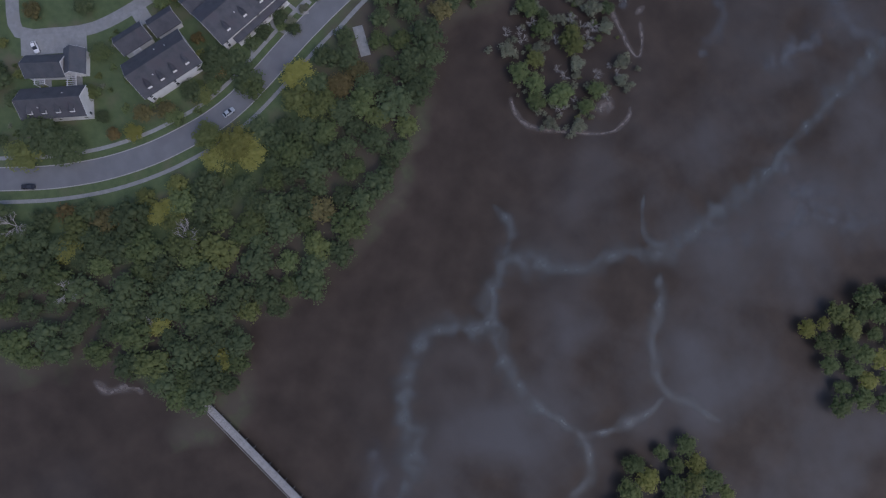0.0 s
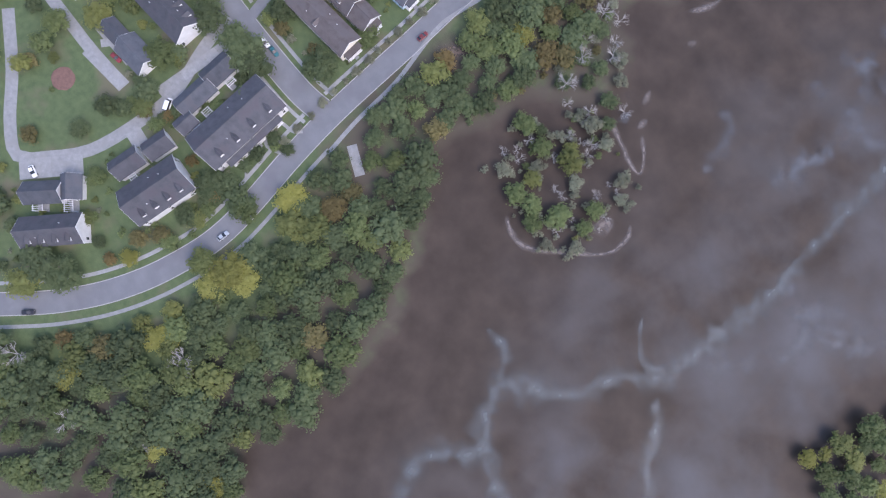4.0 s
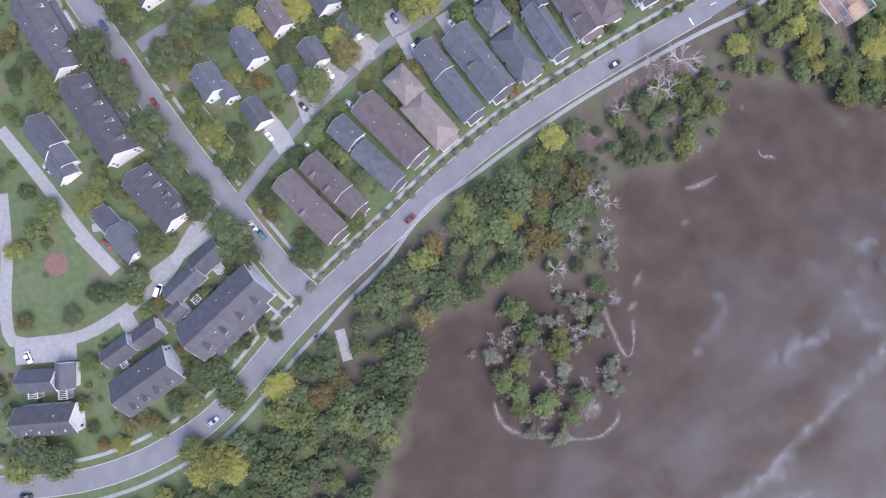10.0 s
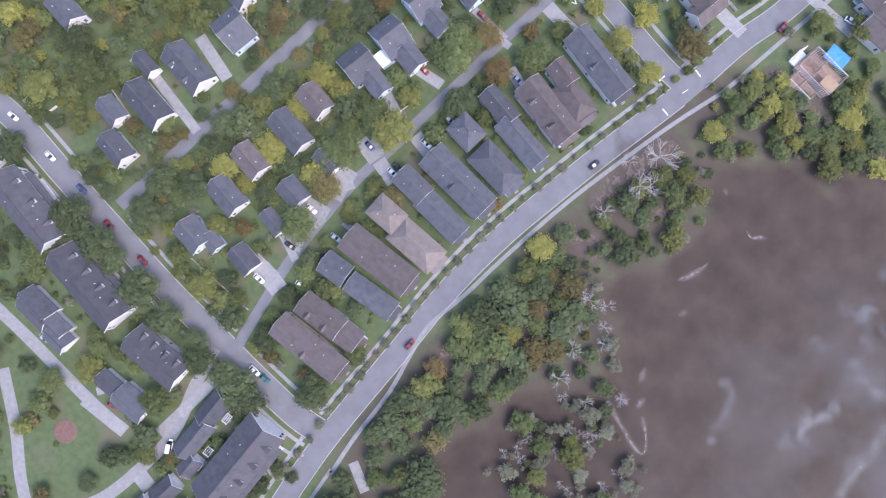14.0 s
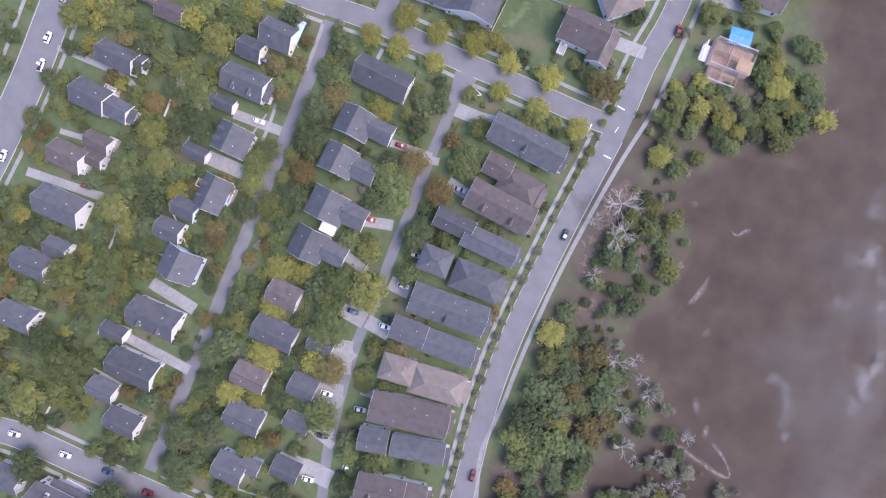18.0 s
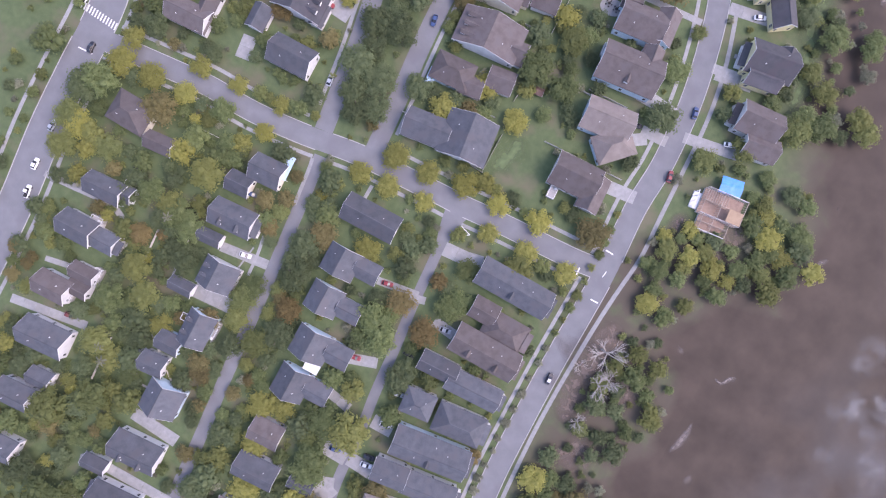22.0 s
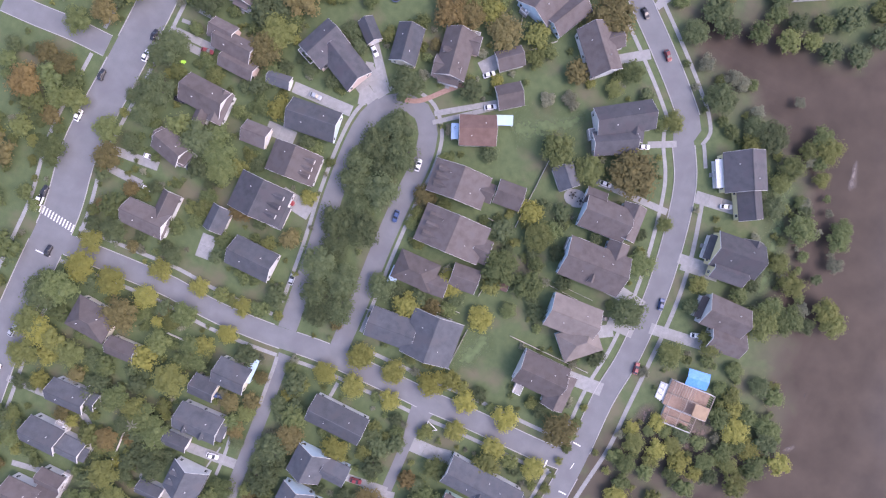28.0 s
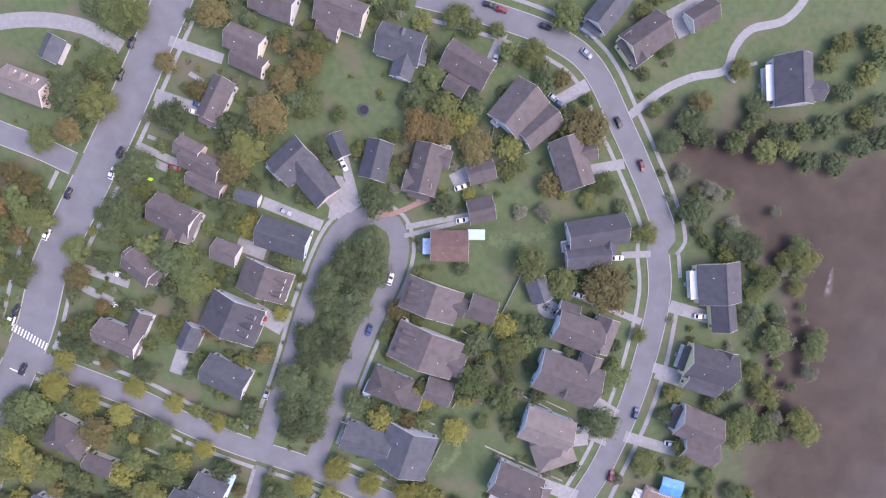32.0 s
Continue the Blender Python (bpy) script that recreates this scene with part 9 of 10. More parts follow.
GREEN += [(-294, 277.3, 2, 'G'), (-180.7, 51.4, 2.6, 'G'), (-311.4, 263.3, 1.1, 'P'), (-284.8, 174.7, 2.6, 'D'), (-285.9, 110.6, 1.1, 'G'), (-91.6, 299.4, 1.5, 'P'), (-295.9, 296.1, 1.1, 'G'), (-187.6, -78.5, 2.6, 'D'),
    (-167, 220.7, 1.1, 'G'), (-268.6, 301.5, 1.1, 'G'), (-258.5, 276.3, 2, 'G'), (-317, 241.1, 1.1, 'G'), (-285.1, -2.8, 2.6, 'G'), (-351, 186.6, 1.1, 'G'), (-237.8, -48.9, 2.6, 'D'),
    (-151.3, 159.3, 2.6, 'G'), (-157.5, -88.6, 1.1, 'G'), (-333.9, 304.4, 2, 'P'), (-272.2, 200.2, 1.1, 'G'), (-325.5, 320.5, 2, 'G'), (-138.3, 146.1, 1.5, 'G'), (-315.7, 263.3, 2, 'G'),
    (-99.8, 301.1, 3.7, 'G'), (-310, 54.3, 3.7, 'D'), (-298.4, 373.1, 1.1, 'G'), (-310.1, 214.7, 2.6, 'O'), (-162.8, 72, 1.1, 'P'), (-111.6, -9.4, 1.1, 'G'), (-325.8, 258.2, 1.1, 'G'), (-321.3, 361.2, 3.7, 'G')]
GREEN += [(-274.8, 371.1, 1.5, 'G'), (-217.3, 74.3, 2, 'P'), (-161.2, 255.4, 2, 'G'), (-200.1, 244.8, 3.7, 'O'), (-216.9, 326.3, 1.5, 'G'), (-146.3, 228.7, 3.2, 'D'), (-182.2, -14.8, 3.7, 'G'), (-303.1, 170.7, 1.5, 'G'),
    (-360.7, 181.3, 2.6, 'G'), (-289.3, 89.1, 1.1, 'G'), (-255.3, 336.5, 1.1, 'G'), (-333.9, 289.2, 2, 'G'), (-181.9, 397.4, 1.1, 'G'), (-156.2, 159.8, 1.1, 'G'), (-218.2, 92.7, 1.1, 'G'), (-309.5, 48.5, 1.5, 'G'),
    (-119.8, 322.6, 1.5, 'G'), (-280.4, 188, 2, 'G'), (-232.1, -21, 2.6, 'D'), (-246.1, 379.3, 1.1, 'G'), (-167.8, 322.9, 1.5, 'P'), (-240.7, 230.8, 2, 'G'), (-152.9, 184.2, 1.1, 'G'), (-319.9, 81, 1.5, 'G'),
    (-141.4, 226.5, 1.5, 'G'), (-307.1, 317.8, 2.6, 'D'), (-269.4, 46.6, 1.1, 'P'), (-198.8, 27.6, 1.1, 'P'), (-284.5, 306, 2.6, 'D'), (-207.8, 146.1, 1.1, 'P'), (-375.8, 236.2, 2, 'G'), (-236.3, 266.1, 1.1, 'G')]
GREEN += [(-192.3, 110.5, 1.1, 'P'), (-228.5, -27.6, 2, 'G'), (-317.6, 248.4, 2, 'G'), (-254.2, 251.2, 1.1, 'P'), (-199.1, 194.9, 1.1, 'G'), (-232.9, 174.9, 1.5, 'P'), (-352.4, 126.9, 3.2, 'G'), (-287.3, 58.4, 2.6, 'D'),
    (-367, 316.6, 1.5, 'G'), (-295.4, 34.7, 2, 'P'), (-357.6, 192.1, 2.6, 'D'), (-155.3, 146.2, 2, 'G'), (-257.9, 271.6, 1.1, 'P'), (-365.8, 201.2, 1.5, 'G'), (-303.9, 283.9, 1.5, 'G'), (-243.7, -24.6, 2, 'G'),
    (-126.3, -63.2, 1.5, 'G'), (-334.1, 344.9, 2.6, 'D'), (-346.2, 115.2, 3.7, 'D'), (-280.8, 232, 3.7, 'G'), (-248.9, 198.2, 2, 'P'), (-154.6, -85.5, 2, 'G'), (-178.1, 277.5, 1.5, 'G'), (-249.3, 63.8, 1.1, 'G'),
    (-266.9, 377.7, 2, 'P'), (-221.1, 96.8, 2.6, 'G'), (-292.2, 222.6, 1.1, 'P'), (-306.6, 325.9, 2, 'G'), (-204.3, 19, 2, 'G'), (-250, 359.9, 1.5, 'G'), (-312.8, 92.1, 3.7, 'D'), (-245.9, 337.5, 1.5, 'P')]
GREEN += [(-127.7, -91.9, 2, 'G'), (-323.2, 59.5, 1.1, 'G'), (-164.3, -98.6, 2.6, 'D'), (-323.9, 77.4, 1.1, 'G'), (-272.6, 50.3, 2.6, 'D'), (-184.7, 101.9, 1.1, 'P'), (-298.7, 215.7, 1.5, 'P'), (-119.9, -62.3, 1.1, 'G'),
    (-235.8, 24.5, 3.2, 'G'), (-316.1, 288.7, 1.1, 'G'), (-186.3, 3.8, 2, 'G'), (-276.8, 30.6, 2, 'G'), (-263.7, 65.3, 2, 'G'), (-232.1, 291.5, 1.1, 'G'), (-137.9, -49.6, 1.1, 'G'),
    (-300.8, 76.5, 1.5, 'G'), (-307, 215, 2, 'P'), (-189.7, 33.8, 1.1, 'P'), (-179.1, 56.9, 1.1, 'G'), (-170, 24.8, 1.1, 'G'), (-189.5, 423.1, 1.5, 'G'), (-139.3, 64.5, 3.7, 'D'), (-272.4, 55.3, 2.6, 'D'),
    (-218.7, 95.2, 1.1, 'G'), (-257.1, 235.6, 1.1, 'G'), (-318.1, 328.6, 1.1, 'G'), (-317.3, 48, 1.1, 'G'), (-323.6, 132.6, 2.6, 'D'), (-197.2, 372, 3.7, 'D'), (-359.8, 257, 1.1, 'P'), (-189.4, 29.6, 1.5, 'G')]
GREEN += [(-211.1, 113.3, 1.1, 'G'), (-177.2, 352.8, 2.6, 'G'), (-235.9, -29.1, 2, 'G'), (-165.4, -91.4, 1.5, 'P'), (-294, 23.2, 3.2, 'D'), (-299.4, 226.8, 1.5, 'P'), (-294, 30.9, 1.5, 'G'),
    (-191.6, 179.2, 2, 'G'), (-177.4, 265.6, 1.5, 'G'), (-241, 318.1, 1.1, 'G'), (-133.7, 30.6, 1.1, 'P'), (-352.7, 346.1, 2.6, 'D'), (-220.4, 69.1, 1.1, 'G'), (-278.2, 67.9, 2.6, 'D'), (-229.4, 163.7, 1.1, 'G'), (-146.6, 146.7, 1.1, 'G'), (-238.4, -31.1, 1.1, 'G'), (-218.9, 50.2, 1.5, 'G'), (-197.2, 71.9, 1.1, 'G'), (-256.8, -18.4, 2.6, 'G'), 
    (-172.6, 298.9, 3.7, 'D'), (-315.8, 38.8, 1.5, 'G'), (-282.7, 90.7, 3.7, 'D'), (-220.1, 381.5, 1.1, 'G'), (-225.5, -16.8, 1.1, 'G'), (-266.1, 301.4, 1.5, 'G'), (-225.5, -35.1, 2.6, 'D'), (-284.6, 178.3, 2.6, 'D')]
GREEN += [(-354.7, 215.1, 3.2, 'G'), (-249.2, -32.8, 1.5, 'G'), (-163.1, 220.8, 2, 'G'), (-294.7, 360.1, 2.6, 'G'), (-320, 277.8, 1.5, 'G'), (-184.2, -80.9, 1.1, 'P'), (-101.8, -39.6, 1.1, 'P'), (-294.8, 192.7, 1.1, 'P'),
    (-239.4, 2.1, 1.1, 'G'), (-224.4, 322.7, 2, 'G'), (-215.2, 198.5, 1.1, 'G'), (-202.3, 178.7, 1.5, 'G'), (-292.1, 165.7, 1.1, 'G'), (-240.1, 26.3, 2, 'G'), (-295.6, 351, 3.2, 'D'), (-375.7, 232.4, 2.6, 'G'),
    (-265.4, 238.7, 3.2, 'G'), (-230, 193.1, 1.5, 'G'), (-315.8, 126.3, 2.6, 'G'), (-334.5, 340.6, 1.5, 'P'), (-190.6, 62.6, 1.5, 'P'), (-267.4, 23.7, 1.1, 'G'), (-232.1, 35.2, 1.1, 'G'), (-289.7, 111.6, 2.6, 'G'),
    (-168.3, 298.5, 1.1, 'P'), (-223.2, 65.9, 2, 'G'), (-260.6, -18.4, 1.5, 'P'), (-190.8, 134.6, 3.2, 'G'), (-320.7, 154.5, 1.5, 'P'), (-222.3, 325.1, 2.6, 'D'), (-354.2, 139.7, 3.2, 'D'), (-305, 59.4, 3.7, 'O')]
GREEN += [(-304.2, 39.9, 2, 'G'), (-127.3, -114.1, 2.6, 'G'), (-310.5, 285.7, 3.7, 'G'), (-286.3, 36.5, 1.5, 'G'), (-170.6, -86.1, 2.6, 'D'), (-200.6, 134.5, 1.1, 'G'), (-291.4, 18.9, 3.2, 'G'), (-218.2, 323.2, 1.1, 'P'),
    (-217.5, 43.4, 1.5, 'G'), (-268.6, 81.4, 2.6, 'G'), (-258.2, 226.2, 1.1, 'G'), (-255.9, 198.9, 2, 'G'), (-280.1, 75.2, 1.5, 'P'), (-215.2, -21.1, 1.5, 'G'), (-170.5, 98.3, 3.7, 'G'),
    (-299.4, 355.7, 1.5, 'G'), (-120.1, -55.4, 1.5, 'G'), (-162.6, 325.2, 1.1, 'G'), (-169.8, 347.8, 1.1, 'G'), (-139.3, -24.3, 2.6, 'O'), (-273.1, 138.4, 1.1, 'G'),
    (-300.4, 17.3, 1.5, 'G'), (-158.2, 141.9, 1.1, 'G'), (-189.5, 176.2, 1.1, 'G'), (-215.6, 164, 2, 'G'), (-262.5, -22.6, 1.1, 'G'), (-374.1, 264.4, 2.6, 'D'), (-361.4, 207, 1.5, 'G'), (-112, -69.2, 2.6, 'D')]
GREEN += [(-132.7, -102.7, 2, 'G'), (-254.4, 2.6, 1.1, 'G'), (-262.9, 356.3, 1.1, 'G'), (-222.1, 122.3, 1.1, 'P'), (-186.2, 130.9, 2, 'G'), (-167.9, 296.5, 1.5, 'G'), (-250.2, 215.9, 2, 'G'), (-89.8, 288.8, 2, 'G'),
    (-377, 248.5, 1.1, 'G'), (-318.5, 57.3, 1.5, 'G'), (-282.8, 170.6, 2, 'G'), (-225.8, -21, 3.7, 'G'), (-375.6, 256, 2, 'G'), (-136.4, -52.5, 1.1, 'G'), (-324.3, 329, 1.5, 'G'), (-284.3, 266.7, 1.5, 'G'),
    (-308.9, 307.7, 1.1, 'G'), (-157, 56.3, 1.1, 'G'), (-335.1, 271.6, 1.1, 'G'), (-296.8, 17.4, 1.5, 'G'), (-317.6, 290.7, 2, 'G'), (-164.5, 64.1, 3.7, 'D'), (-206, 246, 3.7, 'D'), (-229.4, 222.8, 2.6, 'O'),
    (-286.8, 169.4, 1.1, 'G'), (-235.4, 358.3, 2.6, 'D'), (-189.7, 199.7, 2, 'P'), (-225.3, 95.1, 1.1, 'G'), (-321.6, 151, 2.6, 'D'), (-298.1, 145.3, 1.5, 'G'), (-136.8, 255.6, 3.7, 'D'), (-317.5, 195.8, 1.1, 'G')]
GREEN += [(-282.5, 78.9, 1.1, 'G'), (-289.9, 311, 2, 'G'), (-257, 176.1, 1.5, 'G'), (-151.5, 26.4, 3.2, 'G'), (-163.7, 351.3, 3.2, 'D'), (-259.1, 324.5, 1.5, 'P'), (-171.2, 118.4, 1.1, 'G'),
    (-297.9, 167.5, 1.1, 'G'), (-186.4, 133.8, 1.1, 'G'), (-290, 131.5, 1.1, 'G'), (-103.4, 323.1, 2, 'P'), (-314.5, 310.2, 2.6, 'G'), (-197.4, 109.7, 2, 'G'), (-223.8, -61.9, 2.6, 'D'), (-257.2, 263.9, 1.1, 'G'),
    (-212.3, 150.6, 1.1, 'G'), (-95.1, 311.2, 1.1, 'P'), (-172.9, 129.6, 2, 'G'), (-150.2, -31.1, 1.5, 'G'), (-263.9, 73.8, 1.1, 'G'), (-298.7, 220, 2.6, 'D'), (-223.8, 112.1, 1.5, 'G'), (-221.2, 105.5, 1.5, 'G'),
    (-145.4, 28.3, 3.2, 'O'), (-330.8, 215.4, 1.1, 'G'), (-282.4, 94.5, 2, 'G'), (-186.8, 39.5, 2, 'G'), (-250.9, 354.4, 1.1, 'G'), (-293.5, 144.4, 2, 'G'), (-301.8, 162, 2.6, 'D'), (-201.4, 103.5, 1.5, 'G')]
GREEN += [(-328.8, 329.6, 1.1, 'P'), (-227.5, 307.1, 1.1, 'G'), (-165.6, -84.9, 3.2, 'D'), (-183.4, 289.4, 2.6, 'G'), (-137, 234.8, 1.5, 'P'), (-147.1, -97.6, 1.5, 'G'), (-172.7, 25.3, 1.1, 'P'),
    (-350.3, 120.3, 1.1, 'G'), (-306.3, 165, 1.5, 'G'), (-237.8, 100.5, 1.1, 'G'), (-131.8, -7.6, 3.2, 'G'), (-280, 123.6, 2.6, 'G'), (-327.5, 224.3, 2.6, 'O'), (-225.7, 353.8, 1.1, 'P')]
OPEN_LAWNS = ((-286, -252, 330, 364), (-216, -196, 296, 334), (-248, -226, 308, 324), (-207, -172, 297, 345), (-190, -166, 224, 262), (-249, -224, 212, 310), (-224, -212, 225, 245))


def free_spot(x, y, r):
    """True where a crown stands clear of roofs, roads, drives, lawns and other crowns."""
    p = Vector((x, y, 0))
    if any(a < x < b and c < y < d for a, b, c, d in OPEN_LAWNS):
        return False
    for m, L, W in BUILT:
        q = m.inverted() @ p
        if abs(q.x) < L / 2 + 0.6 * r + 0.6 and abs(q.y) < W / 2 + 0.6 * r + 0.6:
            return False
    for line, w in ALL_ROADS:
        if any((p - q).length < w / 2 + 0.5 * r for q in line):
            return False
    for a, b, w in PAVED:
        k = max(0.0, min(1.0, (p - a).dot(b - a) / (b - a).length_squared))
        if (p - a.lerp(b, k)).length < w / 2 + 0.5 * r + 0.4:
            return False
    return all(math.hypot(x - a, y - b) > 0.62 * (r + c) for a, b, c in PLANTED)


GREEN += [(-196.1, 333.3, 2.6, 'P'), (-174.7, 349.1, 2.4, 'P'), (-186.8, 335.9, 2.2, 'P'), (-241.6, 320.8, 2.4, 'P'), (-244.5, 315.5, 2.2, 'P'), (-288.9, 298.2, 2.2, 'P'), (-282.2, 334.5, 3.8, 'G'), (-93.2, 342.7, 2.4, 'P'), (-74.7, 339.2, 2.6, 'P'), (-71.9, 326.9, 3, 'P'), (-75.9, 306.8, 3, 'P'), (-95, 358.8, 3.4, 'G')]
GREEN += [(-109.3, -3.8, 3.2, 'D'), (-111.6, 4.3, 3, 'D'), (-108.2, -10.2, 2.6, 'D'), (-105.1, 6.3, 2.6, 'D'), (-108.6, 2.7, 2, 'G'), (-105, -25.1, 3, 'O'), (-105.5, -17.7, 4, 'D'), (-97.4, -18.2, 6, 'D'), (-101, -30.2, 3, 'G'), (-102.5, -37.5, 4, 'D'), (-101.8, -48.7, 3.6, 'O'), (-105.2, -56.6, 3.4, 'O'), (-96.8, -47.1, 2, 'D'), (-96.8, -39.7, 1.8, 'G'), (-102.9, -24.6, 2.8, 'D'), (-153.7, -41.1, 4.5, 'D'), (-151, -25.8, 5, 'D'), (-150.9, -54.7, 3.2, 'D'), (-157.5, -9.3, 4, 'D'), (-144.6, -30.7, 3, 'O'), (-149.3, -35.9, 3.4, 'D'), (-139.3, -26.1, 2.4, 'D'), (-121.3, -66.6, 2, 'G'), (-104.5, -69.1, 2.6, 'O'), (-93, -18.5, 5, 'G'), (-159.1, -70.5, 3.4, 'O'), (-183.4, -57, 3, 'O')]
rl = random.Random(23)
for x0, x1, y0, y1, tries in ((-332, -188, 26, 200, 1500), (-332, -170, 222, 385, 700), (-200, -150, 26, 200, 300)):
    for i in range(tries):
        x, y, r = rl.uniform(x0, x1), rl.uniform(y0, y1), rl.uniform(2.4, 5.4)
        if free_spot(x, y, r):
            PLANTED.append((x, y, r))
            GREEN.append((x, y, r, rl.choice("DDDDGGGGGOY")))
woodland('garden_greenery', 'low garden shrubs and small trees between the houses', 'greenery', GREEN)
for q in ((-45.5, 104.9, 1.9), (-26.6, 82.6, 1.7), (-41.3, 98.4, 2), (-49.3, 101.3, 2.3), (-30.6, 101.7, 1.6), (-40.3, 92.3, 1.4),
        (-49.9, 89.3, 2.6), (-60.5, 84.8, 2.7), (-62.3, 74.2, 2.6), (-26.2, 77.9, 1.6), (-21, 93.6, 2.6), (-54.6, 106.7, 2.3),
        (-26.1, 102.8, 2.2), (-44.4, 101.1, 2.8), (-39.6, 83.3, 2.3), (-56.5, 77.9, 2.7), (-17.8, 89.5, 1.5), (-75.1, 133.4, 3.5),
        (-81.3, 124.1, 3.1), (-88.7, 136.1, 3.1), (-64.6, 104.7, 2.9), (-80.9, 138.8, 3.7), (-57.6, 110.3, 3.4), (-50.4, 121, 3.6),
        (-112.3, 188.8, 8.4), (-105.6, 179.6, 5.5), (-108.8, 160.6, 4.2), (-76.7, 119, 4.6), (-70.6, 128.8, 4.2), (-71.1, 108, 5),
        (-86.6, 135.3, 4.6), (-56.9, -66.3, 5.5), (-49.4, -26.3, 3.8), (-91.8, -112.6, 5), (-62.7, -108.9, 5), (-117.9, 179.6, 3.8),
        (-105.3, 111, 2.9), (-59.4, -64.4, 5), (-39.4, -93.2, 4), (-54, 99, 2.8), (-36, 84, 2.6), (-30, 95, 2.8), (-60, 79, 2.4), (-26, 75, 2.6), (-47, 104, 3), (-108, 176.5, 6.5)):
    bare_tree(*q)

# ---- fences and small things ----
def traffic_island(x, y, yaw):
    e = base("traffic_island", x, y, yaw, 0.0)
    tagged(e, "small triangular gravel island with a white kerb", "island")
    a = [Vector((-2.0, 2.0, 0)), Vector((-1.7, -1.9, 0)), Vector((2.4, 0.2, 0))]
    bm = bmesh.new()
    solid(bm, [p * 0.9 for p in a][::-1], [p * 0.9 + Vector((0, 0, 0.2)) for p in a][::-1])
    part("gravel_bed", bm, bare_soil, e)
    for i in range(3):
        p, q = a[i], a[(i + 1) % 3]
        u = (q - p).normalized()
        s = Vector((-u.y, u.x, 0)) * 0.14
        bm = bmesh.new()
        r = [p - s, q - s, q + s, p + s]
        solid(bm, r, [v + Vector((0, 0, 0.27)) for v in r])
        part("kerb", bm, trim_paint, e)


lime_leaves = material("lime_leaves", (0.35, 0.75, 0.06), (0.45, 0.8, 0.1), 0.6, 0.6, 0.2)
mulch = material("mulch", (0.13, 0.075, 0.06), (0.19, 0.11, 0.085), 1.2, 0.9, 0.2)
timber = material("raw_timber", (0.33, 0.27, 0.22), (0.46, 0.39, 0.33), 0.8, 0.85, 0.15)
tarp_blue = material("blue_tarp", (0.03, 0.2, 0.62), (0.055, 0.28, 0.74), 0.8, 0.45, 0.2, bump=0.4)
fence_wood = material("fence_wood", (0.5, 0.48, 0.44), (0.64, 0.62, 0.58), 0.8, 0.8, 0.1)


def fence(x0, y0, x1, y1):
    v = Vector((x1 - x0, y1 - y0, 0))
    e = base("fence", x0, y0, math.degrees(math.atan2(v.y, v.x)))
    tagged(e, "pale weathered timber garden fence between lots", "fence", "fences")
    n = max(2, int(v.length / 2.4))
    s = v.length / n
    for i in range(n + 1):
        bm = bmesh.new()
        box(bm, i * s - 0.06, i * s + 0.06, -0.06, 0.06, 0, 1.35)
        part("post", bm, fence_wood, e)
    for i in range(n):
        for z in (0.3, 0.95):
            bm = bmesh.new()
            box(bm, i * s + 0.07, i * s + s - 0.07, 0.032, 0.07, z, z + 0.1)
            part("rail", bm, fence_wood, e)
        bm = bmesh.new()
        box(bm, i * s + 0.07, i * s + s - 0.07, -0.025, 0.025, 0.08, 1.22)
        part("panel", bm, fence_wood, e)


subfloor = material("subfloor", (0.24, 0.165, 0.125), (0.34, 0.245, 0.19), 1.2, 0.9, 0.2)


plywood = material("plywood", (0.27, 0.19, 0.12), (0.36, 0.26, 0.17), 1.2, 0.85, 0.15)


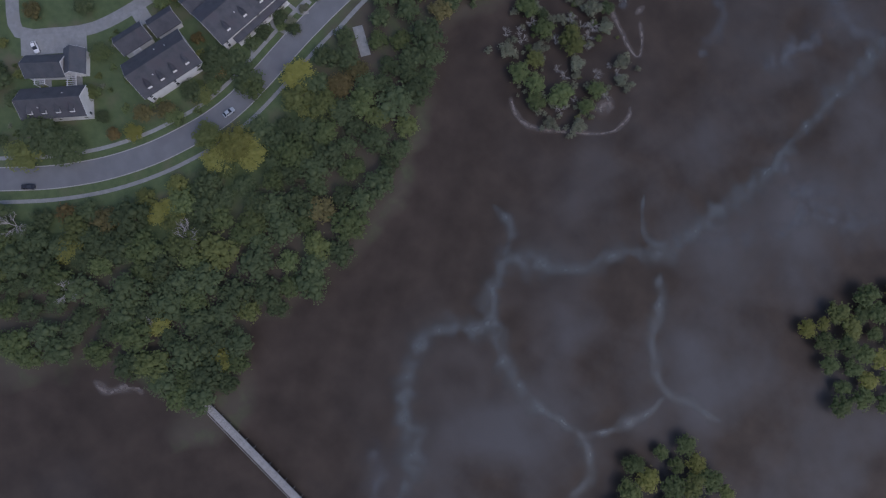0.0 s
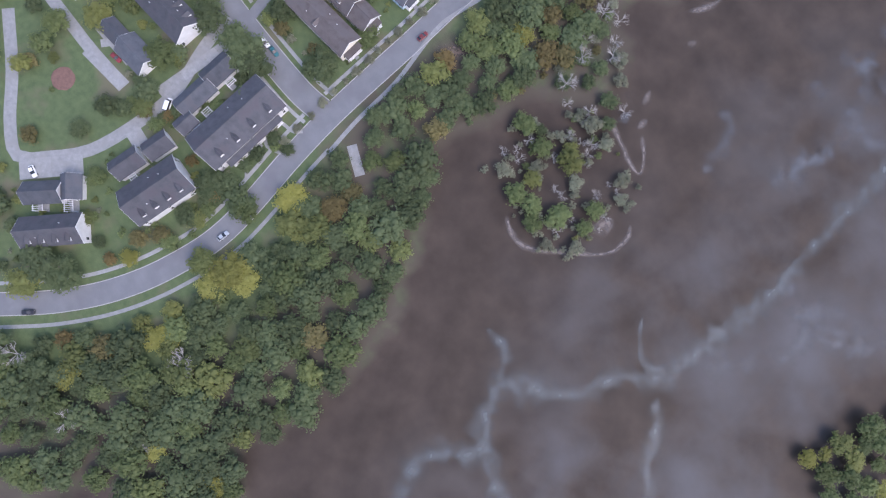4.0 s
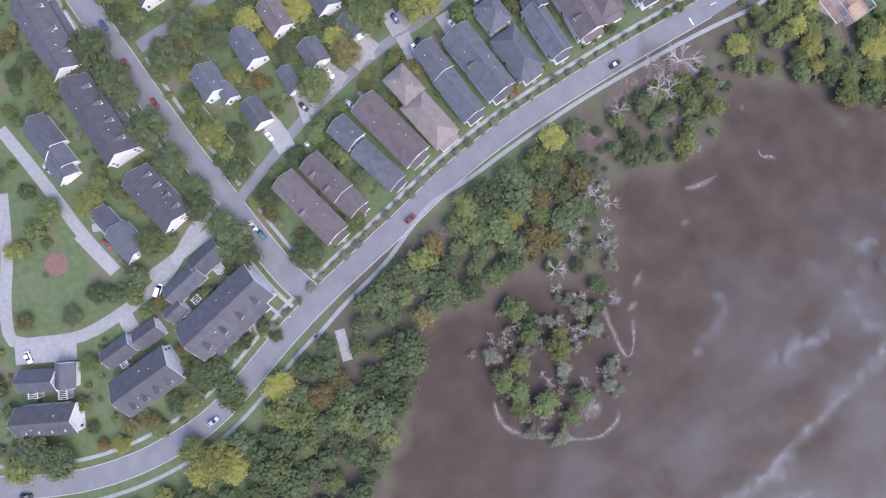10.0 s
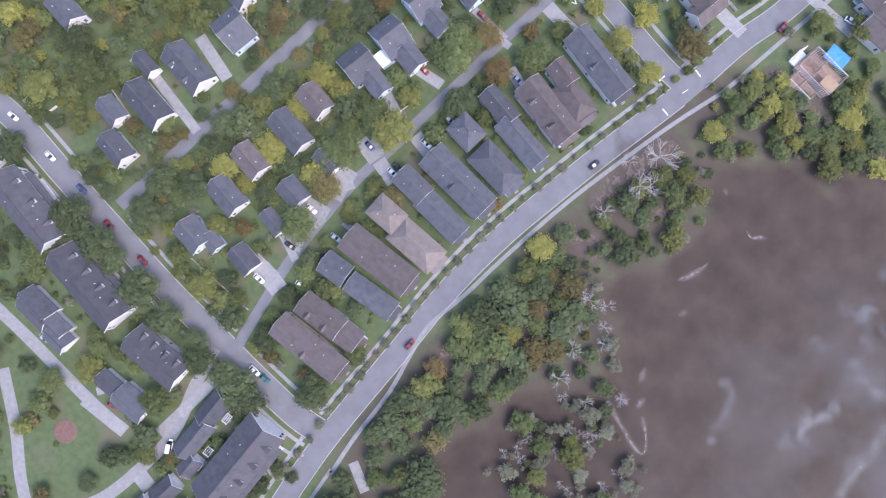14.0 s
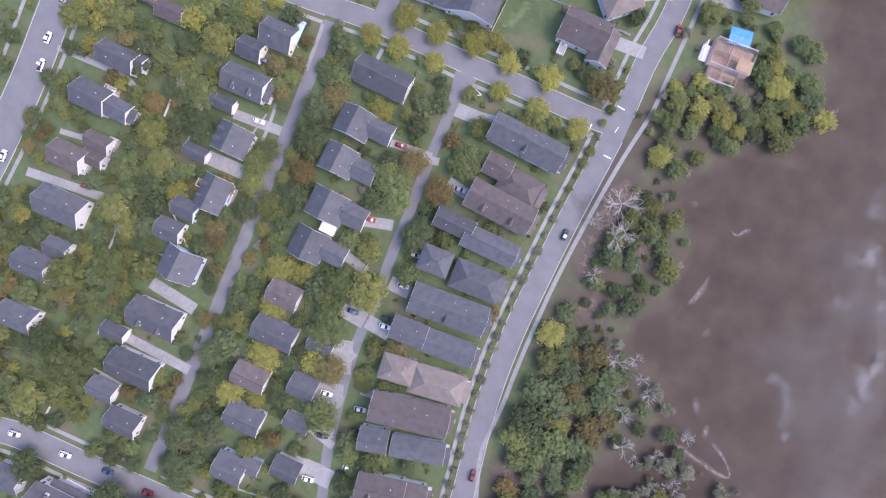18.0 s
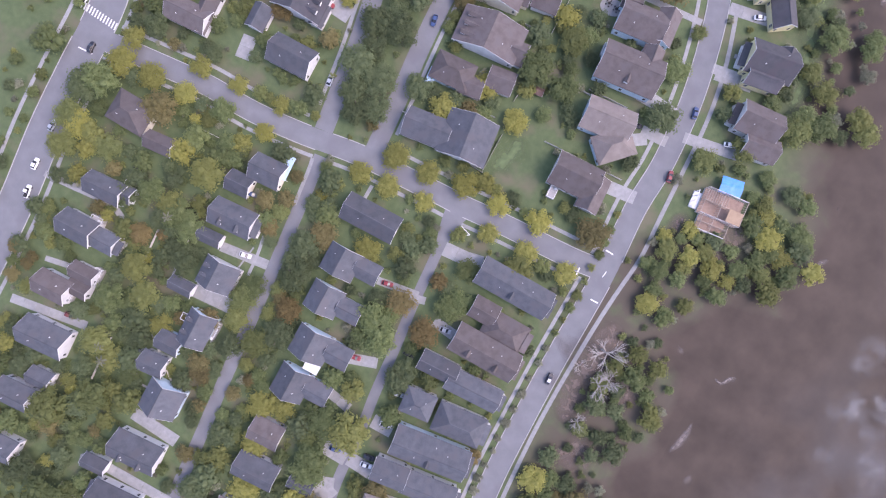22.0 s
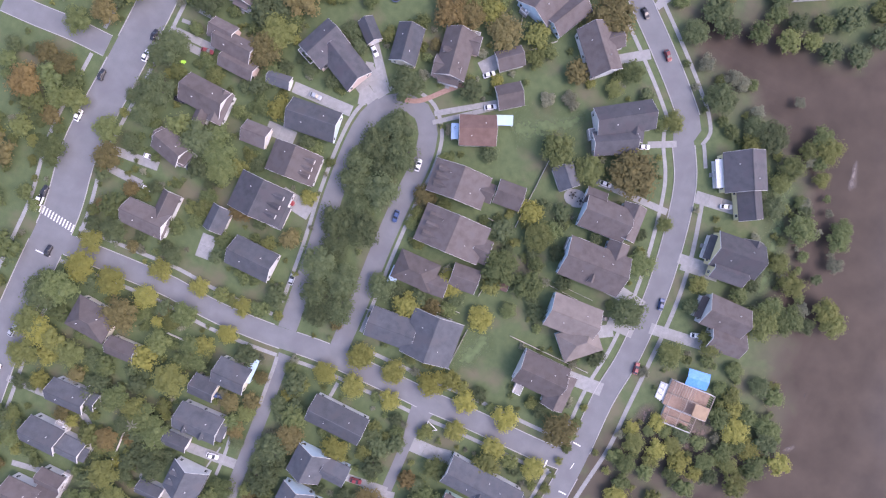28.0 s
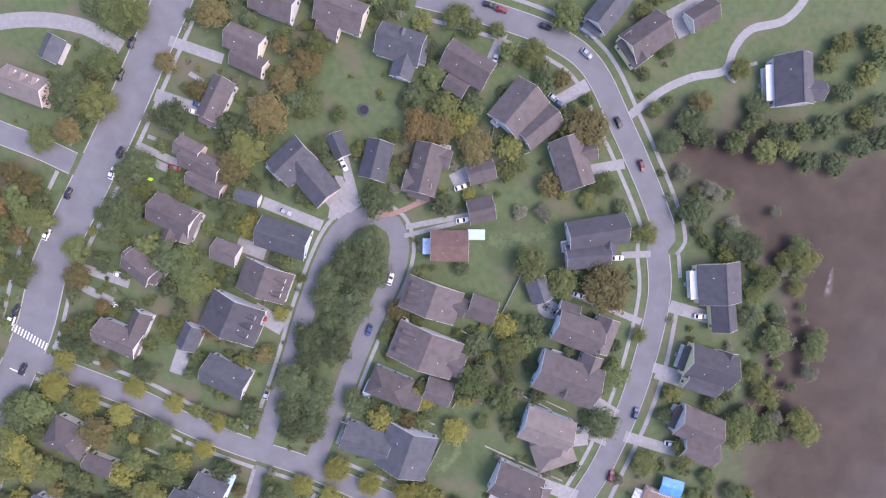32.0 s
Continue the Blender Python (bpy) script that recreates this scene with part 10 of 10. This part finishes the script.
def construction_house(x, y, yaw):
    e = base("unfinished_house", x, y, yaw)
    tagged(e, "unfinished timber-framed house shell without a roof", "house")
    blocks = ((0.0, 0.0, 15.5, 10.0), (-1.1, -8.1, 10.5, 6.1))
    for cx, cy, L, W in blocks:
        bm = bmesh.new()
        box(bm, cx - L / 2, cx + L / 2, cy - W / 2, cy + W / 2, 0, 1.0)
        part("lower_storey", bm, WALLS["w"][1], e)
        bm = bmesh.new()
        box(bm, cx - L / 2 - 0.1, cx + L / 2 + 0.1, cy - W / 2 - 0.1, cy + W / 2 + 0.1, 1.0, 1.2)
        part("floor_deck", bm, subfloor, e, "weathered grey-brown subfloor")
        for k in range(3):
            yy = cy - W / 2 + W * k / 2
            bm = bmesh.new()
            box(bm, cx - L / 2, cx + L / 2, yy - 0.07, yy + 0.07, 3.7, 3.9)
            for j in range(int(L / 0.8) + 1):
                a = cx - L / 2 + j * 0.8
                box(bm, a - 0.06, a + 0.06, yy - 0.07, yy + 0.07, 1.2, 3.7)
            part("stud_wall", bm, timber if k == 1 else trim_paint, e)
        for k in range(3):
            xx = cx - L / 2 + L * (0, 0.42, 1)[k]
            bm = bmesh.new()
            box(bm, xx - 0.07, xx + 0.07, cy - W / 2, cy + W / 2, 3.91, 4.08)
            for j in range(int(W / 0.8) + 1):
                a = cy - W / 2 + j * 0.8
                box(bm, xx - 0.07, xx + 0.07, a - 0.06, a + 0.06, 1.2, 3.91)
            part("stud_wall", bm, timber, e)
    bm = bmesh.new()
    box(bm, 2.0, 7.5, -4.9, 0.0, 4.1, 4.2)
    part("plywood_deck", bm, plywood, e, "orange-brown plywood sheets")
    for k in range(9):
        bm = bmesh.new()
        box(bm, -7.0 + k * 0.9, -6.9 + k * 0.9, -0.5, 4.9, 4.1, 4.35)
        part("joist", bm, timber, e)
    bm = bmesh.new()
    box(bm, -11.0, -7.9, -4.0, 2.5, 0, 0.5)
    p = part("scaffold", bm, trim_paint, e, "white porch scaffold")
    for k in range(4):
        bm = bmesh.new()
        box(bm, -10.9, -10.7, -3.9 + k * 2.0, -3.7 + k * 2.0, 0.5, 3.5)
        part("pole", bm, trim_paint, p)
    bm = bmesh.new()
    box(bm, -10.95, -10.65, -4.0, 2.5, 3.5, 3.7)
    box(bm, -10.95, -10.65, -4.0, 2.5, 2.0, 2.15)
    part("rail", bm, trim_paint, p)


def tarp_shed(x, y, yaw):
    e = base("tarpaulin_shelter", x, y, yaw)
    tagged(e, "bright blue tarpaulin stretched over a low shelter", "tarpaulin")
    verts, faces = [], []
    rnd = random.Random(3)
    for i in range(9):
        for j in range(7):
            verts.append((-4.2 + i * 1.05, -3.2 + j * 1.07, 2.4 + 0.5 * (1 - abs(j - 3) / 3) + rnd.uniform(-0.08, 0.08)))
    for i in range(8):
        for j in range(6):
            faces.append((i * 7 + j, (i + 1) * 7 + j, (i + 1) * 7 + j + 1, i * 7 + j + 1))
    me = mesh_of("tarpaulin", verts, faces, tarp_blue)
    ob = child("tarpaulin", me, e)
    md = ob.modifiers.new("thickness", "SOLIDIFY")
    md.thickness = 0.04
    for a in (-4.0, 4.0):
        for b in (-3.0, 3.0):
            bm = bmesh.new()
            box(bm, a - 0.06, a + 0.06, b - 0.06, b + 0.06, 0, 2.42)
            part("pole", bm, timber, e)


def palm(x, y, r):
    """A fan palm: slim trunk and a star of arching fronds."""
    e = base("palm_tree", x, y, 0, -0.05)
    tagged(e, "pale green palm with a star of arching fronds", "tree", "palms")
    bm = bmesh.new()
    bmesh.ops.create_cone(bm, segments=8, radius1=0.26, radius2=0.18, depth=4.6, cap_ends=True, matrix=Matrix.Translation((0, 0, 2.3)))
    part("trunk", bm, bark, e)
    rnd = random.Random(int(x * 10))
    for k in range(17):
        a, up = k * 2.4, 0.9 - 1.1 * (k % 3) / 2
        u, v = Vector((math.cos(a), math.sin(a), 0)), Vector((-math.sin(a), math.cos(a), 0))
        n = r * rnd.uniform(0.8, 1.1)
        mid = [Vector((0, 0, 4.5)) + u * n * q + Vector((0, 0, n * (up * q - 0.75 * q * q))) for q in (0.08, 0.4, 0.75, 1.0)]
        bm = bmesh.new()
        rings = [[bm.verts.new(p + v * w), bm.verts.new(p + Vector((0, 0, 0.09))), bm.verts.new(p - v * w)] for p, w in zip(mid, (0.06, 0.34, 0.26, 0.02))]
        for p, q in zip(rings, rings[1:]):
            bm.faces.new((p[0], p[1], q[1], q[0]))
            bm.faces.new((p[1], p[2], q[2], q[1]))
        part("frond", bm, LEAF["P"], e)


def trampoline(x, y):
    e = base("trampoline", x, y, 0)
    tagged(e, "round dark trampoline with a blue rim on grass", "trampoline")
    bm = bmesh.new()
    bmesh.ops.create_cone(bm, segments=20, radius1=1.7, radius2=1.7, depth=0.05, cap_ends=True, matrix=Matrix.Translation((0, 0, 0.8)))
    part("mat", bm, rubber, e)
    bm = bmesh.new()
    for k in range(20):
        a, b = k * math.pi / 10, (k + 1) * math.pi / 10
        ring = lambda t, z: [(1.7 * math.cos(t), 1.7 * math.sin(t), z), (2.0 * math.cos(t), 2.0 * math.sin(t), z)]
        solid(bm, ring(a, 0.78) + ring(b, 0.78)[::-1], ring(a, 0.86) + ring(b, 0.86)[::-1])
    part("rim", bm, CARPAD, e, "dark blue padded rim")
    for k in range(6):
        bm = bmesh.new()
        a = k * math.pi / 3
        box(bm, 1.85 * math.cos(a) - 0.04, 1.85 * math.cos(a) + 0.04, 1.85 * math.sin(a) - 0.04, 1.85 * math.sin(a) + 0.04, 0, 0.78)
        part("leg", bm, rubber, e)


CARPAD = material("blue_padding", (0.04, 0.06, 0.11), (0.06, 0.09, 0.15), 0.5, 0.6, 0.1)


def patio(x, y, yaw):
    bm = bmesh.new()
    bmesh.ops.create_cone(bm, segments=24, radius1=4.2, radius2=4.2, depth=0.2, cap_ends=True, matrix=Matrix.Diagonal((1.1, 0.8, 1, 1)))
    ob = part("patio", bm, concrete, None)
    ob.matrix_basis = pose(x, y, 0.05, 0, 0, yaw)
    tagged(ob, "pale rounded concrete garden patio", "patio", kind="structure")
    for u, v in ((-1.6, 0.6), (1.9, -0.4)):
        p = pose(x, y, 0, 0, 0, yaw) @ Vector((u, v, 0))
        t = base("garden_table", p.x, p.y, yaw, 0.15)
        tagged(t, "round dark garden table on the patio", "table", "garden furniture")
        bm = bmesh.new()
        bmesh.ops.create_cone(bm, segments=14, radius1=0.6, radius2=0.6, depth=0.05, cap_ends=True, matrix=Matrix.Translation((0, 0, 0.72)))
        part("tabletop", bm, rubber, t)
        bm = bmesh.new()
        box(bm, -0.05, 0.05, -0.05, 0.05, 0, 0.7)
        part("leg", bm, rubber, t)
        for k in range(5):
            a = k * 1.2566
            c = base("garden_chair", p.x + 1.15 * math.cos(a), p.y + 1.15 * math.sin(a), math.degrees(a), 0.15)
            tagged(c, "dark metal garden chair round the patio table", "chair", "garden chairs")
            bm = bmesh.new()
            box(bm, -0.23, 0.23, -0.23, 0.23, 0.42, 0.46)
            part("seat", bm, rubber, c)
            bm = bmesh.new()
            box(bm, 0.2, 0.25, -0.23, 0.23, 0.46, 0.9)
            part("backrest", bm, rubber, c)
            for s, r in ((-1, -1), (-1, 1), (1, -1), (1, 1)):
                bm = bmesh.new()
                box(bm, s * 0.2 - 0.02, s * 0.2 + 0.02, r * 0.2 - 0.02, r * 0.2 + 0.02, 0, 0.42)
                part("leg", bm, rubber, c)


def lime_shrub(x, y):
    e = base("ornamental_shrub", x, y, 40, -0.05)
    e.scale = (1.1, 0.9, 1.0)
    tagged(e, "bright lime-green ornamental shrub in a front garden", "shrub")
    child("trunk", TRUNKS[0], e)
    me = crown_mesh("G", 77, 320, 1.7)
    me.materials[0] = lime_leaves
    child("crown", me, e)


def mulch_bed(x, y, r):
    bm = bmesh.new()
    bmesh.ops.create_cone(bm, segments=28, radius1=r, radius2=r * 0.93, depth=0.16, cap_ends=True)
    for v in bm.verts:
        v.co.x *= 1 + 0.12 * noise.noise((v.co.x, v.co.y, 1))
        v.co.y *= 1 + 0.12 * noise.noise((v.co.x, v.co.y, 5))
    ob = part("mulch_bed", bm, mulch, None)
    ob.matrix_basis = pose(x, y, 0.04)
    tagged(ob, "round reddish brown mulch bed in the green", "flower bed", kind="structure")


def deck(x, y, yaw):
    e = base("deck", x, y, yaw)
    tagged(e, "raised grey timber garden deck with a table", "deck")
    for k in range(14):
        bm = bmesh.new()
        box(bm, -2.6 + k * 0.37, -2.25 + k * 0.37, -2.6, 2.6, 0.5, 0.55)
        part("plank", bm, boards, e)
    for u in (-2.5, 2.5):
        for v in (-2.5, 2.5):
            bm = bmesh.new()
            box(bm, u - 0.07, u + 0.07, v - 0.07, v + 0.07, 0, 1.5)
            part("post", bm, trim_paint, e)
    for v in (-2.5, 2.5):
        bm = bmesh.new()
        box(bm, -2.43, 2.43, v - 0.04, v + 0.04, 1.38, 1.46)
        part("handrail", bm, trim_paint, e)
    t = base("garden_table", x, y, yaw, 0.55)
    tagged(t, "round white garden table on the deck", "table", "garden furniture")
    bm = bmesh.new()
    bmesh.ops.create_cone(bm, segments=14, radius1=0.75, radius2=0.75, depth=0.05, cap_ends=True, matrix=Matrix.Translation((0, 0, 0.72)))
    part("tabletop", bm, trim_paint, t)
    bm = bmesh.new()
    box(bm, -0.05, 0.05, -0.05, 0.05, 0, 0.7)
    part("leg", bm, trim_paint, t)


def flower_pot_block(x, y, yaw):
    # a small gabled block put in place of a pot of red flowers
    e = base("playhouse", x, y, yaw)
    tagged(e, "small red-roofed wooden block standing in for potted red flowers on a lawn", "playhouse")
    q = (0, 0, 0, 2.6, 2.2, 1.6, "g")
    build_wing(e, q, ROOFS["r"][1], timber, (q,), False)



fence(-163.1, 274, -147.1, 274.4)
fence(-200.7, 244.1, -191, 244)
fence(-211, 346.6, -203.2, 354.5)
fence(-156.9, 285.5, -149.9, 285.9)
fence(-212.4, 234.1, -212.3, 239.5)
fence(-184.3, 227.3, -184.2, 243.2)
fence(-168.7, 248.5, -136.2, 249.2)
fence(-284.6, 191.1, -268.5, 191.6)
fence(-281.6, 133.3, -282.8, 149.4)
fence(-278.2, 83.3, -279.3, 104.8)
fence(-193, 227.6, -183.2, 226.7)
fence(-193.3, 27.9, -164.5, 32.6)
fence(-265.9, 113.3, -251.2, 101.1)
fence(-271.6, 21, -271.1, 29.7)
fence(-267.7, 44.6, -252.7, 43.7)
fence(-217.4, 352.4, -222.7, 370.2)
fence(-185.7, 286, -185.7, 316.9)
fence(-187.8, 118.1, -186.5, 132.6)
fence(-270.6, 148.5, -270.8, 158.1)
fence(-205, 107.5, -194.7, 120.3)
fence(-221.9, 233.1, -210.9, 235)
fence(-210.9, 235, -211.1, 241.6)
fence(-168, 272.3, -152.5, 272.1)
fence(-196.3, 284.3, -192.3, 284.4)
fence(-201.2, 246.6, -189.7, 247.6)
fence(-186.3, 256.5, -185.7, 263.3)
def pergola(x, y, yaw, l, w):
    """White lattice over a small paved yard behind a townhouse."""
    e = base("pergola", x, y, yaw)
    tagged(e, "white slatted timber pergola over a paved yard", "pergola", "pergolas")
    bm = bmesh.new()
    box(bm, -l / 2 - 0.4, l / 2 + 0.4, -w / 2 - 0.4, w / 2 + 0.4, -0.05, 0.1)
    part("paving", bm, concrete, e)
    for u in (-1, 1):
        for v in (-1, 1):
            bm = bmesh.new()
            box(bm, u * l / 2 - 0.08, u * l / 2 + 0.08, v * w / 2 - 0.08, v * w / 2 + 0.08, 0.1, 2.4)
            part("post", bm, trim_paint, e)
        bm = bmesh.new()
        box(bm, -l / 2 - 0.2, l / 2 + 0.2, u * w / 2 - 0.07, u * w / 2 + 0.07, 2.4, 2.6)
        part("beam", bm, trim_paint, e)
    n = max(3, int(l / 0.7))
    for k in range(n + 1):
        bm = bmesh.new()
        a = -l / 2 + l * k / n
        box(bm, a - 0.06, a + 0.06, -w / 2 - 0.3, w / 2 + 0.3, 2.6, 2.74)
        part("slat", bm, trim_paint, e)


for q in ((-137.4, 1.8, 12, 2.2, 3.4), (-132.2, -11.3, 12, 2.4, 3.0), (-130.2, -17.4, 12, 2.0, 2.6), (-126.0, -46.4, 4, 2.4, 2.6), (-134.2, -80.7, -28, 3.0, 3.4), (-128.6, -71.2, -28, 4.2, 3.0)):
    pergola(*q)
for k, line in enumerate((((-113.4, 1.2), (-110.6, 0.3), (-105.6, 3.4)), ((-115.4, 9.6), (-110.2, 11.6), (-108.6, 14.5)), ((-112.8, -10.3), (-107.5, -10.8), (-104.2, -12.6)))):
    ribbon("footpath", smooth_line(line, 1.0), 1.3, 0.06 + 0.004 * k, 0.2, concrete, "pale concrete path to a townhouse door", "path")
palm(-279.4, 156.2, 2.6)
palm(-276.1, 97.4, 2.4)
palm(-279.5, 101.5, 2.2)
construction_house(-98.3, 257.4, 5.1)
tarp_shed(-98.8, 265.8, 10.1)
traffic_island(-179.4, 203.3, 4)
trampoline(-303.8, 250.9)
trampoline(-264.1, 341.9)
patio(-170.2, 306, 5.3)
deck(-159.8, 291, 6.3)
flower_pot_block(-179.6, 263.9, 6.3)
lime_shrub(-323.9, 284.8)
mulch_bed(-172.3, -50.6, 4.6)
tree(-170.5, -55.9, 1.2, 'G')
